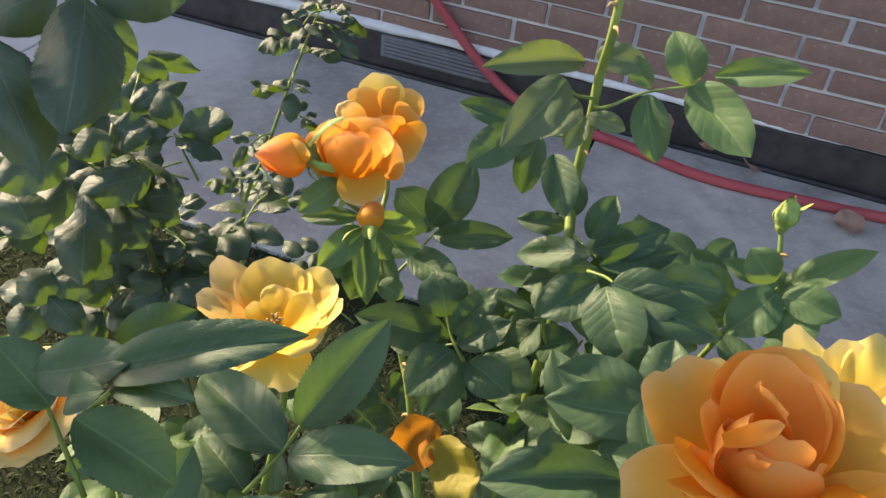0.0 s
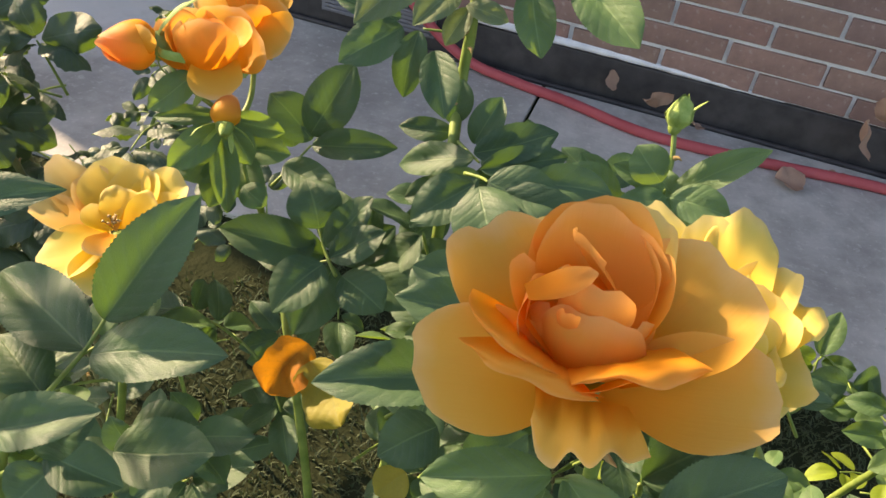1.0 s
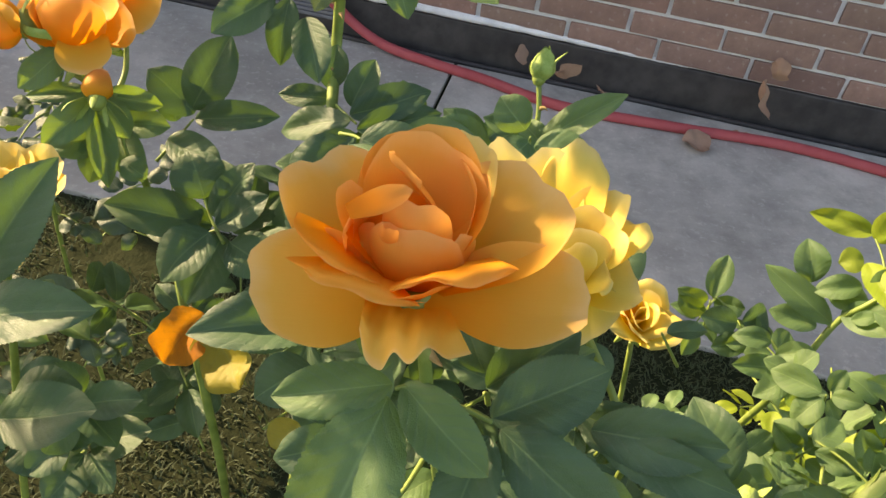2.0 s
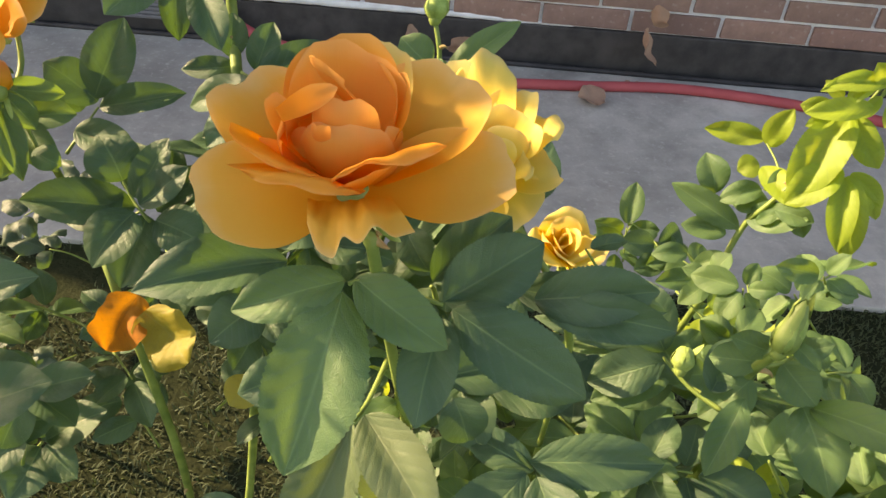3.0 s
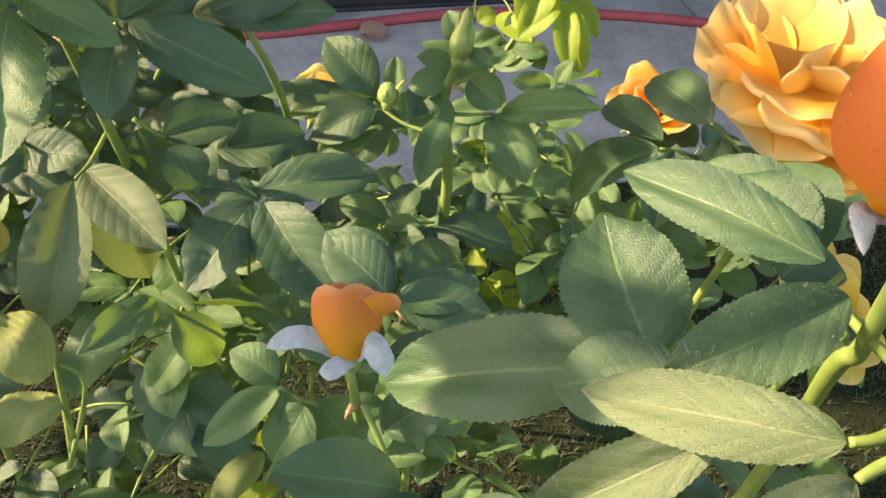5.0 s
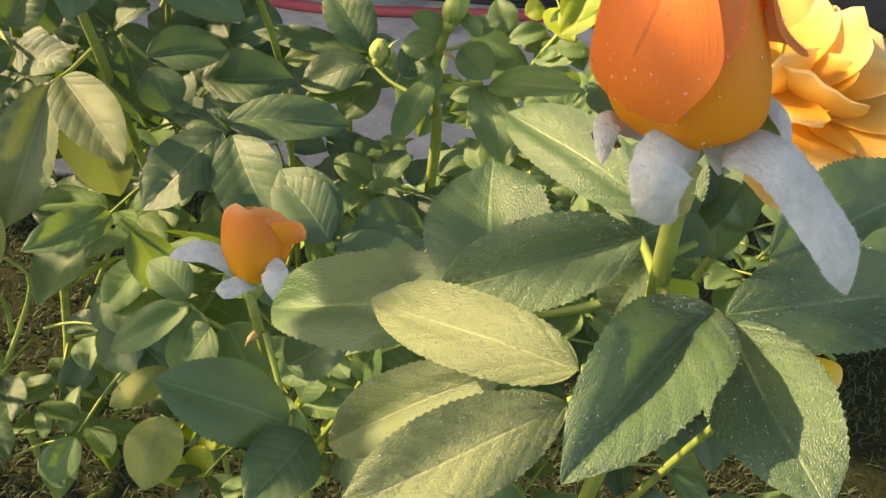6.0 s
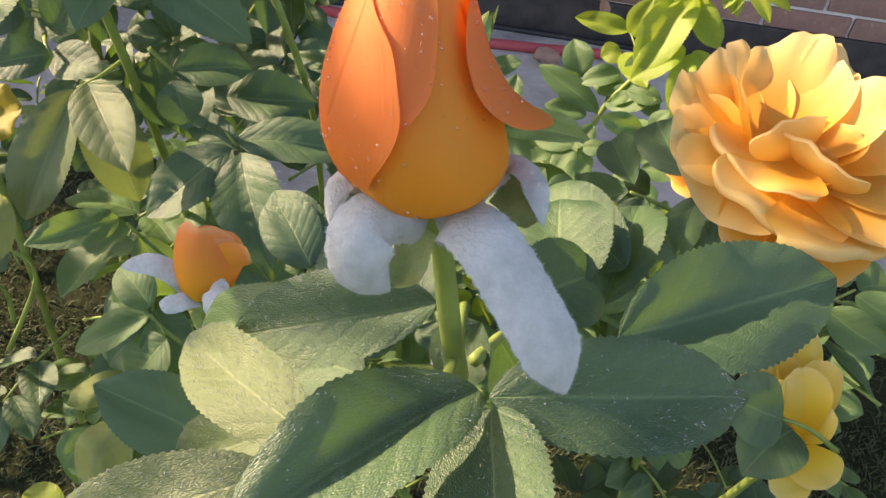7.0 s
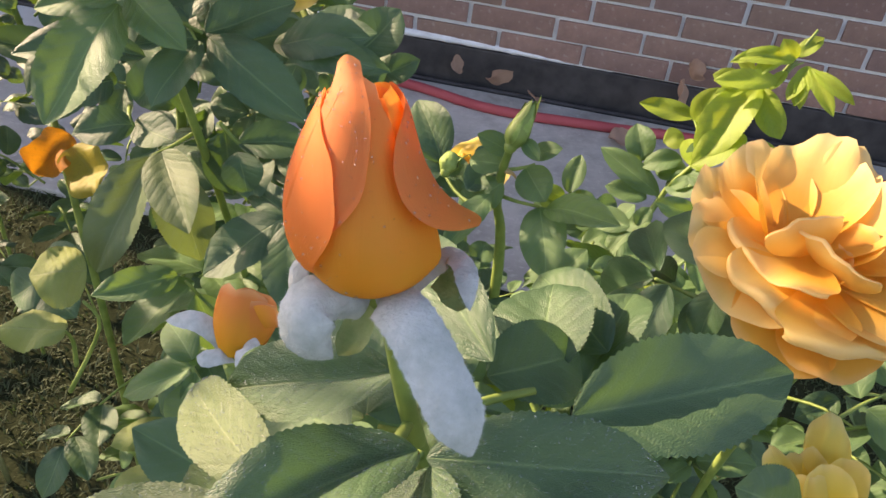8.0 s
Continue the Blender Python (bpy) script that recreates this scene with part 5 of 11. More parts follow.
placed(back_rose, (-0.1979, -1.4974, 0.7807), (-0.2019, -1.4960, 0.7933), 0.0260, (-0.36, 0.75, -0.56), M_PETAL_MID, 70, 110, 0, 0.03, 0, 0.6)
cane(bush_cluster, [(-0.1905, -1.5300, 0.7443), (-0.1985, -1.5285, 0.7568), (-0.2044, -1.5275, 0.7682)], 0.0016, 0.0013, M_STEM, 0, 1, "stem")
cane(bush_cluster, [(-0.1905, -1.5300, 0.7443), (-0.1930, -1.5100, 0.7520), (-0.1992, -1.4942, 0.7786)], 0.0016, 0.0013, M_STEM, 0, 1, "stem")
cane(bush_cluster, [(-0.1905, -1.5300, 0.7443), (-0.2240, -1.5229, 0.7541), (-0.2411, -1.5156, 0.7621)], 0.0014, 0.0011, M_STEM, 0, 1, "stem")

small_bud(bush_cluster, (-0.2311, -1.5332, 0.7791), (-0.2543, -1.5503, 0.7826), 0.0115, "pointed orange rose bud", M_BUD, 4)
placed(front_rose, (-0.2336, -1.5442, 0.7809), (-0.2315, -1.5423, 0.7930), 0.0180, (0.10, 0.80, -0.50), M_PETAL, 50, 90, 0, 0.03, 0, 0.7)
small_bud(bush_cluster, (-0.1837, -1.5522, 0.7580), (-0.1888, -1.5385, 0.7681), 0.007, "small salmon rose bud", M_BUD, 5)
small_bud(bush_cluster, (0.0222, -1.4630, 0.7730), (0.0230, -1.4558, 0.7890), 0.0058, "green rose bud with a long sepal", M_SEPAL_GREEN, 6)

# ---- rose bush close by, with an open yellow bloom ----
bush_yellow = thing("rose_bush", "rose bush with dark green leaves and an open yellow bloom", "rose bush", (-0.26, -1.66, -0.012), "rose bushes")
cane(bush_yellow, [(-0.26, -1.66, -0.01), (-0.24, -1.67, 0.30), (-0.215, -1.70, 0.58), (-0.1827, -1.7218, 0.7005), (-0.1651, -1.7093, 0.7375)], 0.0035, 0.0018, M_STEM, 8, 17)
cane(bush_yellow, [(-0.25, -1.65, 0.20), (-0.24, -1.63, 0.45), (-0.1959, -1.6286, 0.6881), (-0.2048, -1.6139, 0.7169)], 0.003, 0.0016, M_STEM, 6, 18)
spray(bush_yellow, [(-0.1645, -1.7098, 0.7384), (-0.1585, -1.7029, 0.7477), (-0.1538, -1.6964, 0.7553), (-0.1498, -1.6883, 0.7649)], [
    ((-0.1501, -1.6885, 0.7649), (-0.1258, -1.6600, 0.8090), 0.0240, (0.38, -0.46, 0.80)),
    ((-0.1534, -1.6963, 0.7553), (-0.2048, -1.6773, 0.7575), 0.0272, (0.44, -0.38, 0.81)),
    ((-0.1509, -1.6972, 0.7551), (-0.1001, -1.6903, 0.7719), 0.0227, (0.34, -0.40, 0.85)),
    ((-0.1646, -1.7092, 0.7392), (-0.1922, -1.6973, 0.7466), 0.0234, (0.43, -0.34, 0.84)),
    ((-0.1626, -1.7108, 0.7383), (-0.1642, -1.7218, 0.7416), 0.0137, (0.41, -0.31, 0.86)),
])
spray(bush_yellow, [(-0.1760, -1.7270, 0.7080), (-0.1647, -1.7233, 0.7168), (-0.1583, -1.7214, 0.7249)], [
    ((-0.1572, -1.7213, 0.7247), (-0.1278, -1.7193, 0.7188), 0.0190, (0.35, -0.30, 0.89)),
    ((-0.1496, -1.7310, 0.7424), (-0.1309, -1.7190, 0.7632), 0.0169, (0.38, -0.32, 0.87)),
    ((-0.1446, -1.7039, 0.7102), (-0.1052, -1.6964, 0.7231), 0.0263, (0.30, -0.34, 0.89)),
    ((-0.1537, -1.7239, 0.7207), (-0.1626, -1.7368, 0.7086), 0.0220, (0.38, -0.27, 0.89)),
])
spray(bush_yellow, [(-0.2059, -1.7352, 0.7960), (-0.1980, -1.7313, 0.8058), (-0.1901, -1.7280, 0.8147)], [
    ((-0.1993, -1.7315, 0.8137), (-0.1341, -1.7089, 0.8419), 0.0189, (0.33, -0.30, 0.89)),
    ((-0.1955, -1.7318, 0.8122), (-0.1587, -1.7362, 0.8262), 0.0143, (0.47, -0.35, 0.81)),
    ((-0.2025, -1.7197, 0.8128), (-0.1810, -1.7021, 0.8261), 0.0189, (0.48, -0.40, 0.78)),
])
spray(bush_yellow, [(-0.1980, -1.7353, 0.7151), (-0.1927, -1.7191, 0.7322), (-0.1906, -1.7098, 0.7422)], [
    ((-0.1869, -1.7169, 0.7328), (-0.2169, -1.7168, 0.7427), 0.0269, (0.41, -0.31, 0.86)),
    ((-0.1913, -1.7129, 0.7389), (-0.1619, -1.7096, 0.7330), 0.0217, (0.36, -0.32, 0.88)),
    ((-0.1882, -1.7396, 0.7382), (-0.1818, -1.7147, 0.7649), 0.0231, (0.39, -0.30, 0.87)),
    ((-0.1621, -1.7346, 0.7510), (-0.1253, -1.7232, 0.7677), 0.0183, (0.32, -0.32, 0.89)),
    ((-0.1425, -1.6962, 0.7108), (-0.1192, -1.6843, 0.7168), 0.0243, (0.24, -0.36, 0.90)),
])
spray(bush_yellow, [(-0.2066, -1.7468, 0.7595), (-0.2173, -1.7410, 0.7862), (-0.2240, -1.7375, 0.8089)], [
    ((-0.2240, -1.7375, 0.8089), (-0.1887, -1.7274, 0.8235), 0.0199, (0.43, -0.36, 0.83)),
    ((-0.2152, -1.7419, 0.8004), (-0.2416, -1.7366, 0.8165), 0.0212, (0.46, -0.33, 0.82)),
    ((-0.2049, -1.7423, 0.8119), (-0.1894, -1.7422, 0.8222), 0.0146, (0.42, -0.34, 0.84)),
    ((-0.2069, -1.7412, 0.7980), (-0.1725, -1.7370, 0.7742), 0.0265, (0.37, -0.33, 0.87)),
])
loose_rose = bloom(bush_yellow, (-0.2075, -1.6117, 0.7203), (-0.02, -0.06, 1.0), (0.93, 0.36, 0.0), [], "open yellow rose with loose ruffled petals", 0.006)
bloom(bush_yellow, (-0.2712, -1.7092, 0.7325), (-0.1, -0.4, 0.9), (0.93, 0.36, 0.0), full_bloom(random.Random(24), 0.030, M_PETAL_CREAM, M_PETAL_CREAM, M_PETAL_YELLOW, (5, 4, 3, 2)), "pale yellow rose among the leaves", 0.005)
stamens(bush_yellow, (-0.2079, -1.6104, 0.7252), (-0.02, -0.1, 1.0), 0.009, 14, 4)
placed(loose_rose, (-0.2187, -1.6037, 0.7176), (-0.2563, -1.5911, 0.7367), 0.0250, (0.50, -0.41, 0.76), M_PETAL_CREAM, 24, 60, 0, 0.05)
placed(loose_rose, (-0.2173, -1.6079, 0.7201), (-0.2558, -1.6112, 0.7274), 0.0204, (0.38, -0.16, 0.91), M_PETAL_CREAM, 20, 50, 0, 0.05)
placed(loose_rose, (-0.2180, -1.6023, 0.7190), (-0.2378, -1.5858, 0.7353), 0.0264, (0.32, -0.53, 0.78), M_PETAL_CREAM, 24, 60, 0, 0.05)
placed(loose_rose, (-0.2157, -1.6007, 0.7201), (-0.2288, -1.5793, 0.7398), 0.0375, (0.15, -0.61, 0.78), M_PETAL_YELLOW, 30, 60, 0, 0.05)
placed(loose_rose, (-0.2130, -1.6001, 0.7200), (-0.2137, -1.5778, 0.7397), 0.0291, (-0.03, -0.67, 0.74), M_PETAL_YELLOW, 30, 60, 0, 0.05)
placed(loose_rose, (-0.2093, -1.6030, 0.7216), (-0.1928, -1.5769, 0.7401), 0.0329, (-0.26, -0.62, 0.74), M_PETAL_YELLOW, 30, 60, 0, 0.05)
placed(loose_rose, (-0.2065, -1.6063, 0.7232), (-0.1829, -1.5869, 0.7363), 0.0270, (-0.35, -0.43, 0.83), M_PETAL_YELLOW, 24, 50, 0, 0.05)
placed(loose_rose, (-0.2048, -1.6119, 0.7255), (-0.1839, -1.6123, 0.7307), 0.0395, (-0.38, 0.03, 0.93), M_PETAL_YELLOW, 24, 50, 90, 0.04)
placed(loose_rose, (-0.2057, -1.6129, 0.7246), (-0.1938, -1.6399, 0.7113), 0.0392, (0.03, -0.35, 0.94), M_PETAL_YELLOW, 0, 40, 0, 0.05, 0.1)
placed(loose_rose, (-0.2093, -1.6123, 0.7233), (-0.2323, -1.6375, 0.7144), 0.0318, (0.12, -0.05, 0.99), M_PETAL_YELLOW, 10, 40, 0, 0.05)
placed(loose_rose, (-0.2080, -1.6131, 0.7252), (-0.2043, -1.6260, 0.7246), 0.0210, (0.08, -0.21, 0.97), M_PETAL_CREAM, 24, 60, 60, 0.04)
placed(loose_rose, (-0.2017, -1.6116, 0.7280), (-0.1911, -1.6015, 0.7392), 0.0238, (-0.24, -0.60, 0.76), M_PETAL_YELLOW, 40, 80, 60, 0.05)
placed(loose_rose, (-0.2121, -1.6104, 0.7234), (-0.2248, -1.6030, 0.7298), 0.0216, (0.55, -0.25, 0.80), M_PETAL_YELLOW, 40, 80, 0, 0.05)
placed(loose_rose, (-0.2096, -1.6063, 0.7226), (-0.2155, -1.5941, 0.7340), 0.0217, (0.06, -0.64, 0.76), M_PETAL_YELLOW, 40, 80, 40, 0.05)

part("withered_leaf", leaf_mesh(30, M_LEAF_DEAD), bush_cluster, "withered orange leaf with dark spots", leaf_matrix((-0.1306, -1.5678, 0.6425), (-0.1425, -1.5945, 0.6240), 0.029, (0.2, -0.7, 0.6)))
part("withered_leaf", leaf_mesh(31, M_LEAF_SICK), bush_cluster, "yellow spotted leaf", leaf_matrix((-0.1262, -1.5746, 0.6366), (-0.0960, -1.5976, 0.6230), 0.032, (-0.1, -0.7, 0.6)))
part("withered_leaf", leaf_mesh(2, M_LEAF_SICK), bush_cluster, "yellow-green spotted leaf", leaf_matrix((-0.0475, -1.6360, 0.6621), (-0.0583, -1.6450, 0.6506), 0.018, (0.1, -0.7, 0.6)))

# ---- rose bush with yellow-green shoots ----
bush_shoot = thing("rose_bush", "rose bush with bright yellow-green young shoots", "rose bush", (0.27, -1.30, -0.012), "rose bushes")
cane(bush_shoot, [(0.27, -1.30, -0.01), (0.26, -1.31, 0.30), (0.2686, -1.3515, 0.4824), (0.2871, -1.3355, 0.5489), (0.3001, -1.3379, 0.5780), (0.3313, -1.3305, 0.6278), (0.3677, -1.3192, 0.7134)], 0.004, 0.0012, M_STEM, 4, 27)
spray(bush_shoot, [(0.3105, -1.3345, 0.5906), (0.3058, -1.3051, 0.6014), (0.3025, -1.2774, 0.6027)], [
    ((0.3036, -1.2774, 0.6027), (0.2530, -1.2680, 0.6032), 0.0197, (-0.25, -0.70, 0.67)),
    ((0.3039, -1.2852, 0.6014), (0.3146, -1.2868, 0.6389), 0.0222, (-0.28, -0.69, 0.66)),
    ((0.2967, -1.2993, 0.5919), (0.2790, -1.3037, 0.5854), 0.0214, (-0.26, -0.67, 0.69)),
    ((0.2976, -1.3054, 0.5927), (0.3146, -1.3553, 0.5898), 0.0237, (-0.29, -0.66, 0.70)),
], M_LEAF_YELLOW, M_STEM)
spray(bush_shoot, [(0.3386, -1.3290, 0.6379), (0.3413, -1.3320, 0.6501), (0.3391, -1.3349, 0.6618)], [
    ((0.3367, -1.3318, 0.6652), (0.3012, -1.3695, 0.6028), 0.0372, (-0.32, -0.67, 0.67)),
    ((0.3386, -1.3634, 0.6285), (0.3438, -1.4013, 0.5770), 0.0297, (-0.34, -0.63, 0.70)),
    ((0.3404, -1.3620, 0.6303), (0.3651, -1.3794, 0.6121), 0.0203, (-0.35, -0.64, 0.68)),
    ((0.3391, -1.3379, 0.6583), (0.3602, -1.3597, 0.6347), 0.0231, (-0.35, -0.67, 0.66)),
], M_LEAF_YELLOW, M_STEM)
spray(bush_shoot, [(0.3528, -1.3310, 0.6752), (0.3571, -1.3299, 0.6846), (0.3639, -1.3272, 0.6884)], [
    ((0.3571, -1.3263, 0.6888), (0.3108, -1.3276, 0.6833), 0.0155, (-0.34, -0.71, 0.62)),
    ((0.3571, -1.3263, 0.6888), (0.3432, -1.3256, 0.7038), 0.0158, (-0.36, -0.71, 0.61)),
    ((0.3685, -1.3288, 0.6868), (0.3629, -1.3508, 0.6607), 0.0155, (-0.37, -0.68, 0.63)),
    ((0.3683, -1.3350, 0.6873), (0.3903, -1.3637, 0.6633), 0.0135, (-0.39, -0.67, 0.63)),
    ((0.3703, -1.3412, 0.6880), (0.4026, -1.3614, 0.6748), 0.0116, (-0.40, -0.67, 0.62)),
    ((0.3482, -1.3384, 0.6739), (0.2983, -1.3411, 0.6665), 0.0182, (-0.33, -0.70, 0.64)),
], M_LEAF_YELLOW, M_STEM)
spray(bush_shoot, [(0.3386, -1.3290, 0.6379), (0.3389, -1.3288, 0.6535), (0.3381, -1.3325, 0.6646)], [
    ((0.3340, -1.3603, 0.6318), (0.2965, -1.3700, 0.6018), 0.0288, (-0.31, -0.65, 0.69)),
    ((0.3391, -1.3334, 0.6636), (0.3556, -1.3571, 0.6373), 0.0212, (-0.35, -0.67, 0.65)),
    ((0.3262, -1.3329, 0.6630), (0.2985, -1.3281, 0.6663), 0.0175, (-0.31, -0.70, 0.64)),
    ((0.3253, -1.3344, 0.6612), (0.3032, -1.3390, 0.6539), 0.0120, (-0.31, -0.69, 0.65)),
    ((0.3373, -1.3649, 0.6267), (0.3346, -1.4014, 0.5838), 0.0222, (-0.33, -0.63, 0.70)),
    ((0.3418, -1.3620, 0.6304), (0.3637, -1.3754, 0.6166), 0.0111, (-0.35, -0.64, 0.68)),
    ((0.3572, -1.3761, 0.6153), (0.3611, -1.3849, 0.6053), 0.0092, (-0.36, -0.63, 0.69)),
], M_LEAF_YELLOW, M_STEM)
spray(bush_shoot, [(0.3528, -1.3310, 0.6752), (0.3549, -1.3298, 0.6845), (0.3594, -1.3270, 0.6882)], [
    ((0.3434, -1.3211, 0.6937), (0.3081, -1.3305, 0.6797), 0.0118, (-0.33, -0.71, 0.62)),
    ((0.3516, -1.3214, 0.6940), (0.3277, -1.3365, 0.6743), 0.0146, (-0.34, -0.70, 0.62)),
    ((0.3685, -1.3303, 0.6851), (0.3565, -1.3482, 0.6632), 0.0127, (-0.37, -0.68, 0.63)),
    ((0.3662, -1.3317, 0.6833), (0.3675, -1.3521, 0.6595), 0.0118, (-0.37, -0.68, 0.63)),
    ((0.3570, -1.3240, 0.6915), (0.3748, -1.3176, 0.7082), 0.0136, (-0.37, -0.71, 0.60)),
    ((0.3526, -1.3327, 0.6810), (0.3415, -1.3435, 0.6673), 0.0100, (-0.35, -0.69, 0.63)),
    ((0.3297, -1.3256, 0.6719), (0.3158, -1.3161, 0.6818), 0.0111, (-0.32, -0.71, 0.63)),
], M_LEAF_YELLOW, M_STEM)
spray(bush_shoot, [(0.3075, -1.3333, 0.5840), (0.3036, -1.3230, 0.5803), (0.2985, -1.3219, 0.5812)], [
    ((0.2970, -1.3218, 0.5811), (0.2635, -1.3243, 0.5677), 0.0202, (-0.26, -0.66, 0.71)),
    ((0.3097, -1.3189, 0.6010), (0.3035, -1.3351, 0.5816), 0.0179, (-0.29, -0.66, 0.69)),
    ((0.3146, -1.3453, 0.5861), (0.3261, -1.3635, 0.5658), 0.0196, (-0.30, -0.63, 0.71)),
    ((0.3039, -1.3506, 0.5789), (0.2904, -1.3472, 0.5663), 0.0118, (-0.28, -0.64, 0.72)),
    ((0.3014, -1.3486, 0.5810), (0.3292, -1.3630, 0.5820), 0.0185, (-0.30, -0.64, 0.71)),
], M_LEAF_LIGHT, M_STEM)
spray(bush_shoot, [(0.2846, -1.3371, 0.5469), (0.2708, -1.3258, 0.5512), (0.2629, -1.3138, 0.5645)], [
    ((0.2846, -1.3354, 0.5488), (0.2257, -1.3107, 0.5726), 0.0245, (-0.23, -0.66, 0.72)),
    ((0.2644, -1.3122, 0.5665), (0.2538, -1.2894, 0.5921), 0.0277, (-0.23, -0.68, 0.70)),
    ((0.2767, -1.3202, 0.5659), (0.3037, -1.3279, 0.5745), 0.0228, (-0.26, -0.65, 0.71)),
    ((0.2745, -1.3384, 0.5445), (0.2362, -1.3337, 0.5467), 0.0204, (-0.23, -0.64, 0.73)),
    ((0.2879, -1.3330, 0.5596), (0.3243, -1.3619, 0.5829), 0.0272, (-0.29, -0.64, 0.72)),
], M_LEAF_LIGHT, M_STEM)
spray(bush_shoot, [(0.2654, -1.3455, 0.5046), (0.2549, -1.3383, 0.5121), (0.2496, -1.3347, 0.5158)], [
    ((0.2468, -1.3426, 0.5218), (0.2159, -1.3432, 0.5184), 0.0181, (-0.20, -0.63, 0.75)),
    ((0.2521, -1.3495, 0.5141), (0.2798, -1.3518, 0.5292), 0.0195, (-0.24, -0.62, 0.75)),
    ((0.2602, -1.3487, 0.5004), (0.2213, -1.3585, 0.5010), 0.0208, (-0.21, -0.61, 0.77)),
], M_LEAF_LIGHT, M_STEM)

# ---- rose bush with the green bud ----
bush_green = thing("rose_bush", "rose bush with a closed green bud and light leaves", "rose bush", (0.17, -1.56, -0.012), "rose bushes")
cane(bush_green, [(0.17, -1.56, -0.01), (0.165, -1.58, 0.30), (0.1665, -1.6587, 0.6540), (0.1599, -1.6708, 0.7239), (0.1628, -1.6818, 0.7575)], 0.004, 0.0016, M_STEM, 5, 37)
small_bud(bush_green, (0.1628, -1.6818, 0.7575), (0.1683, -1.6745, 0.7742), 0.0046, "closed green rose bud with pointed sepals", M_SEPAL_GREEN, 8, True)
spray(bush_green, [(0.1608, -1.6745, 0.7273), (0.1690, -1.6801, 0.7292), (0.1800, -1.6835, 0.7308)], [
    ((0.1800, -1.6837, 0.7307), (0.1886, -1.7115, 0.7128), 0.0211, (-0.30, -0.51, 0.80)),
    ((0.1829, -1.6838, 0.7308), (0.2109, -1.7223, 0.7544), 0.0150, (-0.35, -0.52, 0.78)),
    ((0.1575, -1.6834, 0.7321), (0.1426, -1.7070, 0.7140), 0.0138, (-0.24, -0.53, 0.81)),
], M_LEAF_LIGHT, M_STEM)
spray(bush_green, [(0.1565, -1.6720, 0.7146), (0.1451, -1.6646, 0.7145), (0.1360, -1.6555, 0.7167)], [
    ((0.1365, -1.6555, 0.7167), (0.1036, -1.6721, 0.7099), 0.0202, (-0.16, -0.57, 0.81)),
    ((0.1425, -1.6637, 0.7154), (0.1280, -1.6467, 0.7263), 0.0187, (-0.19, -0.58, 0.79)),
    ((0.1228, -1.6482, 0.7240), (0.0921, -1.6467, 0.7154), 0.0132, (-0.13, -0.60, 0.79)),
], M_LEAF_LIGHT, M_STEM)
spray(bush_green, [(0.1622, -1.6757, 0.7415), (0.1694, -1.6744, 0.7436), (0.1742, -1.6730, 0.7457)], [
    ((0.1706, -1.6744, 0.7437), (0.1820, -1.6879, 0.7366), 0.0168, (-0.29, -0.56, 0.78)),
    ((0.1723, -1.6752, 0.7506), (0.1844, -1.6764, 0.7579), 0.0094, (-0.30, -0.58, 0.76)),
    ((0.1622, -1.6741, 0.7433), (0.1444, -1.6697, 0.7393), 0.0134, (-0.24, -0.58, 0.78)),
    ((0.1628, -1.6749, 0.7502), (0.1470, -1.6751, 0.7563), 0.0106, (-0.25, -0.59, 0.76)),
    ((0.1616, -1.6751, 0.7345), (0.1436, -1.6820, 0.7172), 0.0185, (-0.24, -0.56, 0.80)),
    ((0.1674, -1.6797, 0.7603), (0.1758, -1.6898, 0.7570), 0.0069, (-0.30, -0.58, 0.76)),
], M_LEAF_LIGHT, M_STEM)
spray(bush_green, [(0.1514, -1.6838, 0.7239), (0.1403, -1.6740, 0.7245), (0.1306, -1.6617, 0.7282)], [
    ((0.1312, -1.6627, 0.7273), (0.1014, -1.6670, 0.7150), 0.0194, (-0.09, -0.66, 0.75)),
    ((0.1308, -1.6602, 0.7300), (0.1123, -1.6390, 0.7491), 0.0220, (-0.10, -0.70, 0.71)),
    ((0.1314, -1.6571, 0.7261), (0.0785, -1.6447, 0.7282), 0.0117, (-0.06, -0.68, 0.73)),
    ((0.1466, -1.6786, 0.7286), (0.1569, -1.6581, 0.7388), 0.0160, (-0.16, -0.67, 0.73)),
    ((0.1345, -1.6548, 0.7217), (0.1210, -1.6620, 0.6950), 0.0218, (-0.11, -0.65, 0.75)),
])
small_bud(bush_green, (0.1348, -1.6720, 0.7330), (0.1362, -1.6663, 0.7397), 0.004, "tiny green bud", M_SEPAL_GREEN, 9)
bloom(bush_green, (0.1196, -1.4308, 0.5853), (0.2, -0.3, 0.9), (0.95, 0.2, 0.0), full_bloom(random.Random(33), 0.034, M_PETAL_YELLOW, M_PETAL_YELLOW, M_PETAL_YELLOW, (3, 3, 2, 2), 0.62), "small yellow rose deep in the bush", 0.004)
cane(bush_green, [(0.165, -1.57, 0.25), (0.14, -1.48, 0.42), (0.1225, -1.4371, 0.5779)], 0.003, 0.0018, M_STEM, 2, 38)

# ---- rose bush with the cream apricot bloom ----
bush_cream = thing("rose_bush", "rose bush with a broad cream-apricot bloom", "rose bush", (0.32, -1.66, -0.012), "rose bushes")
cane(bush_cream, [(0.32, -1.66, -0.01), (0.31, -1.68, 0.30), (0.285, -1.71, 0.58), (0.2909, -1.7479, 0.7414)], 0.0034, 0.0018, M_STEM, 6, 47)
cane(bush_cream, [(0.315, -1.67, 0.25), (0.33, -1.62, 0.45), (0.3035, -1.6029, 0.6546)], 0.004, 0.0018, M_STEM, 4, 48)
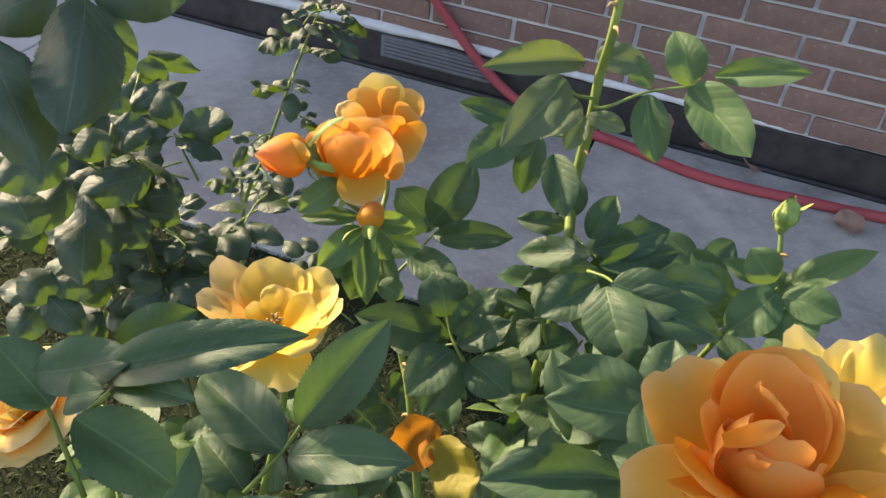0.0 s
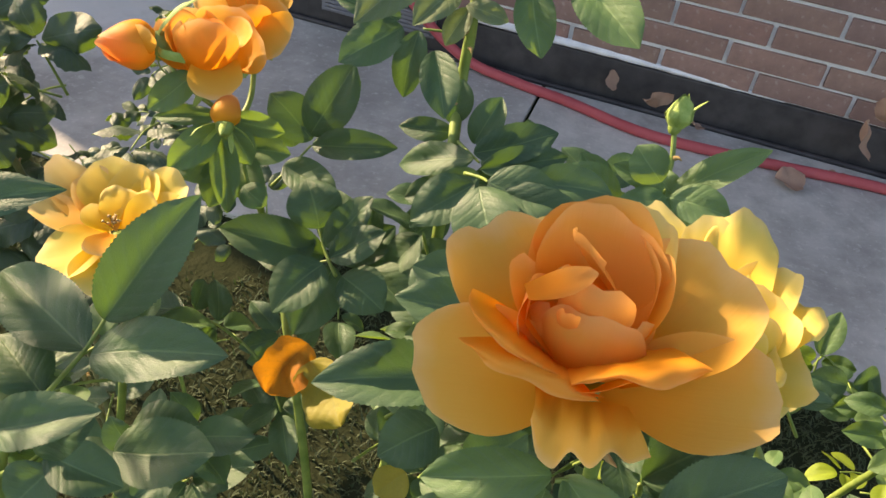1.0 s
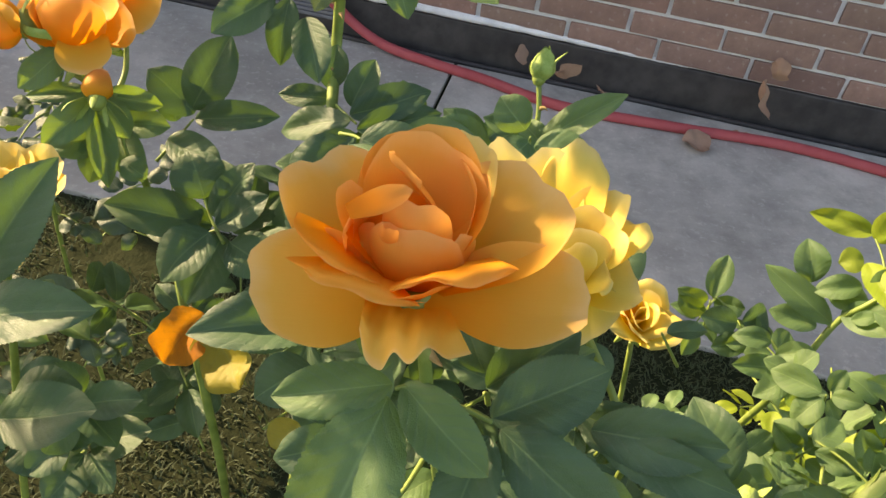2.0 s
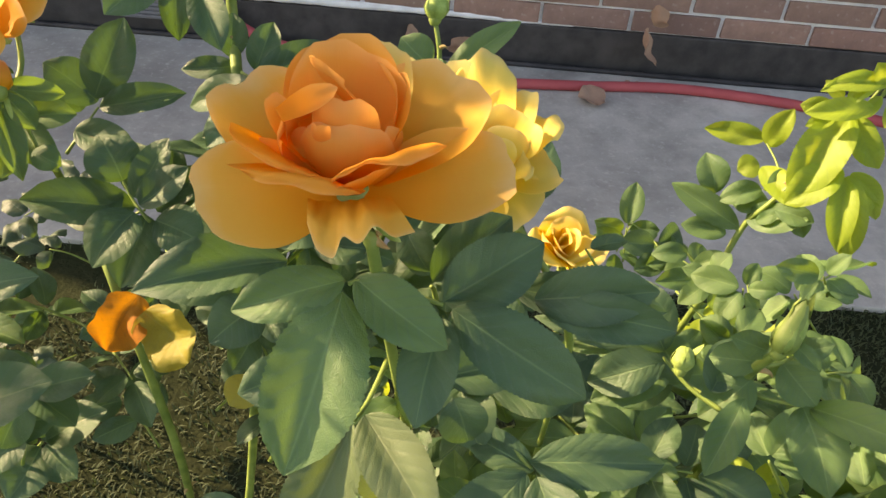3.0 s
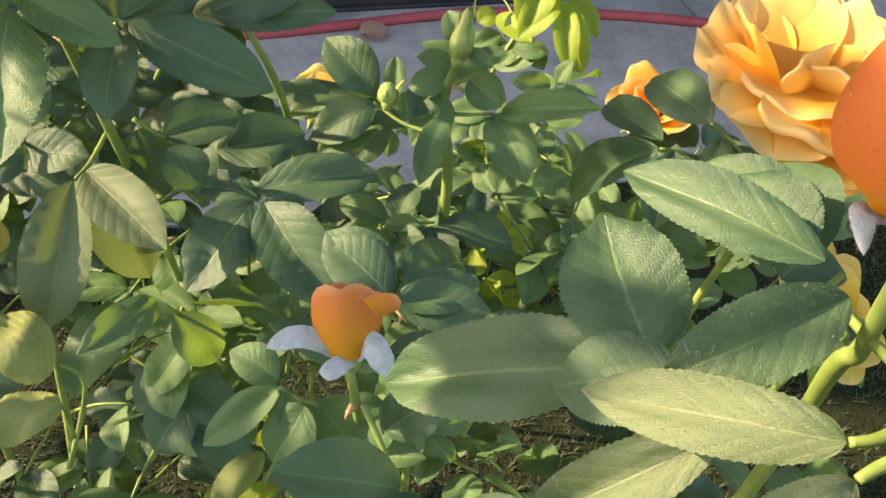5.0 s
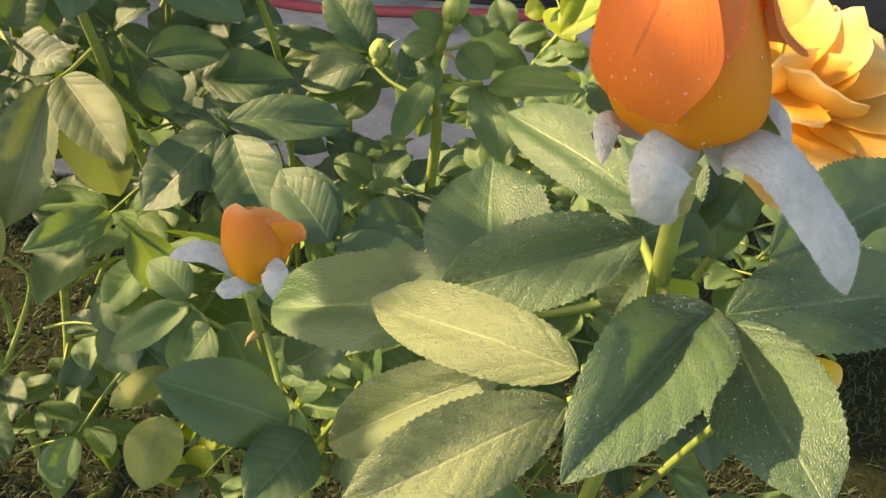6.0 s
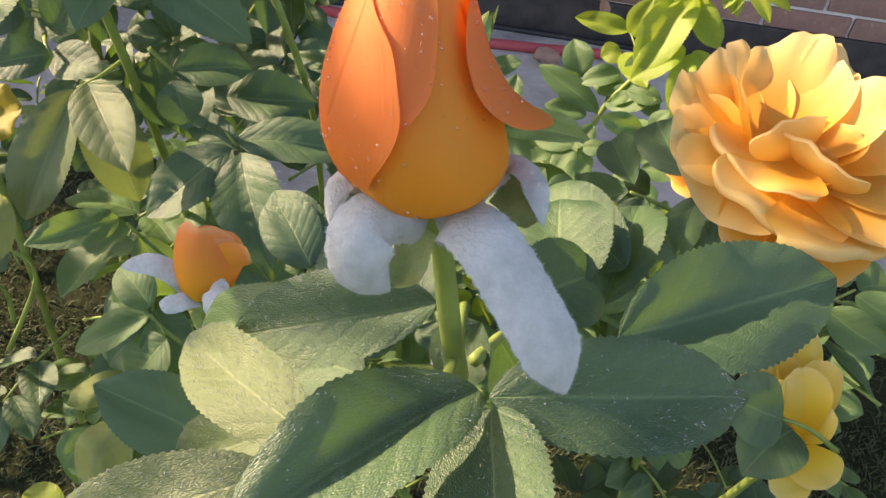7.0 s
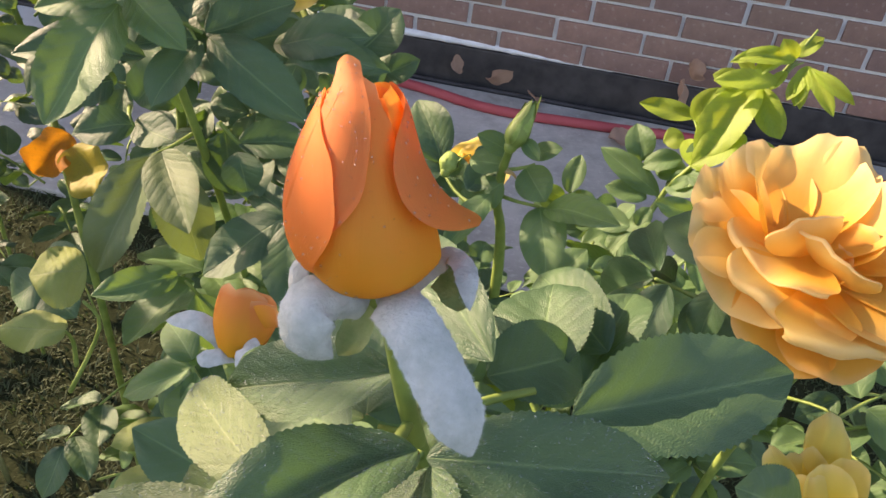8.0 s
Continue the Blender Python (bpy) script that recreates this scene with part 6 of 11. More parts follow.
spray(bush_cream, [(0.2642, -1.7366, 0.7296), (0.2404, -1.7447, 0.7446), (0.2253, -1.7484, 0.7514)], [
    ((0.2248, -1.7483, 0.7513), (0.2170, -1.6926, 0.6846), 0.0208, (-0.32, -0.56, 0.77)),
    ((0.2263, -1.7465, 0.7536), (0.2242, -1.6981, 0.7413), 0.0155, (-0.34, -0.59, 0.73)),
    ((0.2303, -1.7502, 0.7511), (0.2233, -1.7611, 0.7236), 0.0166, (-0.36, -0.53, 0.77)),
    ((0.2413, -1.7459, 0.7436), (0.2545, -1.7548, 0.7239), 0.0185, (-0.39, -0.52, 0.76)),
    ((0.2342, -1.7409, 0.7466), (0.2321, -1.7040, 0.7231), 0.0145, (-0.35, -0.57, 0.75)),
])
spray(bush_cream, [(0.2678, -1.7439, 0.7382), (0.2506, -1.7520, 0.7549), (0.2398, -1.7537, 0.7648)], [
    ((0.2398, -1.7537, 0.7648), (0.2357, -1.7120, 0.7607), 0.0202, (-0.39, -0.58, 0.72)),
    ((0.2486, -1.7508, 0.7555), (0.2454, -1.7571, 0.7337), 0.0134, (-0.40, -0.53, 0.75)),
    ((0.2560, -1.7464, 0.7472), (0.2827, -1.7561, 0.7157), 0.0211, (-0.43, -0.50, 0.75)),
    ((0.2656, -1.7435, 0.7380), (0.2731, -1.7554, 0.6994), 0.0265, (-0.41, -0.49, 0.77)),
])
spray(bush_cream, [(0.3156, -1.7929, 0.6836), (0.2999, -1.7954, 0.6960), (0.2853, -1.8006, 0.7053)], [
    ((0.2853, -1.8009, 0.7051), (0.2601, -1.8047, 0.7159), 0.0246, (-0.28, -0.51, 0.81)),
    ((0.2940, -1.7959, 0.6954), (0.2746, -1.8143, 0.6901), 0.0236, (-0.30, -0.48, 0.83)),
])
cream_rose = bloom(bush_cream, (0.2639, -1.7732, 0.7773), (0.0, -0.2, 0.95), (0.97, 0.2, 0.0), [], "broad cream-apricot rose with loose ruffled petals", 0.006)
placed(cream_rose, (0.2569, -1.7626, 0.7827), (0.2455, -1.7305, 0.8009), 0.0351, (0.18, -0.70, 0.70), M_PETAL_CREAM, 24, 55, 0, 0.085, 0.1)
placed(cream_rose, (0.2562, -1.7638, 0.7829), (0.2323, -1.7409, 0.7940), 0.0336, (0.26, -0.54, 0.80), M_PETAL_CREAM, 24, 50, 0, 0.085)
placed(cream_rose, (0.2550, -1.7676, 0.7831), (0.2273, -1.7623, 0.7860), 0.0394, (0.26, -0.34, 0.91), M_PETAL_CREAM, 24, 50, 0, 0.085)
placed(cream_rose, (0.2545, -1.7703, 0.7833), (0.2363, -1.7856, 0.7759), 0.0420, (0.13, -0.21, 0.97), M_PETAL_CREAM, 16, 50, 0, 0.085)
placed(cream_rose, (0.2537, -1.7668, 0.7835), (0.2446, -1.7464, 0.8041), 0.0176, (0.90, -0.30, 0.31), M_PETAL_CREAM, 20, 50, 60, 0.085)
placed(cream_rose, (0.2586, -1.7615, 0.7829), (0.2679, -1.7262, 0.8072), 0.0342, (-0.12, -0.67, 0.73), M_PETAL_CREAM, 24, 60, 0, 0.085)
placed(cream_rose, (0.2614, -1.7621, 0.7831), (0.2804, -1.7309, 0.8061), 0.0273, (-0.47, -0.55, 0.69), M_PETAL_CREAM, 24, 70, 0, 0.085)
placed(cream_rose, (0.2572, -1.7659, 0.7825), (0.2863, -1.7407, 0.8040), 0.0417, (-0.46, -0.38, 0.80), M_PETAL_CREAM, 30, 60, 0, 0.085, 0.12)
placed(cream_rose, (0.2638, -1.7632, 0.7812), (0.3024, -1.7459, 0.7946), 0.0436, (-0.45, -0.29, 0.85), M_PETAL_CREAM, 24, 50, 0, 0.085)
placed(cream_rose, (0.2638, -1.7678, 0.7855), (0.2600, -1.7678, 0.7976), 0.0261, (-0.41, 0.36, 0.84), M_PETAL_CREAM, 20, 45, 150, 0.085, 0, 0.6)
placed(cream_rose, (0.2692, -1.7705, 0.7844), (0.2823, -1.7620, 0.7950), 0.0199, (-0.58, -0.18, 0.79), M_PETAL, 40, 70, 0, 0.085)
placed(cream_rose, (0.2712, -1.7749, 0.7836), (0.2665, -1.7796, 0.7951), 0.0300, (0.29, 0.25, 0.92), M_PETAL_CREAM, 20, 45, 150, 0.085, 0, 0.6)
placed(cream_rose, (0.2644, -1.7648, 0.7857), (0.2494, -1.7787, 0.7852), 0.0402, (0.34, 0.24, 0.91), M_PETAL_CREAM, 24, 45, 150, 0.085)
placed(cream_rose, (0.2664, -1.7744, 0.7827), (0.2530, -1.7932, 0.7806), 0.0428, (0.28, 0.19, 0.94), M_PETAL_CREAM, 24, 45, 150, 0.085)
placed(cream_rose, (0.2668, -1.7778, 0.7766), (0.2509, -1.7974, 0.7641), 0.0360, (-0.02, -0.47, 0.88), M_PETAL, -20, 40, 0, 0.085)
placed(cream_rose, (0.2683, -1.7752, 0.7795), (0.2949, -1.7907, 0.7804), 0.0414, (-0.20, 0.16, 0.97), M_PETAL_CREAM, 24, 50, 0, 0.085)
placed(cream_rose, (0.2715, -1.7696, 0.7801), (0.3070, -1.7688, 0.7879), 0.0404, (-0.35, -0.10, 0.93), M_PETAL_CREAM, 24, 50, 0, 0.085)
placed(cream_rose, (0.2673, -1.7792, 0.7811), (0.2754, -1.8030, 0.7803), 0.0446, (-0.08, 0.21, 0.97), M_PETAL_CREAM, 24, 45, 140, 0.085)
placed(cream_rose, (0.2697, -1.7784, 0.7767), (0.2727, -1.8039, 0.7670), 0.0325, (-0.09, -0.30, 0.95), M_PETAL, 0, 40, 0, 0.085)
placed(cream_rose, (0.2626, -1.7693, 0.7807), (0.2752, -1.7651, 0.7884), 0.0267, (-0.38, -0.20, 0.90), M_PETAL, 30, 60, 0, 0.085)
bloom(bush_cream, (0.3016, -1.6046, 0.6675), (-0.2, -0.2, 0.95), (0.97, 0.2, 0.0), full_bloom(random.Random(42), 0.030, M_PETAL, M_PETAL, M_PETAL_MID, (5, 4, 4, 3), 0.8), "half-open orange rose behind the leaves", 0.005)
low_rose = bloom(bush_cream, (0.3052, -1.7809, 0.6746), (0.1, -0.5, 0.85), (0.97, 0.2, 0.0), [], "withering yellow rose low in the bush", 0.005)
cane(bush_cream, [(0.31, -1.68, 0.30), (0.30, -1.74, 0.5), (0.3085, -1.7803, 0.6664)], 0.003, 0.0018, M_STEM, 2, 49)
placed(low_rose, (0.3029, -1.7806, 0.6752), (0.2780, -1.7699, 0.7017), 0.0159, (0.38, -0.59, 0.71), M_PETAL_YELLOW, 24, 60, 0, 0.06)
placed(low_rose, (0.3046, -1.7784, 0.6744), (0.2933, -1.7617, 0.6977), 0.0236, (0.18, -0.68, 0.71), M_PETAL_YELLOW, 24, 60, 0, 0.06, 0.1)
placed(low_rose, (0.3066, -1.7780, 0.6746), (0.3037, -1.7559, 0.7034), 0.0183, (-0.01, -0.72, 0.70), M_PETAL_YELLOW, 24, 60, 50, 0.06)
placed(low_rose, (0.3071, -1.7798, 0.6755), (0.3127, -1.7647, 0.7005), 0.0191, (-0.24, -0.64, 0.73), M_PETAL_YELLOW, 24, 60, 0, 0.06)
placed(low_rose, (0.3031, -1.7844, 0.6786), (0.2954, -1.7754, 0.6999), 0.0188, (-0.15, 0.91, -0.39), M_PETAL_YELLOW, 50, 80, 0, 0.06)
placed(low_rose, (0.3023, -1.7853, 0.6777), (0.2831, -1.7869, 0.6956), 0.0186, (0.15, -0.08, 0.98), M_PETAL_YELLOW)
placed(low_rose, (0.3043, -1.7848, 0.6779), (0.3123, -1.7807, 0.6935), 0.0187, (-0.26, -0.17, 0.95), M_PETAL_YELLOW)
placed(low_rose, (0.3063, -1.7866, 0.6831), (0.3000, -1.7740, 0.7045), 0.0198, (-0.10, -0.65, 0.75), M_PETAL_YELLOW, 20, 50, 0, 0.06)
placed(low_rose, (0.3049, -1.7908, 0.6815), (0.2808, -1.7946, 0.6879), 0.0155, (0.15, -0.34, 0.93), M_PETAL_YELLOW, 10, 50, 0, 0.06)
placed(low_rose, (0.3043, -1.7915, 0.6823), (0.3098, -1.8062, 0.6781), 0.0205, (-0.12, -0.57, 0.81), M_PETAL_YELLOW, 0, 40, 0, 0.06)
placed(low_rose, (0.3028, -1.7910, 0.6813), (0.2934, -1.8097, 0.6742), 0.0195, (0.08, -0.55, 0.83), M_PETAL_YELLOW, 0, 40, 0, 0.06)

# ---- rose bush with the tall orange bud ----
bush_bud = thing("rose_bush", "rose bush with a tall orange bud and dewy leaves", "rose bush", (0.21, -1.83, -0.012), "rose bushes")
cane(bush_bud, [(0.21, -1.83, -0.01), (0.205, -1.84, 0.30), (0.195, -1.865, 0.60), (0.1783, -1.8968, 0.7767), (0.1683, -1.9081, 0.8218), (0.1674, -1.9114, 0.8297), (0.1653, -1.9132, 0.8400), (0.1627, -1.9152, 0.8544), (0.1612, -1.9158, 0.8603)], 0.0022, 0.0011, M_STEM, 0, 57)
cane(bush_bud, [(0.20, -1.83, 0.2), (0.14, -1.81, 0.45), (0.1088, -1.8140, 0.6460), (0.0981, -1.8304, 0.7468)], 0.003, 0.0014, M_STEM, 4, 58)
dewy = []
dewy.append(spray(bush_bud, [(0.1649, -1.9237, 0.8379), (0.1664, -1.9136, 0.8347), (0.1671, -1.9015, 0.8332)], [
    ((0.1632, -1.9093, 0.8402), (0.1357, -1.9101, 0.8289), 0.0128, (-0.18, -0.58, 0.79)),
    ((0.1702, -1.8999, 0.8285), (0.1660, -1.9028, 0.8174), 0.0104, (-0.26, -0.55, 0.79)),
]))
dewy.append(spray(bush_bud, [(0.1607, -1.9288, 0.8372), (0.1557, -1.9299, 0.8363), (0.1517, -1.9294, 0.8359)], [
    ((0.1514, -1.9294, 0.8359), (0.1270, -1.9035, 0.8210), 0.0112, (-0.11, -0.54, 0.84)),
    ((0.1480, -1.9130, 0.8167), (0.1210, -1.9048, 0.7845), 0.0125, (-0.06, -0.48, 0.88)),
], M_LEAF_DEWY_SUNLIT, M_STEM))
dewy.append(spray(bush_bud, [(0.1560, -1.9343, 0.8388), (0.1522, -1.9344, 0.8378), (0.1490, -1.9349, 0.8365)], [
    ((0.1488, -1.9349, 0.8364), (0.1231, -1.9431, 0.8272), 0.0111, (-0.10, -0.43, 0.90)),
], M_LEAF_DEWY_SUNLIT, M_STEM))
dewy.append(spray(bush_bud, [(0.1678, -1.9222, 0.8373), (0.1694, -1.9224, 0.8390), (0.1699, -1.9230, 0.8397)], [
    ((0.1694, -1.9225, 0.8402), (0.1455, -1.9471, 0.8396), 0.0133, (-0.27, -0.47, 0.84)),
    ((0.1707, -1.9232, 0.8399), (0.2039, -1.9158, 0.8388), 0.0142, (-0.10, -0.50, 0.85)),
    ((0.1712, -1.9239, 0.8390), (0.1739, -1.9493, 0.8381), 0.0143, (-0.37, -0.43, 0.82)),
]))
spray(bush_bud, [(0.1698, -1.9059, 0.8269), (0.1754, -1.8925, 0.8201), (0.1848, -1.8863, 0.8199)], [
    ((0.1908, -1.8982, 0.8279), (0.2287, -1.8779, 0.8295), 0.0205, (0.02, -0.56, 0.82)),
    ((0.1757, -1.8822, 0.8167), (0.1934, -1.8658, 0.8130), 0.0174, (-0.10, -0.61, 0.79)),
    ((0.1738, -1.8932, 0.8192), (0.1861, -1.8898, 0.7939), 0.0155, (-0.08, -0.53, 0.84)),
])
spray(bush_bud, [(0.1753, -1.8880, 0.8076), (0.1637, -1.8851, 0.7998), (0.1557, -1.8809, 0.7944)], [
    ((0.1520, -1.8796, 0.7945), (0.1049, -1.8452, 0.7582), 0.0240, (-0.18, -0.42, 0.89)),
    ((0.1530, -1.8824, 0.7992), (0.1540, -1.8490, 0.8092), 0.0259, (-0.30, -0.44, 0.84)),
    ((0.1764, -1.8895, 0.8277), (0.1538, -1.8528, 0.8241), 0.0136, (-0.38, -0.46, 0.80)),
])
spray(bush_bud, [(0.1929, -1.8858, 0.8010), (0.1875, -1.8794, 0.8057), (0.1821, -1.8729, 0.8105)], [
    ((0.1870, -1.8739, 0.8109), (0.1854, -1.8471, 0.8152), 0.0225, (-0.42, -0.45, 0.79)),
    ((0.1957, -1.8674, 0.8058), (0.2046, -1.8369, 0.8095), 0.0174, (-0.44, -0.45, 0.78)),
    ((0.1990, -1.8623, 0.8116), (0.1817, -1.8329, 0.8065), 0.0159, (-0.41, -0.47, 0.78)),
    ((0.1529, -1.8955, 0.8074), (0.1320, -1.8843, 0.7974), 0.0181, (-0.27, -0.37, 0.89)),
])
spray(bush_bud, [(0.0889, -1.8200, 0.7201), (0.0819, -1.8183, 0.7240), (0.0785, -1.8165, 0.7274)], [
    ((0.0788, -1.8166, 0.7274), (0.0537, -1.8198, 0.7091), 0.0116, (0.03, -0.45, 0.89)),
    ((0.0783, -1.8150, 0.7289), (0.0651, -1.8054, 0.7342), 0.0122, (0.02, -0.48, 0.88)),
    ((0.0802, -1.8178, 0.7267), (0.0814, -1.8245, 0.7133), 0.0083, (-0.01, -0.44, 0.90)),
    ((0.0891, -1.8187, 0.7214), (0.0989, -1.8297, 0.7064), 0.0203, (-0.04, -0.43, 0.90)),
    ((0.0851, -1.8221, 0.7241), (0.0733, -1.8281, 0.7073), 0.0163, (-0.00, -0.43, 0.90)),
], M_LEAF_LIGHT, M_STEM)
spray(bush_bud, [(0.1017, -1.8278, 0.7283), (0.1053, -1.8360, 0.7206), (0.1092, -1.8461, 0.7114)], [
    ((0.1096, -1.8467, 0.7108), (0.0748, -1.8477, 0.7307), 0.0230, (0.10, -0.49, 0.87)),
    ((0.1155, -1.8495, 0.7092), (0.1010, -1.8753, 0.7154), 0.0206, (0.06, -0.44, 0.90)),
    ((0.1079, -1.8285, 0.7143), (0.1277, -1.8283, 0.7339), 0.0169, (0.02, -0.53, 0.84)),
    ((0.1252, -1.8550, 0.7058), (0.1484, -1.8738, 0.7148), 0.0178, (-0.04, -0.43, 0.90)),
])
spray(bush_bud, [(0.0824, -1.8166, 0.7057), (0.0759, -1.8222, 0.7014), (0.0705, -1.8285, 0.6981)], [
    ((0.0707, -1.8327, 0.6938), (0.0663, -1.8511, 0.6816), 0.0174, (0.16, -0.44, 0.88)),
    ((0.0711, -1.8224, 0.7043), (0.0543, -1.8322, 0.6976), 0.0101, (0.18, -0.49, 0.85)),
], M_LEAF_PALE, M_STEM)
BUD_FOOT, BUD_TIP = Vector((0.1607, -1.9159, 0.8612)), Vector((0.1544, -1.9101, 0.8888))
tall_bud, bud_frame = bud_body(bush_bud, BUD_FOOT, BUD_TIP, 0.0042, [], "rose_bud", "tall orange rose bud beaded with dew")
bud_frame = Matrix.Translation(BUD_FOOT) @ frame_of(BUD_TIP - BUD_FOOT, (0.966, 0.210, 0.149))
shell = [
    tall_petal(tall_bud, bud_frame, [(-0.05, 0), (0.86, 0)], [(-0.05, 360), (0.86, 360)], -0.07, M_BUD),
    tall_petal(tall_bud, bud_frame, [(-0.05, 160), (0.3, 180), (0.93, 250)], [(-0.05, 325), (0.05, 340), (0.1, 354), (0.2, 350), (0.4, 344), (0.6, 335), (0.73, 322), (0.80, 314), (0.86, 312), (0.93, 322)], 0.0, M_BUD, 0.05),
    tall_petal(tall_bud, bud_frame, [(0.36, 200), (0.80, 224), (0.93, 222), (1.0, 200)], [(0.36, 238), (0.39, 252), (0.43, 258), (0.48, 269), (0.53, 276), (0.61, 281), (0.69, 287), (0.77, 292), (0.84, 295), (0.92, 298), (1.0, 315)], 0.045, M_BUD_CORAL, 0.05),
    tall_petal(tall_bud, bud_frame, [(0.20, 224), (0.23, 195), (0.27, 160), (0.5, 120), (0.87, 150)], [(0.20, 228), (0.25, 233), (0.31, 243), (0.39, 252), (0.46, 255), (0.54, 254), (0.64, 252), (0.69, 247), (0.74, 238), (0.80, 230), (0.87, 215)], 0.075, M_BUD_CORAL, 0.03),
    tall_petal(tall_bud, bud_frame, [(0.26, 362), (0.28, 345), (0.32, 328), (0.38, 315), (0.48, 304), (0.59, 302), (0.68, 309), (0.74, 322), (0.80, 346), (0.86, 366)], [(0.26, 392), (0.35, 400), (0.86, 402)], 0.08, M_BUD_CORAL, 0.02, [(0.26, 0.62), (0.33, 0.26), (0.43, 0.07), (0.86, 0.10)], [(0.26, 0.62), (0.40, 0.28), (0.55, 0.12), (0.86, 0.10)]),
    # inner petal; the shade inside the peel is put into its deep orange
    tall_petal(tall_bud, bud_frame, [(0.50, 312), (0.86, 322)], [(0.50, 425), (0.86, 425)], 0.035, M_PETAL_MID),
]
strip(tall_bud, [(0.1621, -1.9193, 0.8616), (0.1636, -1.9214, 0.8639), (0.1661, -1.9244, 0.8647), (0.1685, -1.9264, 0.8633), (0.1708, -1.9282, 0.8611), (0.1740, -1.9309, 0.8580), (0.1756, -1.9319, 0.8556), (0.1767, -1.9323, 0.8531)], 0.0068, (0.30, -0.66, 0.69), M_SEPAL, 0.22, 0.86, fuzz=1600)
strip(tall_bud, [(0.1602, -1.9198, 0.8611), (0.1574, -1.9217, 0.8630), (0.1552, -1.9241, 0.8635), (0.1547, -1.9258, 0.8620), (0.1558, -1.9263, 0.8593), (0.1581, -1.9257, 0.8568)], 0.0066, (-0.05, -0.80, 0.60), M_SEPAL, 0.45, 0.62, fuzz=900)
strip(tall_bud, [(0.1606, -1.9192, 0.8603), (0.1598, -1.9199, 0.8586), (0.1594, -1.9215, 0.8569), (0.1584, -1.9243, 0.8561)], 0.0040, (-0.05, -0.80, 0.60), M_SEPAL_IN, -0.3, 0.8, "olive green inside of the curled sepal")
strip(tall_bud, [(0.1640, -1.9143, 0.8599), (0.1666, -1.9115, 0.8622), (0.1688, -1.9105, 0.8639), (0.1709, -1.9124, 0.8641), (0.1719, -1.9150, 0.8633), (0.1728, -1.9172, 0.8614)], 0.0032, (0.20, -0.30, 0.92), M_SEPAL, 0.2, 0.85, fuzz=300)
strip(tall_bud, [(0.1677, -1.9119, 0.8618), (0.1693, -1.9128, 0.8616), (0.1707, -1.9142, 0.8608), (0.1713, -1.9154, 0.8593)], 0.0044, (-0.05, -0.80, 0.60), M_SEPAL_IN, -0.3, 0.9, "olive green inside of the curled sepal")
strip(tall_bud, [(0.1569, -1.9152, 0.8607), (0.1538, -1.9150, 0.8614), (0.1517, -1.9153, 0.8622), (0.1509, -1.9171, 0.8617), (0.1506, -1.9193, 0.8590)], 0.0030, (-0.20, -0.35, 0.90), M_SEPAL, 0.2, 0.85, fuzz=200)
strip(tall_bud, [(0.1532, -1.9151, 0.8606), (0.1517, -1.9159, 0.8606), (0.1511, -1.9172, 0.8599)], 0.0036, (-0.05, -0.80, 0.60), M_SEPAL_IN, -0.3, 0.9, "olive green inside of the curled sepal")
dew_on(shell[1:5], 520, (0.00005, 0.00007, 0.0001, 0.00014, 0.00022), 7, 1)
plump_bud = bud_body(bush_bud, (0.0984, -1.8262, 0.7468), (0.0998, -1.8162, 0.7631), 0.0060, [(90, 300, 0.8, -0.1, 0.0, M_BUD)], "rose_bud", "plump orange rose bud with pale sepals")[0]
placed(plump_bud, (0.0978, -1.8299, 0.7502), (0.0977, -1.8185, 0.7689), 0.0245, (0.17, 0.80, -0.58), M_BUD, 56, 150, 0, 0.02, 0.05, 0.5)
placed(plump_bud, (0.0970, -1.8286, 0.7498), (0.0938, -1.8159, 0.7658), 0.0184, (0.73, 0.54, -0.43), M_BUD, 56, 120, 0, 0.02, 0, 0.5)
placed(plump_bud, (0.0993, -1.8291, 0.7499), (0.1055, -1.8198, 0.7657), 0.0184, (-0.44, 0.77, -0.46), M_BUD, 56, 120, 0, 0.02, 0, 0.5)
placed(plump_bud, (0.0990, -1.8241, 0.7447), (0.1003, -1.8100, 0.7607), 0.0238, (-0.14, -0.60, 0.79), M_BUD, 50, 120, 0, 0.03, 0, 0.5)
placed(plump_bud, (0.1009, -1.8230, 0.7595), (0.1132, -1.8258, 0.7663), 0.0085, (-0.01, 0.99, -0.16), M_BUD, -20, 50, 0, 0.02, 0, 0.8)
strip(plump_bud, [(0.0971, -1.8259, 0.7489), (0.0913, -1.8241, 0.7531), (0.0847, -1.8238, 0.7558), (0.0766, -1.8253, 0.7546)], 0.0066, (-0.11, -0.41, 0.91), M_SEPAL, 0.2, 0.8)
strip(plump_bud, [(0.0985, -1.8280, 0.7487), (0.0964, -1.8309, 0.7509), (0.0931, -1.8329, 0.7508), (0.0898, -1.8332, 0.7510)], 0.0056, (-0.12, -0.49, 0.86), M_SEPAL, 0.2, 0.8)
strip(plump_bud, [(0.0999, -1.8272, 0.7500), (0.1042, -1.8291, 0.7553), (0.1060, -1.8341, 0.7551), (0.1081, -1.8387, 0.7511)], 0.0072, (0.08, -0.52, 0.85), M_SEPAL, 0.2, 0.8)

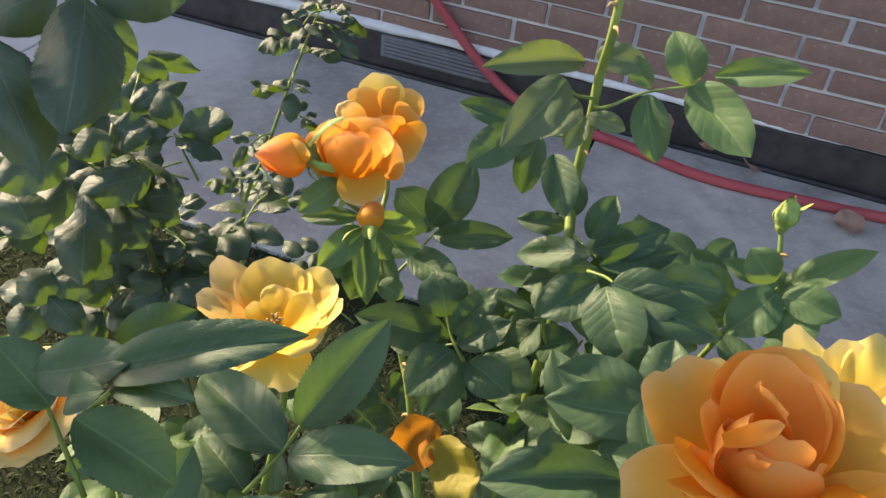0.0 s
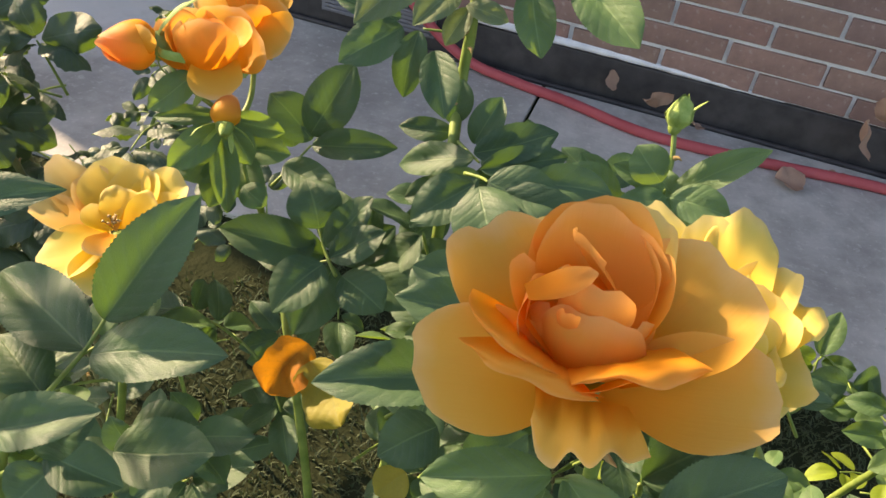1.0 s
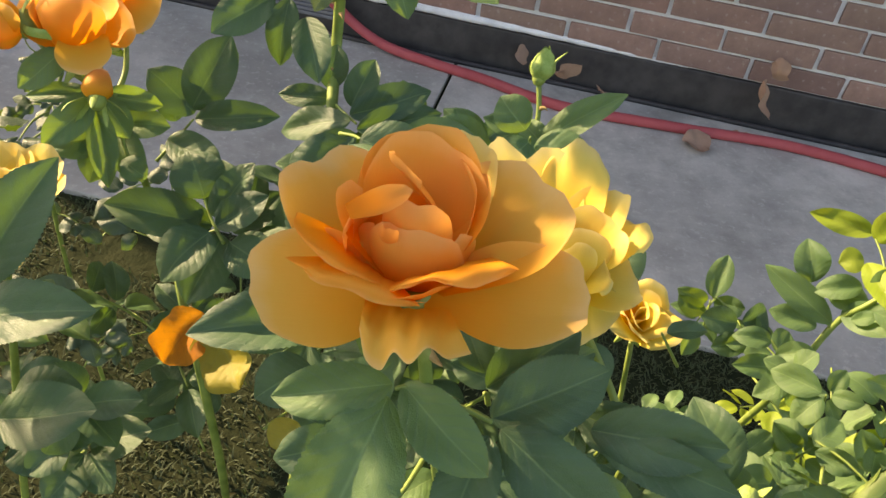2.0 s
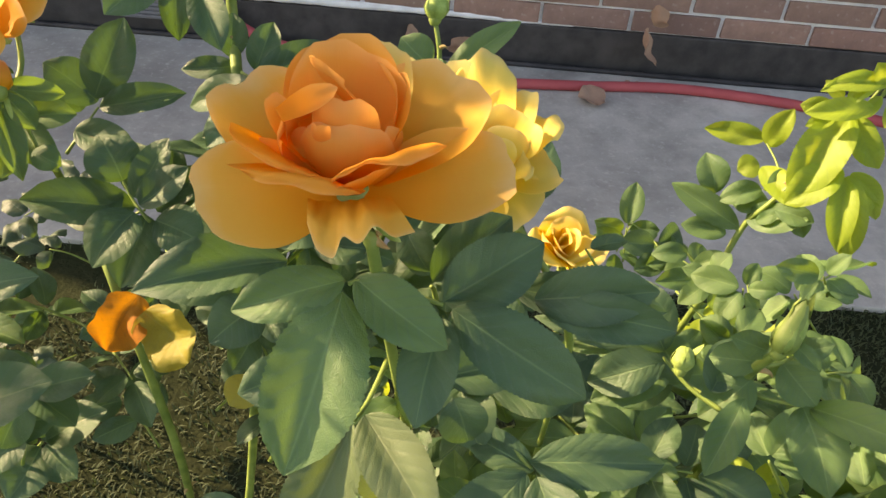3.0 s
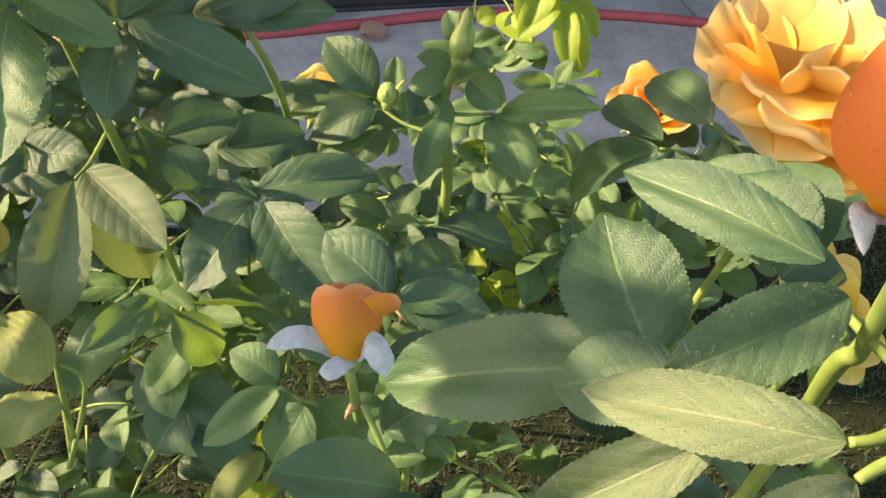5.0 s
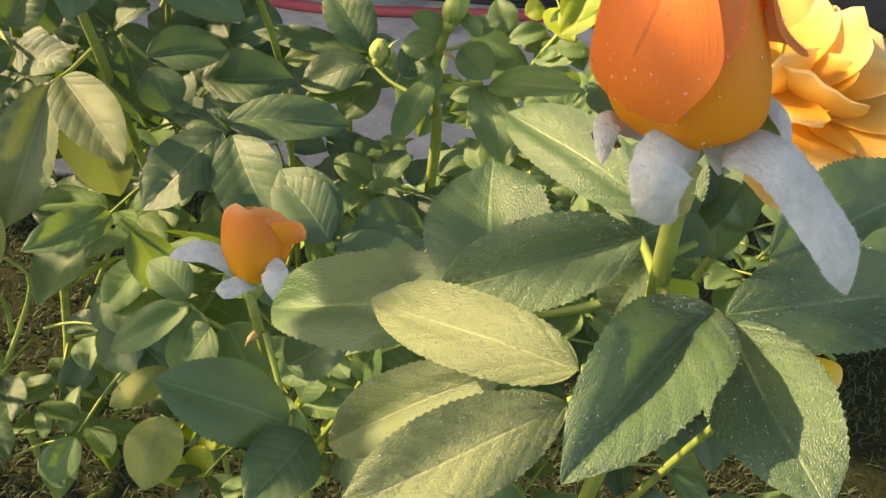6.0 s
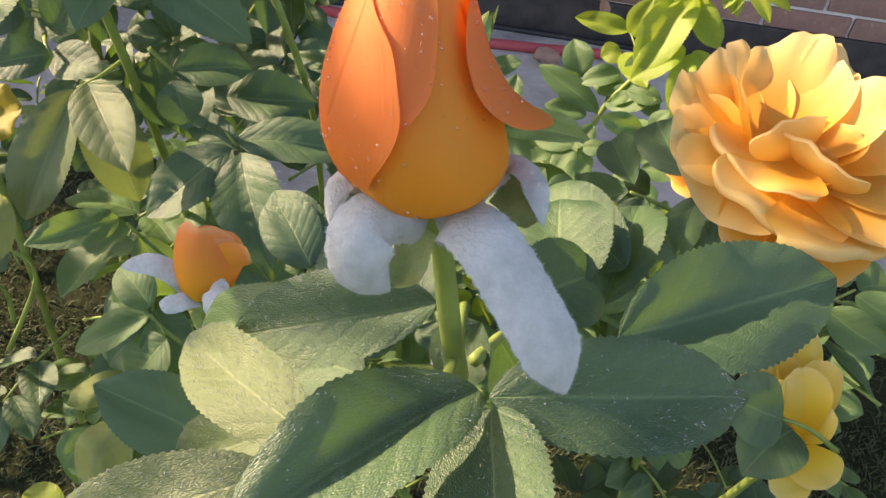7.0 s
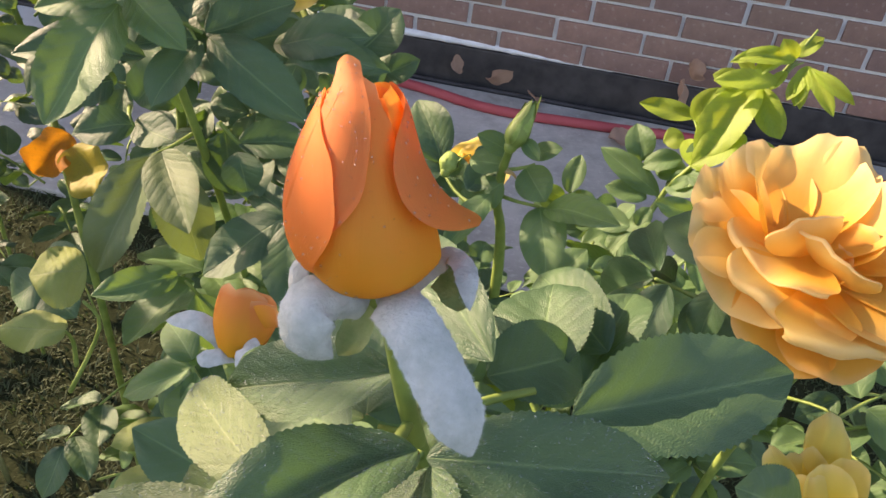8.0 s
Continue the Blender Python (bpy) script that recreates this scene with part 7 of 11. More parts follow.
# ---- far rose bush with crinkled leaves ----
bush_far = thing("rose_bush", "rose bush with dull crinkled leaves and thin stems", "rose bush", (-0.42, -1.42, -0.012), "rose bushes")
cane(bush_far, [(-0.42, -1.42, -0.01), (-0.43, -1.43, 0.35), (-0.42, -1.46, 0.58), (-0.4083, -1.5009, 0.6796), (-0.4192, -1.4754, 0.7137)], 0.004, 0.0016, M_CANE, 8, 61)
cane(bush_far, [(-0.42, -1.42, 0.1), (-0.46, -1.43, 0.40), (-0.50, -1.42, 0.66)], 0.0035, 0.0016, M_CANE, 8, 62)
spray(bush_far, [(-0.4181, -1.4777, 0.7107), (-0.4251, -1.4534, 0.7101), (-0.4571, -1.3944, 0.7122)], [
    ((-0.4618, -1.3787, 0.7166), (-0.4401, -1.3402, 0.6904), 0.0159, (0.47, -0.58, 0.66)),
    ((-0.4252, -1.4523, 0.7115), (-0.4024, -1.4094, 0.7219), 0.0202, (0.47, -0.56, 0.68)),
    ((-0.4221, -1.4634, 0.7132), (-0.4296, -1.4542, 0.7268), 0.0171, (0.50, -0.53, 0.69)),
    ((-0.4200, -1.4774, 0.7118), (-0.3915, -1.4705, 0.7092), 0.0296, (0.48, -0.52, 0.71)),
    ((-0.4119, -1.4873, 0.7130), (-0.4254, -1.5118, 0.7050), 0.0241, (0.50, -0.49, 0.71)),
    ((-0.4540, -1.4001, 0.7203), (-0.4385, -1.3865, 0.6987), 0.0224, (0.48, -0.57, 0.67)),
], M_LEAF_DULL, M_STEM)
spray(bush_far, [(-0.4064, -1.5002, 0.6797), (-0.4014, -1.5171, 0.7056), (-0.3876, -1.5497, 0.7416)], [
    ((-0.3889, -1.5502, 0.7415), (-0.4070, -1.5895, 0.7337), 0.0304, (0.53, -0.45, 0.72)),
    ((-0.3845, -1.4856, 0.6887), (-0.4076, -1.5313, 0.6911), 0.0311, (0.47, -0.48, 0.74)),
    ((-0.3986, -1.5414, 0.7077), (-0.4061, -1.5868, 0.7046), 0.0277, (0.51, -0.43, 0.74)),
    ((-0.4035, -1.5294, 0.6918), (-0.3751, -1.5752, 0.6590), 0.0353, (0.48, -0.43, 0.76)),
    ((-0.3918, -1.5863, 0.6999), (-0.4167, -1.5751, 0.7224), 0.0310, (0.52, -0.42, 0.74)),
], M_LEAF_DULL, M_STEM)
spray(bush_far, [(-0.4198, -1.4905, 0.6643), (-0.4184, -1.4854, 0.6539), (-0.4127, -1.4744, 0.6488)], [
    ((-0.4135, -1.4747, 0.6487), (-0.3845, -1.4517, 0.6492), 0.0237, (0.44, -0.50, 0.75)),
    ((-0.4117, -1.4963, 0.6545), (-0.3838, -1.5038, 0.6351), 0.0306, (0.45, -0.46, 0.76)),
    ((-0.4086, -1.5018, 0.6627), (-0.3901, -1.5345, 0.6489), 0.0280, (0.46, -0.45, 0.76)),
], M_LEAF_DULL, M_STEM)
spray(bush_far, [(-0.2368, -1.6699, 0.9254), (-0.2256, -1.6808, 0.9242), (-0.2157, -1.6897, 0.9260)], [
    ((-0.2123, -1.6930, 0.9288), (-0.1928, -1.7299, 0.9097), 0.0240, (0.54, -0.53, 0.66)),
    ((-0.2322, -1.7130, 0.9206), (-0.1992, -1.7348, 0.8984), 0.0194, (0.56, -0.47, 0.68)),
    ((-0.2152, -1.6872, 0.9287), (-0.1943, -1.6709, 0.9243), 0.0152, (0.51, -0.60, 0.62)),
    ((-0.2239, -1.6918, 0.9266), (-0.2430, -1.7049, 0.9183), 0.0165, (0.58, -0.52, 0.62)),
    ((-0.2122, -1.6894, 0.9250), (-0.2035, -1.6920, 0.9028), 0.0152, (0.52, -0.56, 0.65)),
], M_LEAF_DULL, M_STEM)
# added out of view to keep the sun off the big near leaf
spray(bush_far, [(-0.2399, -1.6439, 1.0018), (-0.2550, -1.6705, 0.9903), (-0.2639, -1.6887, 0.9850)], [((-0.2639, -1.6887, 0.9850), (-0.2889, -1.6806, 0.9356), 0.036, (-0.84, 0.27, 0.47)), ((-0.2639, -1.6887, 0.9850), (-0.2676, -1.6517, 0.9568), 0.028, (-0.84, 0.27, 0.47)), ((-0.2639, -1.6887, 0.9850), (-0.2887, -1.7164, 0.9568), 0.028, (-0.84, 0.27, 0.47))], M_LEAF_DULL)
spray(bush_far, [(-0.4070, -1.5962, 0.6142), (-0.4123, -1.5778, 0.6379), (-0.4030, -1.5720, 0.6572)], [
    ((-0.4030, -1.5720, 0.6572), (-0.4068, -1.5965, 0.6456), 0.0258, (0.49, -0.38, 0.78)),
    ((-0.4002, -1.5734, 0.6545), (-0.3771, -1.5640, 0.6411), 0.0225, (0.46, -0.40, 0.79)),
    ((-0.4021, -1.5817, 0.6454), (-0.3704, -1.5869, 0.6274), 0.0242, (0.46, -0.38, 0.80)),
    ((-0.4101, -1.5820, 0.6321), (-0.4141, -1.6066, 0.6205), 0.0263, (0.48, -0.36, 0.80)),
    ((-0.4035, -1.5538, 0.6630), (-0.3759, -1.5477, 0.6440), 0.0229, (0.46, -0.42, 0.78)),
], M_LEAF_DULL, M_STEM)
spray(bush_cluster, [(-0.0688, -1.5225, 0.7502), (-0.0591, -1.5288, 0.7550), (-0.0538, -1.5368, 0.7595)], [
    ((-0.0571, -1.5397, 0.7573), (-0.0347, -1.5725, 0.7420), 0.0316, (0.01, -0.59, 0.80)),
    ((-0.0538, -1.5368, 0.7595), (-0.0157, -1.5386, 0.7591), 0.0272, (-0.01, -0.62, 0.78)),
    ((-0.0610, -1.5316, 0.7524), (-0.0846, -1.5529, 0.7361), 0.0237, (0.06, -0.60, 0.80)),
    ((-0.0481, -1.5385, 0.7554), (0.0058, -1.5406, 0.7487), 0.0243, (-0.04, -0.61, 0.79)),
    ((-0.0363, -1.5300, 0.7611), (0.0029, -1.5185, 0.7600), 0.0203, (-0.04, -0.63, 0.77)),
])
spray(bush_main, [(-0.0085, -1.6178, 0.7424), (-0.0148, -1.6136, 0.7497), (-0.0210, -1.6096, 0.7567)], [
    ((-0.0211, -1.6093, 0.7571), (-0.0648, -1.6074, 0.7598), 0.0272, (0.00, -0.55, 0.84)),
    ((-0.0174, -1.6112, 0.7535), (-0.0645, -1.6274, 0.7599), 0.0246, (-0.00, -0.53, 0.85)),
    ((-0.0181, -1.6098, 0.7554), (-0.0188, -1.5807, 0.7742), 0.0226, (-0.05, -0.57, 0.82)),
    ((-0.0129, -1.6145, 0.7479), (-0.0362, -1.6354, 0.7479), 0.0232, (-0.03, -0.51, 0.86)),
    ((-0.0243, -1.6453, 0.7477), (-0.0778, -1.6730, 0.7508), 0.0242, (0.02, -0.47, 0.89)),
])
spray(bush_cluster, [(-0.1217, -1.5538, 0.6851), (-0.1334, -1.5420, 0.6875), (-0.1403, -1.5358, 0.6974)], [
    ((-0.1403, -1.5358, 0.6974), (-0.1542, -1.5233, 0.7174), 0.0298, (0.18, -0.56, 0.81)),
    ((-0.1344, -1.5402, 0.6900), (-0.1159, -1.5231, 0.7193), 0.0196, (0.14, -0.56, 0.81)),
    ((-0.1275, -1.5495, 0.6924), (-0.1015, -1.5383, 0.7119), 0.0192, (0.12, -0.55, 0.83)),
    ((-0.1296, -1.5525, 0.6896), (-0.1439, -1.5828, 0.6751), 0.0272, (0.16, -0.50, 0.85)),
    ((-0.1187, -1.5526, 0.6854), (-0.0910, -1.5620, 0.6798), 0.0272, (0.11, -0.52, 0.85)),
    ((-0.1436, -1.5339, 0.6850), (-0.1729, -1.5499, 0.6770), 0.0304, (0.19, -0.52, 0.83)),
])
spray(bush_cluster, [(0.0321, -1.5071, 0.7466), (0.0268, -1.5031, 0.7533), (0.0257, -1.5036, 0.7611)], [
    ((0.0257, -1.5095, 0.7620), (0.0061, -1.5309, 0.7441), 0.0246, (-0.10, -0.63, 0.77)),
    ((0.0288, -1.5093, 0.7612), (0.0576, -1.5127, 0.7624), 0.0200, (-0.15, -0.64, 0.76)),
    ((0.0227, -1.5068, 0.7664), (0.0069, -1.5012, 0.7789), 0.0203, (-0.10, -0.66, 0.74)),
    ((0.0084, -1.5124, 0.7492), (-0.0270, -1.5142, 0.7603), 0.0237, (-0.06, -0.64, 0.77)),
    ((0.0341, -1.5102, 0.7582), (0.0441, -1.5294, 0.7476), 0.0229, (-0.14, -0.62, 0.77)),
], M_LEAF_LIGHT, M_STEM)
spray(bush_cluster, [(-0.2004, -1.5252, 0.7006), (-0.1961, -1.5270, 0.7127), (-0.1933, -1.5297, 0.7244)], [
    ((-0.1896, -1.5378, 0.7295), (-0.1889, -1.5640, 0.7141), 0.0199, (0.25, -0.54, 0.80)),
    ((-0.1907, -1.5393, 0.7281), (-0.2121, -1.5603, 0.7272), 0.0231, (0.27, -0.55, 0.79)),
    ((-0.1933, -1.5297, 0.7244), (-0.1681, -1.5479, 0.7094), 0.0196, (0.23, -0.55, 0.80)),
    ((-0.1927, -1.5273, 0.7271), (-0.1657, -1.5189, 0.7269), 0.0182, (0.23, -0.58, 0.78)),
], M_LEAF_LIGHT, M_STEM)
spray(bush_main, [(0.0375, -1.6915, 0.7782), (0.0365, -1.6930, 0.7839), (0.0357, -1.6960, 0.7880)], [
    ((0.0359, -1.6949, 0.7893), (0.0605, -1.6746, 0.8030), 0.0193, (0.07, -0.75, 0.66)),
    ((0.0377, -1.6901, 0.7799), (0.0687, -1.6644, 0.7859), 0.0176, (0.05, -0.74, 0.67)),
    ((0.0683, -1.7045, 0.7942), (0.1044, -1.7089, 0.8059), 0.0185, (-0.03, -0.74, 0.67)),
    ((0.0701, -1.7059, 0.7931), (0.1103, -1.7173, 0.7979), 0.0153, (-0.04, -0.73, 0.68)),
    ((0.0251, -1.6748, 0.7939), (0.0342, -1.6851, 0.7846), 0.0128, (0.11, -0.74, 0.66)),
])
spray(bush_main, [(-0.0179, -1.6756, 0.7365), (-0.0111, -1.6883, 0.7392), (-0.0071, -1.6921, 0.7359)], [
    ((-0.0070, -1.6914, 0.7367), (-0.0317, -1.7028, 0.7329), 0.0188, (0.21, -0.63, 0.74)),
    ((-0.0104, -1.6859, 0.7345), (0.0150, -1.6972, 0.7357), 0.0183, (0.17, -0.65, 0.75)),
    ((-0.0153, -1.6745, 0.7383), (0.0009, -1.6709, 0.7617), 0.0208, (0.18, -0.68, 0.71)),
    ((-0.0307, -1.6668, 0.7431), (-0.0470, -1.6828, 0.7364), 0.0208, (0.25, -0.65, 0.72)),
])
spray(bush_main, [(-0.0261, -1.6704, 0.7860), (-0.0173, -1.6693, 0.7894), (-0.0105, -1.6678, 0.7928)], [
    ((-0.0106, -1.6681, 0.7925), (-0.0322, -1.6678, 0.7874), 0.0150, (0.23, -0.73, 0.65)),
    ((-0.0084, -1.6682, 0.7929), (0.0174, -1.6609, 0.7924), 0.0174, (0.17, -0.75, 0.64)),
    ((-0.0173, -1.6693, 0.7894), (-0.0271, -1.6462, 0.7977), 0.0152, (0.23, -0.74, 0.63)),
])
spray(bush_main, [(-0.0377, -1.7313, 0.6385), (-0.0483, -1.7193, 0.6493), (-0.0543, -1.7098, 0.6585)], [
    ((-0.0546, -1.7115, 0.6566), (-0.0338, -1.7072, 0.6665), 0.0198, (0.23, -0.52, 0.82)),
    ((-0.0527, -1.7151, 0.6529), (-0.0688, -1.7219, 0.6413), 0.0223, (0.26, -0.49, 0.83)),
    ((-0.0483, -1.7193, 0.6493), (-0.0296, -1.7280, 0.6443), 0.0211, (0.22, -0.49, 0.84)),
    ((-0.0420, -1.7272, 0.6421), (-0.0558, -1.7344, 0.6305), 0.0198, (0.24, -0.47, 0.85)),
])
spray(bush_main, [(0.0340, -1.7435, 0.6123), (0.0356, -1.7333, 0.6241), (0.0347, -1.7226, 0.6359)], [
    ((0.0347, -1.7226, 0.6359), (0.0122, -1.7304, 0.6215), 0.0223, (0.10, -0.48, 0.87)),
    ((0.0354, -1.7262, 0.6320), (0.0553, -1.7424, 0.6188), 0.0209, (0.06, -0.47, 0.88)),
    ((0.0356, -1.7333, 0.6241), (0.0180, -1.7438, 0.6079), 0.0236, (0.09, -0.46, 0.89)),
    ((0.0361, -1.7386, 0.6182), (0.0586, -1.7553, 0.6052), 0.0223, (0.05, -0.44, 0.90)),
])
# lighter sprays from here on stand in for sunlit growth in the bushes
spray(bush_main, [(0.0343, -1.6778, 0.5571), (0.0399, -1.6775, 0.5764), (0.0434, -1.6775, 0.5890)], [
    ((0.0412, -1.6780, 0.5882), (0.0195, -1.6750, 0.5725), 0.0146, (-0.10, -0.15, 0.98)),
    ((0.0423, -1.6760, 0.5906), (0.0303, -1.6623, 0.6004), 0.0150, (-0.49, -0.56, 0.67)),
    ((0.0451, -1.6764, 0.5904), (0.0606, -1.6662, 0.5947), 0.0123, (0.49, -0.04, 0.87)),
    ((0.0454, -1.6784, 0.5881), (0.0750, -1.6910, 0.5805), 0.0221, (0.15, 0.01, 0.99)),
    ((0.0424, -1.6789, 0.5873), (0.0303, -1.6848, 0.5608), 0.0168, (-0.39, -0.12, 0.92)),
], M_LEAF_LIGHT, M_STEM)
spray(bush_main, [(0.0862, -1.6678, 0.5569), (0.0742, -1.6669, 0.5755), (0.0665, -1.6664, 0.5877)], [
    ((0.0690, -1.6665, 0.5878), (0.0994, -1.6654, 0.5866), 0.0198, (0.39, 0.10, 0.92)),
    ((0.0675, -1.6679, 0.5860), (0.0762, -1.6717, 0.5689), 0.0129, (-0.11, -0.57, 0.81)),
    ((0.0645, -1.6673, 0.5865), (0.0399, -1.6756, 0.5756), 0.0198, (-0.00, 0.03, 1.00)),
    ((0.0643, -1.6656, 0.5884), (0.0420, -1.6657, 0.6031), 0.0176, (0.21, 0.24, 0.95)),
    ((0.0670, -1.6649, 0.5895), (0.0726, -1.6457, 0.5916), 0.0145, (0.23, -0.22, 0.95)),
], M_LEAF_LIGHT, M_STEM)
spray(bush_main, [(0.0612, -1.6506, 0.5679), (0.0588, -1.6505, 0.5862), (0.0573, -1.6507, 0.5982)], [
    ((0.0568, -1.6523, 0.5963), (0.0514, -1.6614, 0.5694), 0.0208, (0.47, 0.18, 0.86)),
    ((0.0549, -1.6512, 0.5974), (0.0254, -1.6479, 0.5792), 0.0214, (-0.02, -0.45, 0.90)),
    ((0.0568, -1.6491, 0.6001), (0.0520, -1.6355, 0.6174), 0.0171, (-0.46, -0.23, 0.86)),
    ((0.0590, -1.6496, 0.5997), (0.0823, -1.6360, 0.6106), 0.0193, (0.03, -0.73, 0.68)),
    ((0.0593, -1.6517, 0.5972), (0.0895, -1.6708, 0.5947), 0.0217, (0.32, -0.54, 0.78)),
], M_LEAF_LIGHT, M_STEM)
spray(bush_main, [(0.0781, -1.6996, 0.5948), (0.0816, -1.6979, 0.6156), (0.0838, -1.6970, 0.6291)], [
    ((0.0852, -1.6982, 0.6278), (0.0969, -1.7108, 0.6259), 0.0125, (-0.34, -0.05, 0.94)),
    ((0.0823, -1.6980, 0.6278), (0.0667, -1.7062, 0.6199), 0.0157, (-0.14, -0.69, 0.72)),
    ((0.0824, -1.6959, 0.6303), (0.0669, -1.6842, 0.6368), 0.0161, (0.29, -0.78, 0.55)),
    ((0.0841, -1.6956, 0.6308), (0.0882, -1.6789, 0.6408), 0.0182, (0.19, -0.33, 0.93)),
], M_LEAF_LIGHT, M_STEM)
spray(bush_main, [(0.1510, -1.6922, 0.5807), (0.1538, -1.6910, 0.6008), (0.1555, -1.6905, 0.6138)], [
    ((0.1534, -1.6912, 0.6129), (0.1295, -1.6927, 0.5981), 0.0185, (-0.53, -0.59, 0.61)),
    ((0.1533, -1.6899, 0.6144), (0.1320, -1.6877, 0.6216), 0.0123, (-0.58, -0.25, 0.77)),
    ((0.1564, -1.6892, 0.6155), (0.1672, -1.6787, 0.6384), 0.0201, (0.27, -0.29, 0.92)),
    ((0.1577, -1.6911, 0.6133), (0.1845, -1.7034, 0.6183), 0.0193, (-0.38, -0.57, 0.73)),
    ((0.1553, -1.6920, 0.6120), (0.1570, -1.6989, 0.5851), 0.0179, (-0.36, -0.38, 0.85)),
], M_LEAF_LIGHT, M_STEM)
spray(bush_main, [(0.0952, -1.6829, 0.6157), (0.1005, -1.6813, 0.6365), (0.1038, -1.6806, 0.6500)], [
    ((0.1050, -1.6794, 0.6515), (0.1170, -1.6673, 0.6581), 0.0145, (0.35, 0.19, 0.92)),
    ((0.1059, -1.6811, 0.6495), (0.1357, -1.6783, 0.6344), 0.0181, (-0.53, -0.08, 0.84)),
    ((0.1046, -1.6820, 0.6484), (0.1166, -1.6912, 0.6267), 0.0201, (0.04, 0.10, 0.99)),
    ((0.1019, -1.6812, 0.6490), (0.0814, -1.6842, 0.6382), 0.0140, (0.56, 0.15, 0.82)),
    ((0.1024, -1.6794, 0.6512), (0.0905, -1.6791, 0.6661), 0.0120, (0.30, -0.00, 0.95)),
], M_LEAF_LIGHT, M_STEM)
spray(bush_main, [(0.0690, -1.6661, 0.5714), (0.0709, -1.6654, 0.5909), (0.0721, -1.6652, 0.6036)], [
    ((0.0719, -1.6668, 0.6017), (0.0696, -1.6775, 0.5861), 0.0161, (-0.57, 0.18, 0.80)),
    ((0.0703, -1.6662, 0.6023), (0.0511, -1.6804, 0.6019), 0.0152, (-0.11, 0.06, 0.99)),
    ((0.0702, -1.6642, 0.6046), (0.0438, -1.6579, 0.6216), 0.0204, (-0.10, -0.16, 0.98)),
], M_LEAF_LIGHT, M_STEM)
spray(bush_main, [(0.1627, -1.6501, 0.5756), (0.1525, -1.6493, 0.5942), (0.1459, -1.6489, 0.6064)], [
    ((0.1465, -1.6473, 0.6083), (0.1546, -1.6323, 0.6189), 0.0180, (-0.40, -0.55, 0.73)),
    ((0.1484, -1.6490, 0.6065), (0.1775, -1.6530, 0.6102), 0.0191, (-0.47, 0.12, 0.88)),
    ((0.1455, -1.6505, 0.6045), (0.1431, -1.6578, 0.5895), 0.0139, (0.39, -0.23, 0.89)),
    ((0.1435, -1.6493, 0.6058), (0.1189, -1.6544, 0.6039), 0.0154, (-0.33, -0.68, 0.65)),
    ((0.1449, -1.6473, 0.6082), (0.1353, -1.6306, 0.6196), 0.0176, (0.41, -0.47, 0.78)),
], M_LEAF_LIGHT, M_STEM)
spray(bush_green, [(0.2732, -1.7152, 0.5884), (0.2750, -1.7128, 0.6099), (0.2760, -1.7115, 0.6238)], [
    ((0.2763, -1.7100, 0.6255), (0.2719, -1.7076, 0.6451), 0.0123, (-0.05, 0.32, 0.95)),
    ((0.2782, -1.7113, 0.6242), (0.3054, -1.7111, 0.6304), 0.0182, (0.20, -0.21, 0.96)),
    ((0.2769, -1.7128, 0.6223), (0.2936, -1.7179, 0.6000), 0.0137, (-0.45, 0.26, 0.86)),
    ((0.2750, -1.7127, 0.6222), (0.2628, -1.7243, 0.6193), 0.0121, (-0.24, -0.40, 0.88)),
    ((0.2740, -1.7108, 0.6244), (0.2453, -1.7042, 0.6316), 0.0195, (-0.25, 0.25, 0.93)),
], M_LEAF_LIGHT, M_STEM)
spray(bush_green, [(0.2605, -1.6373, 0.5548), (0.2565, -1.6328, 0.5781), (0.2538, -1.6302, 0.5933)], [
    ((0.2517, -1.6311, 0.5920), (0.2335, -1.6315, 0.5714), 0.0183, (-0.24, 0.10, 0.97)),
    ((0.2521, -1.6287, 0.5948), (0.2310, -1.6126, 0.6076), 0.0224, (0.32, -0.07, 0.95)),
    ((0.2544, -1.6285, 0.5953), (0.2568, -1.6212, 0.6159), 0.0156, (0.20, -0.45, 0.87)),
    ((0.2564, -1.6303, 0.5934), (0.2956, -1.6312, 0.5939), 0.0230, (-0.22, -0.13, 0.97)),
    ((0.2545, -1.6319, 0.5914), (0.2660, -1.6356, 0.5691), 0.0146, (-0.05, -0.59, 0.81)),
], M_LEAF_LIGHT, M_STEM)
spray(bush_green, [(0.2653, -1.6963, 0.5890), (0.2540, -1.6988, 0.6036), (0.2466, -1.7007, 0.6132)], [
    ((0.2453, -1.6993, 0.6146), (0.2326, -1.6817, 0.6224), 0.0173, (-0.46, -0.40, 0.79)),
    ((0.2485, -1.6998, 0.6143), (0.2682, -1.6905, 0.6149), 0.0111, (-0.66, -0.38, 0.64)),
    ((0.2489, -1.7009, 0.6130), (0.2594, -1.7087, 0.6218), 0.0114, (0.31, -0.50, 0.81)),
    ((0.2457, -1.7020, 0.6115), (0.2292, -1.7206, 0.6068), 0.0174, (-0.15, 0.11, 0.98)),
], M_LEAF_LIGHT, M_STEM)
spray(bush_green, [(0.3459, -1.6104, 0.5812), (0.3355, -1.6078, 0.6019), (0.3287, -1.6063, 0.6153)], [
    ((0.3289, -1.6081, 0.6132), (0.3350, -1.6181, 0.5910), 0.0176, (0.18, -0.00, 0.98)),
    ((0.3260, -1.6061, 0.6153), (0.3024, -1.6007, 0.6117), 0.0178, (-0.39, -0.64, 0.66)),
    ((0.3284, -1.6045, 0.6173), (0.3252, -1.5948, 0.6312), 0.0137, (-0.19, -0.54, 0.82)),
    ((0.3307, -1.6052, 0.6168), (0.3457, -1.6041, 0.6371), 0.0190, (-0.23, -0.78, 0.58)),
], M_LEAF_LIGHT, M_STEM)
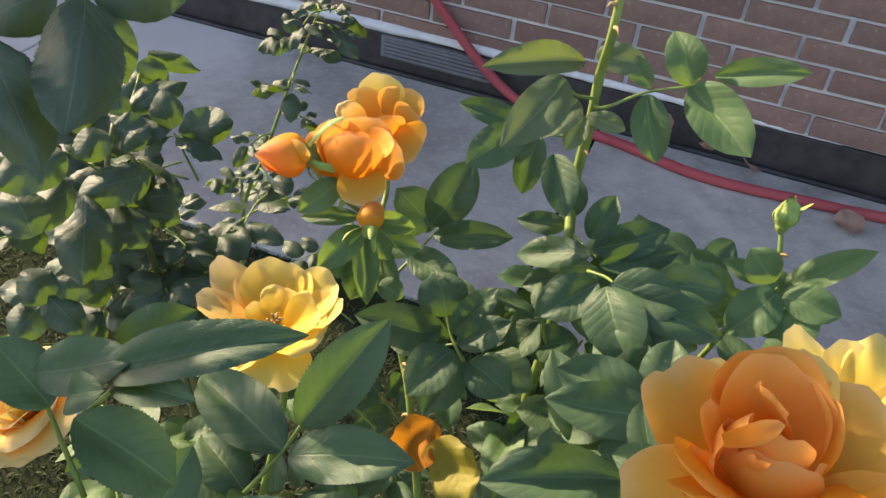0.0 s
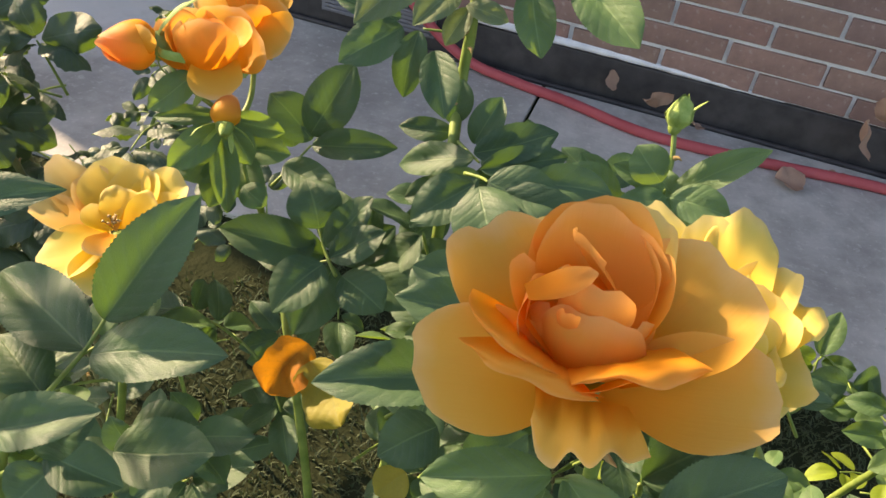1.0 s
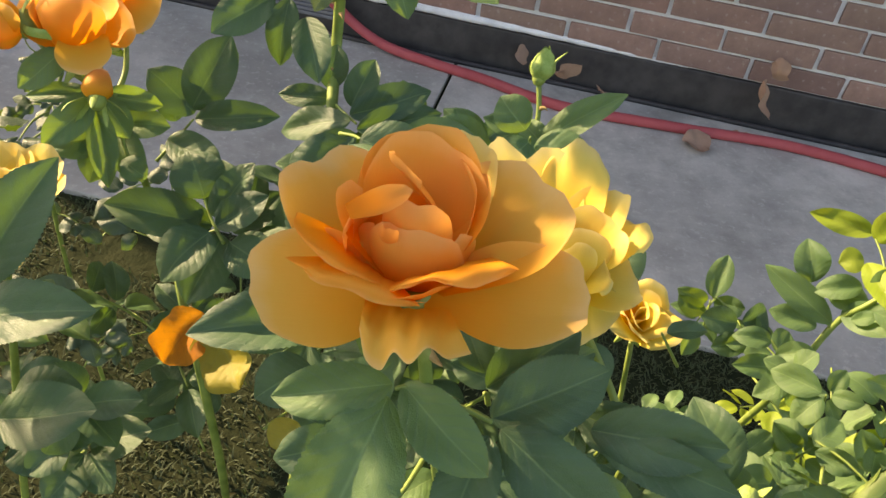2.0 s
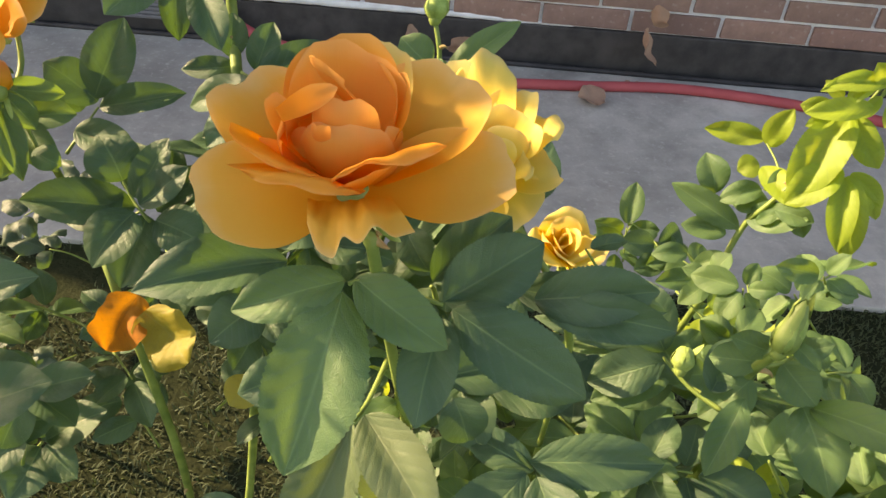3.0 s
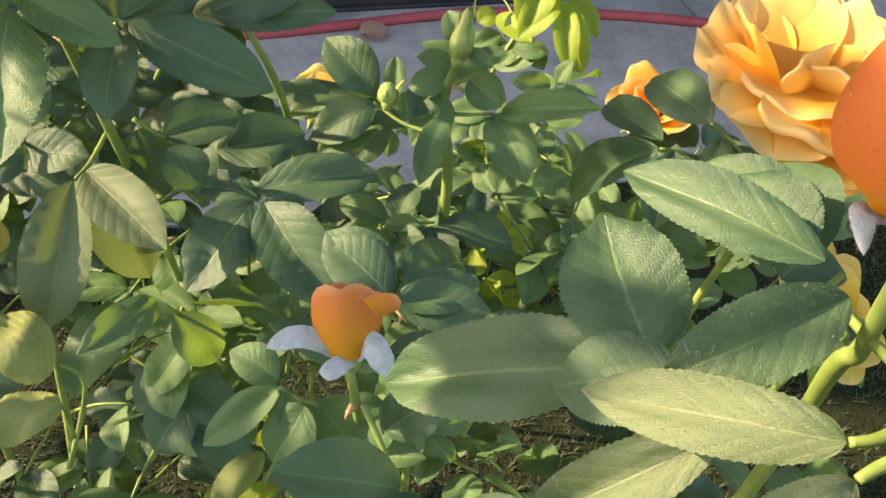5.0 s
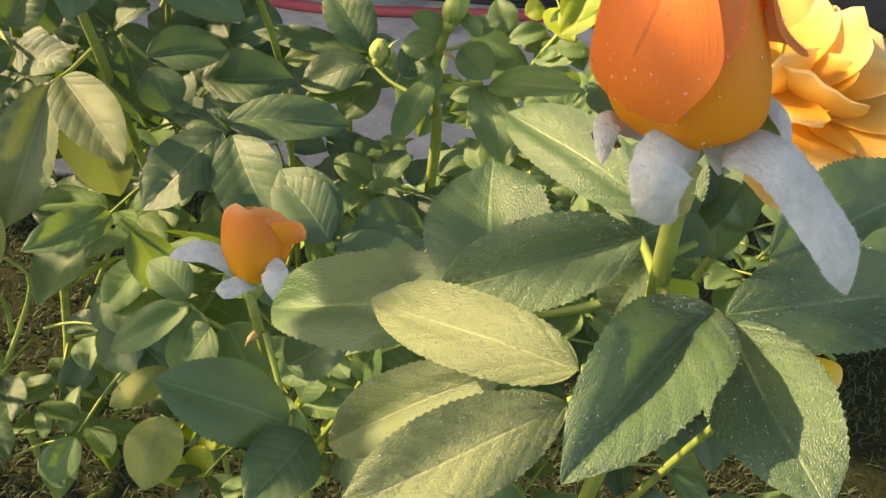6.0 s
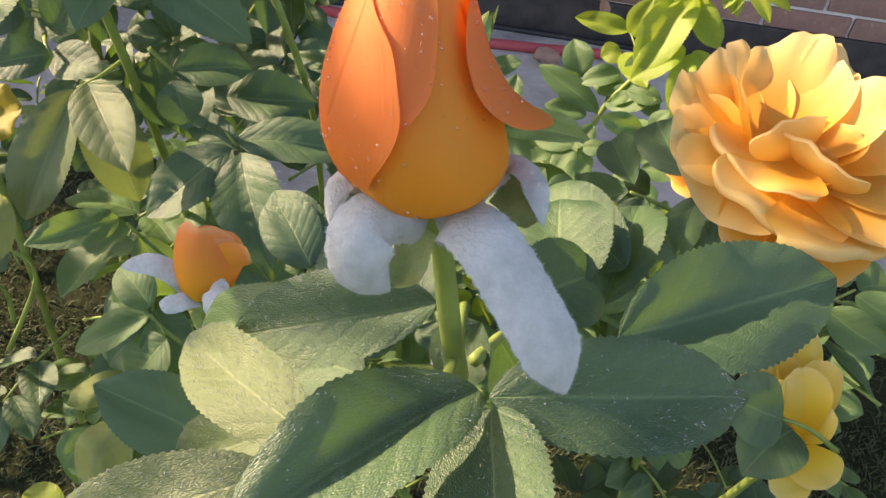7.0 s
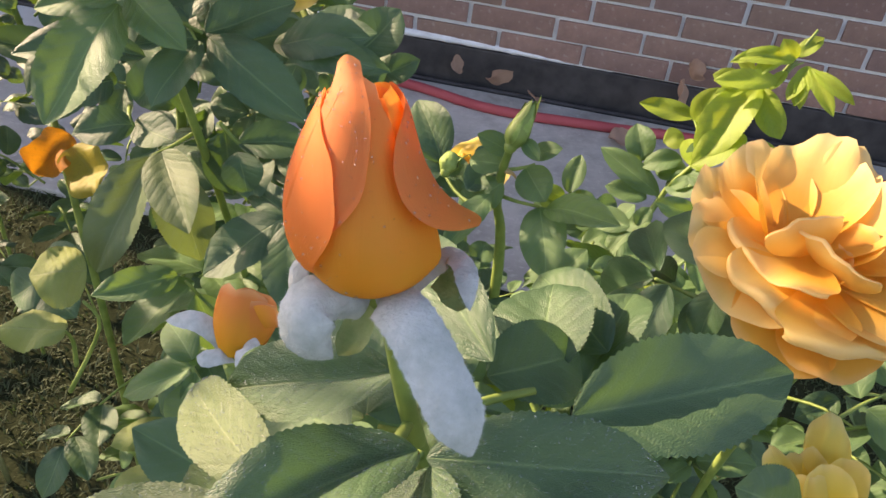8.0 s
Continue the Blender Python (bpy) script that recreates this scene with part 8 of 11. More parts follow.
spray(bush_green, [(0.1415, -1.6637, 0.6312), (0.1358, -1.6644, 0.6484), (0.1321, -1.6651, 0.6596)], [
    ((0.1343, -1.6655, 0.6593), (0.1520, -1.6715, 0.6622), 0.0123, (-0.02, -0.18, 0.98)),
    ((0.1327, -1.6665, 0.6579), (0.1382, -1.6750, 0.6459), 0.0126, (-0.50, -0.63, 0.60)),
    ((0.1307, -1.6662, 0.6582), (0.1130, -1.6812, 0.6536), 0.0169, (-0.44, -0.60, 0.67)),
], M_LEAF_LIGHT, M_STEM)
spray(bush_green, [(0.2315, -1.6661, 0.6032), (0.2233, -1.6682, 0.6186), (0.2179, -1.6697, 0.6287)], [
    ((0.2200, -1.6691, 0.6296), (0.2431, -1.6627, 0.6342), 0.0151, (-0.60, -0.33, 0.73)),
    ((0.2200, -1.6705, 0.6279), (0.2363, -1.6775, 0.6250), 0.0116, (-0.19, 0.19, 0.96)),
    ((0.2172, -1.6711, 0.6269), (0.2032, -1.6923, 0.6187), 0.0203, (0.02, -0.70, 0.72)),
], M_LEAF_LIGHT, M_STEM)
spray(bush_green, [(0.2647, -1.6982, 0.6138), (0.2592, -1.6990, 0.6309), (0.2556, -1.6997, 0.6421)], [
    ((0.2534, -1.6994, 0.6422), (0.2262, -1.7039, 0.6522), 0.0155, (-0.55, -0.02, 0.84)),
    ((0.2548, -1.6983, 0.6436), (0.2519, -1.6863, 0.6473), 0.0111, (-0.48, -0.34, 0.81)),
    ((0.2571, -1.6988, 0.6433), (0.2682, -1.6949, 0.6538), 0.0111, (-0.40, -0.64, 0.65)),
], M_LEAF_LIGHT, M_STEM)
spray(bush_green, [(0.2385, -1.6839, 0.6240), (0.2287, -1.6856, 0.6396), (0.2222, -1.6870, 0.6499)], [
    ((0.2245, -1.6869, 0.6501), (0.2448, -1.6866, 0.6516), 0.0126, (0.25, 0.05, 0.97)),
    ((0.2230, -1.6884, 0.6483), (0.2296, -1.6970, 0.6377), 0.0128, (-0.42, -0.32, 0.85)),
    ((0.2204, -1.6877, 0.6489), (0.1939, -1.6994, 0.6476), 0.0154, (-0.45, 0.35, 0.82)),
], M_LEAF_LIGHT, M_STEM)
spray(bush_green, [(0.2137, -1.6675, 0.6344), (0.2006, -1.6648, 0.6550), (0.1921, -1.6632, 0.6684)], [
    ((0.1913, -1.6618, 0.6700), (0.1868, -1.6432, 0.6744), 0.0141, (-0.34, -0.66, 0.66)),
    ((0.1931, -1.6619, 0.6700), (0.2077, -1.6478, 0.6892), 0.0196, (-0.34, -0.56, 0.76)),
    ((0.1944, -1.6636, 0.6682), (0.2122, -1.6701, 0.6712), 0.0116, (0.20, -0.42, 0.88)),
], M_LEAF_LIGHT, M_STEM)
spray(bush_green, [(0.2949, -1.6457, 0.5695), (0.2813, -1.6457, 0.5868), (0.2724, -1.6458, 0.5982)], [
    ((0.2722, -1.6441, 0.6001), (0.2730, -1.6269, 0.6103), 0.0172, (0.31, -0.07, 0.95)),
    ((0.2750, -1.6458, 0.5984), (0.3037, -1.6426, 0.5968), 0.0154, (0.08, 0.17, 0.98)),
    ((0.2738, -1.6473, 0.5965), (0.2951, -1.6511, 0.5733), 0.0164, (-0.07, -0.70, 0.71)),
    ((0.2706, -1.6470, 0.5967), (0.2492, -1.6527, 0.5739), 0.0217, (-0.59, 0.17, 0.79)),
], M_LEAF_LIGHT, M_STEM)
spray(bush_green, [(0.2502, -1.6669, 0.5154), (0.2549, -1.6631, 0.5387), (0.2578, -1.6608, 0.5540)], [
    ((0.2577, -1.6590, 0.5560), (0.2566, -1.6405, 0.5764), 0.0227, (-0.06, -0.64, 0.76)),
    ((0.2605, -1.6606, 0.5544), (0.2897, -1.6555, 0.5528), 0.0181, (0.37, 0.04, 0.93)),
    ((0.2584, -1.6625, 0.5520), (0.2598, -1.6827, 0.5443), 0.0180, (-0.09, 0.20, 0.98)),
], M_LEAF_LIGHT, M_STEM)
spray(bush_green, [(0.2405, -1.6855, 0.5581), (0.2243, -1.6834, 0.5776), (0.2138, -1.6823, 0.5904)], [
    ((0.2128, -1.6837, 0.5887), (0.2017, -1.6929, 0.5667), 0.0177, (-0.48, -0.19, 0.86)),
    ((0.2116, -1.6815, 0.5911), (0.1943, -1.6768, 0.5949), 0.0127, (-0.47, -0.52, 0.71)),
    ((0.2141, -1.6807, 0.5923), (0.2167, -1.6695, 0.6041), 0.0132, (-0.51, -0.05, 0.86)),
    ((0.2162, -1.6819, 0.5911), (0.2346, -1.6813, 0.5985), 0.0137, (0.28, -0.43, 0.86)),
], M_LEAF_LIGHT, M_STEM)
spray(bush_green, [(0.2230, -1.6845, 0.5504), (0.2249, -1.6830, 0.5708), (0.2259, -1.6823, 0.5841)], [
    ((0.2277, -1.6812, 0.5855), (0.2441, -1.6760, 0.6020), 0.0177, (-0.26, -0.59, 0.76)),
    ((0.2280, -1.6833, 0.5831), (0.2445, -1.6911, 0.5786), 0.0123, (-0.41, -0.54, 0.73)),
    ((0.2258, -1.6839, 0.5822), (0.2233, -1.6962, 0.5744), 0.0129, (0.28, 0.24, 0.93)),
], M_LEAF_LIGHT, M_STEM)
spray(bush_green, [(0.2330, -1.6910, 0.5718), (0.2366, -1.6925, 0.5887), (0.2388, -1.6937, 0.5998)], [
    ((0.2392, -1.6953, 0.5981), (0.2386, -1.7087, 0.5953), 0.0125, (-0.49, -0.20, 0.85)),
    ((0.2367, -1.6943, 0.5989), (0.2147, -1.6959, 0.5849), 0.0185, (-0.08, -0.16, 0.98)),
    ((0.2367, -1.6928, 0.6007), (0.2178, -1.6822, 0.6018), 0.0149, (-0.05, 0.25, 0.97)),
    ((0.2397, -1.6923, 0.6015), (0.2471, -1.6839, 0.6181), 0.0171, (-0.19, -0.43, 0.88)),
    ((0.2412, -1.6939, 0.5998), (0.2597, -1.6975, 0.6031), 0.0116, (-0.46, 0.35, 0.81)),
], M_LEAF_LIGHT, M_STEM)
spray(bush_green, [(0.1308, -1.6269, 0.6155), (0.1380, -1.6330, 0.6288), (0.1425, -1.6371, 0.6375)], [
    ((0.1401, -1.6373, 0.6366), (0.1186, -1.6367, 0.6290), 0.0158, (-0.31, -0.75, 0.59)),
    ((0.1404, -1.6359, 0.6384), (0.1169, -1.6169, 0.6401), 0.0173, (0.27, -0.70, 0.67)),
    ((0.1439, -1.6359, 0.6392), (0.1601, -1.6184, 0.6464), 0.0157, (-0.50, -0.24, 0.83)),
    ((0.1449, -1.6378, 0.6373), (0.1598, -1.6494, 0.6428), 0.0108, (0.43, 0.04, 0.90)),
], M_LEAF_LIGHT, M_STEM)
spray(bush_green, [(0.1672, -1.6685, 0.5511), (0.1577, -1.6636, 0.5725), (0.1515, -1.6607, 0.5863)], [
    ((0.1489, -1.6602, 0.5863), (0.1292, -1.6604, 0.5902), 0.0123, (-0.49, -0.01, 0.87)),
    ((0.1512, -1.6590, 0.5883), (0.1472, -1.6403, 0.6009), 0.0185, (0.12, -0.61, 0.78)),
    ((0.1536, -1.6599, 0.5878), (0.1760, -1.6547, 0.6000), 0.0177, (-0.41, -0.38, 0.83)),
    ((0.1529, -1.6624, 0.5849), (0.1646, -1.6649, 0.5700), 0.0117, (0.13, -0.53, 0.84)),
], M_LEAF_LIGHT, M_STEM)
spray(bush_green, [(0.2737, -1.6147, 0.5829), (0.2753, -1.6195, 0.5962), (0.2762, -1.6228, 0.6049)], [
    ((0.2738, -1.6235, 0.6035), (0.2511, -1.6195, 0.5826), 0.0196, (-0.50, -0.40, 0.77)),
    ((0.2740, -1.6213, 0.6060), (0.2553, -1.6076, 0.6105), 0.0144, (0.20, -0.67, 0.71)),
    ((0.2767, -1.6210, 0.6071), (0.2851, -1.6032, 0.6093), 0.0120, (-0.35, -0.81, 0.47)),
], M_LEAF_LIGHT, M_STEM)
spray(bush_green, [(0.1185, -1.6573, 0.5834), (0.1229, -1.6618, 0.5977), (0.1256, -1.6650, 0.6071)], [
    ((0.1280, -1.6657, 0.6069), (0.1433, -1.6646, 0.6010), 0.0104, (0.04, 0.20, 0.98)),
    ((0.1263, -1.6667, 0.6053), (0.1308, -1.6853, 0.6025), 0.0140, (0.24, -0.43, 0.87)),
    ((0.1234, -1.6654, 0.6060), (0.1091, -1.6675, 0.6010), 0.0111, (-0.05, -0.63, 0.78)),
    ((0.1240, -1.6635, 0.6083), (0.1104, -1.6596, 0.6202), 0.0128, (-0.47, -0.52, 0.71)),
], M_LEAF_LIGHT, M_STEM)
spray(bush_green, [(0.2299, -1.6806, 0.6005), (0.2314, -1.6788, 0.6212), (0.2323, -1.6779, 0.6346)], [
    ((0.2305, -1.6789, 0.6331), (0.2170, -1.6810, 0.6197), 0.0125, (0.19, -0.07, 0.98)),
    ((0.2299, -1.6776, 0.6343), (0.2146, -1.6673, 0.6247), 0.0110, (0.28, -0.47, 0.84)),
    ((0.2326, -1.6764, 0.6364), (0.2362, -1.6633, 0.6494), 0.0144, (-0.01, -0.20, 0.98)),
], M_LEAF_LIGHT, M_STEM)
spray(bush_green, [(0.2699, -1.7247, 0.5896), (0.2564, -1.7193, 0.6105), (0.2476, -1.7160, 0.6242)], [
    ((0.2465, -1.7145, 0.6256), (0.2338, -1.7058, 0.6398), 0.0135, (0.21, 0.11, 0.97)),
    ((0.2494, -1.7152, 0.6255), (0.2628, -1.7122, 0.6352), 0.0124, (0.14, -0.70, 0.70)),
    ((0.2494, -1.7173, 0.6233), (0.2660, -1.7197, 0.6124), 0.0109, (-0.38, -0.67, 0.64)),
], M_LEAF_LIGHT, M_STEM)
spray(bush_green, [(0.2990, -1.6535, 0.5954), (0.2874, -1.6514, 0.6131), (0.2799, -1.6503, 0.6247)], [
    ((0.2806, -1.6487, 0.6267), (0.2811, -1.6471, 0.6424), 0.0105, (-0.12, -0.53, 0.84)),
    ((0.2824, -1.6502, 0.6254), (0.3056, -1.6428, 0.6219), 0.0108, (-0.52, -0.58, 0.63)),
    ((0.2798, -1.6520, 0.6227), (0.2849, -1.6534, 0.6020), 0.0140, (-0.31, -0.03, 0.95)),
    ((0.2777, -1.6510, 0.6234), (0.2657, -1.6478, 0.6106), 0.0107, (-0.40, 0.26, 0.88)),
    ((0.2783, -1.6487, 0.6261), (0.2695, -1.6288, 0.6272), 0.0139, (-0.06, 0.17, 0.98)),
], M_LEAF_LIGHT, M_STEM)
spray(bush_green, [(0.1043, -1.6520, 0.5844), (0.1127, -1.6527, 0.6041), (0.1180, -1.6533, 0.6169)], [
    ((0.1169, -1.6547, 0.6151), (0.1067, -1.6696, 0.6074), 0.0173, (0.13, -0.78, 0.61)),
    ((0.1158, -1.6523, 0.6175), (0.0955, -1.6429, 0.6207), 0.0144, (-0.15, -0.66, 0.74)),
    ((0.1176, -1.6516, 0.6187), (0.1128, -1.6475, 0.6384), 0.0163, (0.34, -0.27, 0.90)),
    ((0.1205, -1.6536, 0.6173), (0.1452, -1.6555, 0.6195), 0.0141, (-0.16, -0.28, 0.95)),
], M_LEAF_LIGHT, M_STEM)
spray(bush_green, [(0.1443, -1.6151, 0.5422), (0.1481, -1.6161, 0.5604), (0.1506, -1.6169, 0.5723)], [
    ((0.1489, -1.6152, 0.5738), (0.1358, -1.6061, 0.5842), 0.0123, (0.02, -0.50, 0.87)),
    ((0.1513, -1.6152, 0.5744), (0.1558, -1.6088, 0.5938), 0.0144, (0.11, -0.61, 0.78)),
    ((0.1534, -1.6172, 0.5727), (0.1742, -1.6127, 0.5684), 0.0110, (0.22, -0.01, 0.98)),
    ((0.1513, -1.6188, 0.5703), (0.1586, -1.6304, 0.5547), 0.0162, (0.34, -0.04, 0.94)),
    ((0.1482, -1.6176, 0.5709), (0.1257, -1.6165, 0.5553), 0.0169, (0.10, 0.03, 0.99)),
], M_LEAF_LIGHT, M_STEM)
spray(bush_green, [(0.2952, -1.6666, 0.5811), (0.2820, -1.6628, 0.6004), (0.2735, -1.6606, 0.6130)], [
    ((0.2719, -1.6618, 0.6112), (0.2588, -1.6696, 0.5995), 0.0145, (0.12, -0.27, 0.96)),
    ((0.2709, -1.6601, 0.6129), (0.2469, -1.6595, 0.6158), 0.0136, (0.26, -0.39, 0.88)),
    ((0.2738, -1.6589, 0.6150), (0.2713, -1.6566, 0.6341), 0.0132, (-0.16, -0.32, 0.93)),
], M_LEAF_LIGHT, M_STEM)
spray(bush_green, [(0.2442, -1.6406, 0.5675), (0.2318, -1.6362, 0.5877), (0.2238, -1.6335, 0.6009)], [
    ((0.2212, -1.6327, 0.6011), (0.1893, -1.6302, 0.6084), 0.0182, (-0.32, -0.44, 0.84)),
    ((0.2226, -1.6317, 0.6026), (0.2095, -1.6152, 0.6144), 0.0174, (0.34, -0.56, 0.75)),
    ((0.2258, -1.6325, 0.6025), (0.2357, -1.6313, 0.6120), 0.0112, (-0.38, -0.55, 0.74)),
    ((0.2260, -1.6349, 0.5999), (0.2533, -1.6428, 0.5871), 0.0184, (0.01, 0.16, 0.99)),
    ((0.2222, -1.6348, 0.5990), (0.2099, -1.6387, 0.5812), 0.0154, (-0.12, -0.47, 0.87)),
], M_LEAF_LIGHT, M_STEM)
spray(bush_green, [(0.2300, -1.6968, 0.6119), (0.2344, -1.6961, 0.6321), (0.2371, -1.6959, 0.6452)], [
    ((0.2367, -1.6974, 0.6434), (0.2315, -1.7104, 0.6390), 0.0110, (-0.68, 0.22, 0.70)),
    ((0.2348, -1.6956, 0.6449), (0.2128, -1.6997, 0.6498), 0.0110, (-0.73, -0.25, 0.64)),
    ((0.2359, -1.6944, 0.6466), (0.2280, -1.6853, 0.6520), 0.0089, (0.23, -0.36, 0.90)),
    ((0.2392, -1.6954, 0.6462), (0.2584, -1.6954, 0.6560), 0.0140, (-0.63, -0.33, 0.70)),
], M_LEAF_LIGHT, M_STEM)
spray(bush_green, [(0.1977, -1.6881, 0.5695), (0.1865, -1.6836, 0.5901), (0.1793, -1.6809, 0.6035)], [
    ((0.1774, -1.6818, 0.6021), (0.1635, -1.6802, 0.5847), 0.0147, (0.06, -0.44, 0.90)),
    ((0.1778, -1.6794, 0.6048), (0.1673, -1.6615, 0.6052), 0.0123, (0.33, 0.09, 0.94)),
    ((0.1809, -1.6799, 0.6051), (0.1989, -1.6640, 0.6066), 0.0146, (-0.22, -0.62, 0.75)),
    ((0.1817, -1.6817, 0.6032), (0.2016, -1.6918, 0.6052), 0.0138, (-0.34, -0.58, 0.74)),
    ((0.1786, -1.6824, 0.6016), (0.1758, -1.6837, 0.5790), 0.0153, (0.37, -0.45, 0.81)),
], M_LEAF_LIGHT, M_STEM)
spray(bush_green, [(0.2423, -1.6651, 0.5661), (0.2513, -1.6651, 0.5866), (0.2570, -1.6653, 0.6000)], [
    ((0.2594, -1.6663, 0.5995), (0.2784, -1.6678, 0.5915), 0.0119, (-0.33, 0.20, 0.92)),
    ((0.2567, -1.6670, 0.5980), (0.2550, -1.6760, 0.5862), 0.0135, (-0.60, -0.27, 0.75)),
    ((0.2545, -1.6653, 0.5994), (0.2389, -1.6604, 0.5914), 0.0125, (-0.34, -0.58, 0.74)),
    ((0.2557, -1.6636, 0.6016), (0.2451, -1.6414, 0.6061), 0.0186, (0.38, 0.17, 0.91)),
], M_LEAF_LIGHT, M_STEM)
spray(bush_green, [(0.2428, -1.6515, 0.5489), (0.2296, -1.6466, 0.5694), (0.2210, -1.6436, 0.5827)], [
    ((0.2237, -1.6436, 0.5834), (0.2400, -1.6516, 0.5947), 0.0136, (-0.42, -0.37, 0.83)),
    ((0.2228, -1.6452, 0.5814), (0.2341, -1.6471, 0.5715), 0.0091, (-0.20, -0.53, 0.83)),
    ((0.2195, -1.6450, 0.5808), (0.2106, -1.6491, 0.5678), 0.0137, (-0.15, -0.54, 0.83)),
], M_LEAF_YELLOW, M_STEM)
spray(bush_green, [(0.1134, -1.6101, 0.5428), (0.1220, -1.6144, 0.5585), (0.1275, -1.6173, 0.5688)], [
    ((0.1261, -1.6188, 0.5668), (0.1177, -1.6175, 0.5471), 0.0135, (0.15, 0.16, 0.98)),
    ((0.1247, -1.6168, 0.5687), (0.1082, -1.6194, 0.5742), 0.0110, (-0.44, -0.48, 0.76)),
    ((0.1266, -1.6154, 0.5707), (0.1191, -1.6076, 0.5836), 0.0133, (0.35, -0.43, 0.83)),
], M_LEAF_YELLOW, M_STEM)
spray(bush_green, [(0.2068, -1.6741, 0.6045), (0.1936, -1.6761, 0.6173), (0.1850, -1.6775, 0.6257)], [
    ((0.1846, -1.6759, 0.6274), (0.1814, -1.6639, 0.6354), 0.0122, (-0.53, -0.68, 0.51)),
    ((0.1874, -1.6780, 0.6257), (0.2052, -1.6727, 0.6176), 0.0087, (0.37, -0.52, 0.77)),
    ((0.1860, -1.6792, 0.6241), (0.1955, -1.6833, 0.6104), 0.0122, (0.34, 0.12, 0.93)),
    ((0.1828, -1.6780, 0.6246), (0.1730, -1.6765, 0.6180), 0.0079, (0.28, -0.41, 0.87)),
], M_LEAF_YELLOW, M_STEM)
spray(bush_green, [(0.1934, -1.6399, 0.6078), (0.1986, -1.6453, 0.6214), (0.2018, -1.6490, 0.6302)], [
    ((0.2033, -1.6505, 0.6289), (0.2115, -1.6662, 0.6284), 0.0107, (-0.06, 0.23, 0.97)),
    ((0.1998, -1.6498, 0.6288), (0.1897, -1.6493, 0.6194), 0.0100, (-0.49, 0.17, 0.85)),
    ((0.1999, -1.6477, 0.6312), (0.1918, -1.6317, 0.6265), 0.0100, (-0.04, -0.59, 0.81)),
    ((0.2023, -1.6474, 0.6322), (0.2014, -1.6485, 0.6466), 0.0087, (-0.17, -0.57, 0.80)),
    ((0.2044, -1.6494, 0.6305), (0.2222, -1.6425, 0.6229), 0.0089, (0.07, -0.63, 0.77)),
], M_LEAF_YELLOW, M_STEM)
spray(bush_green, [(0.1983, -1.6844, 0.5840), (0.1892, -1.6829, 0.6017), (0.1833, -1.6822, 0.6133)], [
    ((0.1836, -1.6838, 0.6115), (0.1859, -1.6900, 0.6030), 0.0086, (-0.10, -0.48, 0.87)),
    ((0.1811, -1.6826, 0.6123), (0.1650, -1.6912, 0.6155), 0.0095, (-0.31, -0.25, 0.92)),
    ((0.1818, -1.6807, 0.6145), (0.1729, -1.6684, 0.6160), 0.0091, (0.43, -0.56, 0.71)),
    ((0.1848, -1.6810, 0.6149), (0.1937, -1.6776, 0.6263), 0.0103, (-0.35, -0.53, 0.77)),
], M_LEAF_YELLOW, M_STEM)
spray(bush_shoot, [(0.2987, -1.4460, 0.5011), (0.3021, -1.4494, 0.5159), (0.3042, -1.4517, 0.5257)], [
    ((0.3032, -1.4494, 0.5283), (0.2906, -1.4434, 0.5519), 0.0197, (-0.16, -0.56, 0.82)),
    ((0.3073, -1.4505, 0.5274), (0.3303, -1.4424, 0.5347), 0.0183, (0.03, -0.10, 0.99)),
    ((0.3074, -1.4531, 0.5244), (0.3328, -1.4498, 0.5093), 0.0147, (-0.41, -0.52, 0.75)),
    ((0.3031, -1.4540, 0.5230), (0.2957, -1.4631, 0.4983), 0.0202, (-0.42, -0.57, 0.71)),
], M_LEAF_LIGHT, M_STEM)
spray(bush_shoot, [(0.3359, -1.4558, 0.4925), (0.3195, -1.4562, 0.5091), (0.3088, -1.4566, 0.5200)], [
    ((0.3060, -1.4550, 0.5217), (0.2834, -1.4407, 0.5296), 0.0180, (-0.49, -0.45, 0.75)),
    ((0.3087, -1.4542, 0.5228), (0.3051, -1.4446, 0.5442), 0.0179, (-0.06, -0.55, 0.83)),
    ((0.3125, -1.4564, 0.5206), (0.3421, -1.4486, 0.5173), 0.0158, (0.30, -0.44, 0.85)),
    ((0.3107, -1.4587, 0.5177), (0.3291, -1.4686, 0.4994), 0.0193, (-0.07, -0.50, 0.86)),
    ((0.3061, -1.4581, 0.5180), (0.2807, -1.4725, 0.5101), 0.0193, (-0.13, 0.35, 0.93)),
], M_LEAF_LIGHT, M_STEM)
spray(bush_shoot, [(0.2532, -1.4986, 0.5212), (0.2458, -1.4930, 0.5455), (0.2410, -1.4896, 0.5614)], [
    ((0.2376, -1.4899, 0.5608), (0.2135, -1.4864, 0.5530), 0.0167, (-0.19, -0.64, 0.75)),
    ((0.2386, -1.4880, 0.5631), (0.2172, -1.4829, 0.5788), 0.0163, (-0.51, -0.58, 0.64)),
    ((0.2429, -1.4879, 0.5636), (0.2601, -1.4701, 0.5672), 0.0147, (-0.36, -0.38, 0.85)),
    ((0.2440, -1.4908, 0.5603), (0.2648, -1.4965, 0.5547), 0.0147, (-0.56, -0.48, 0.68)),
], M_LEAF_LIGHT, M_STEM)
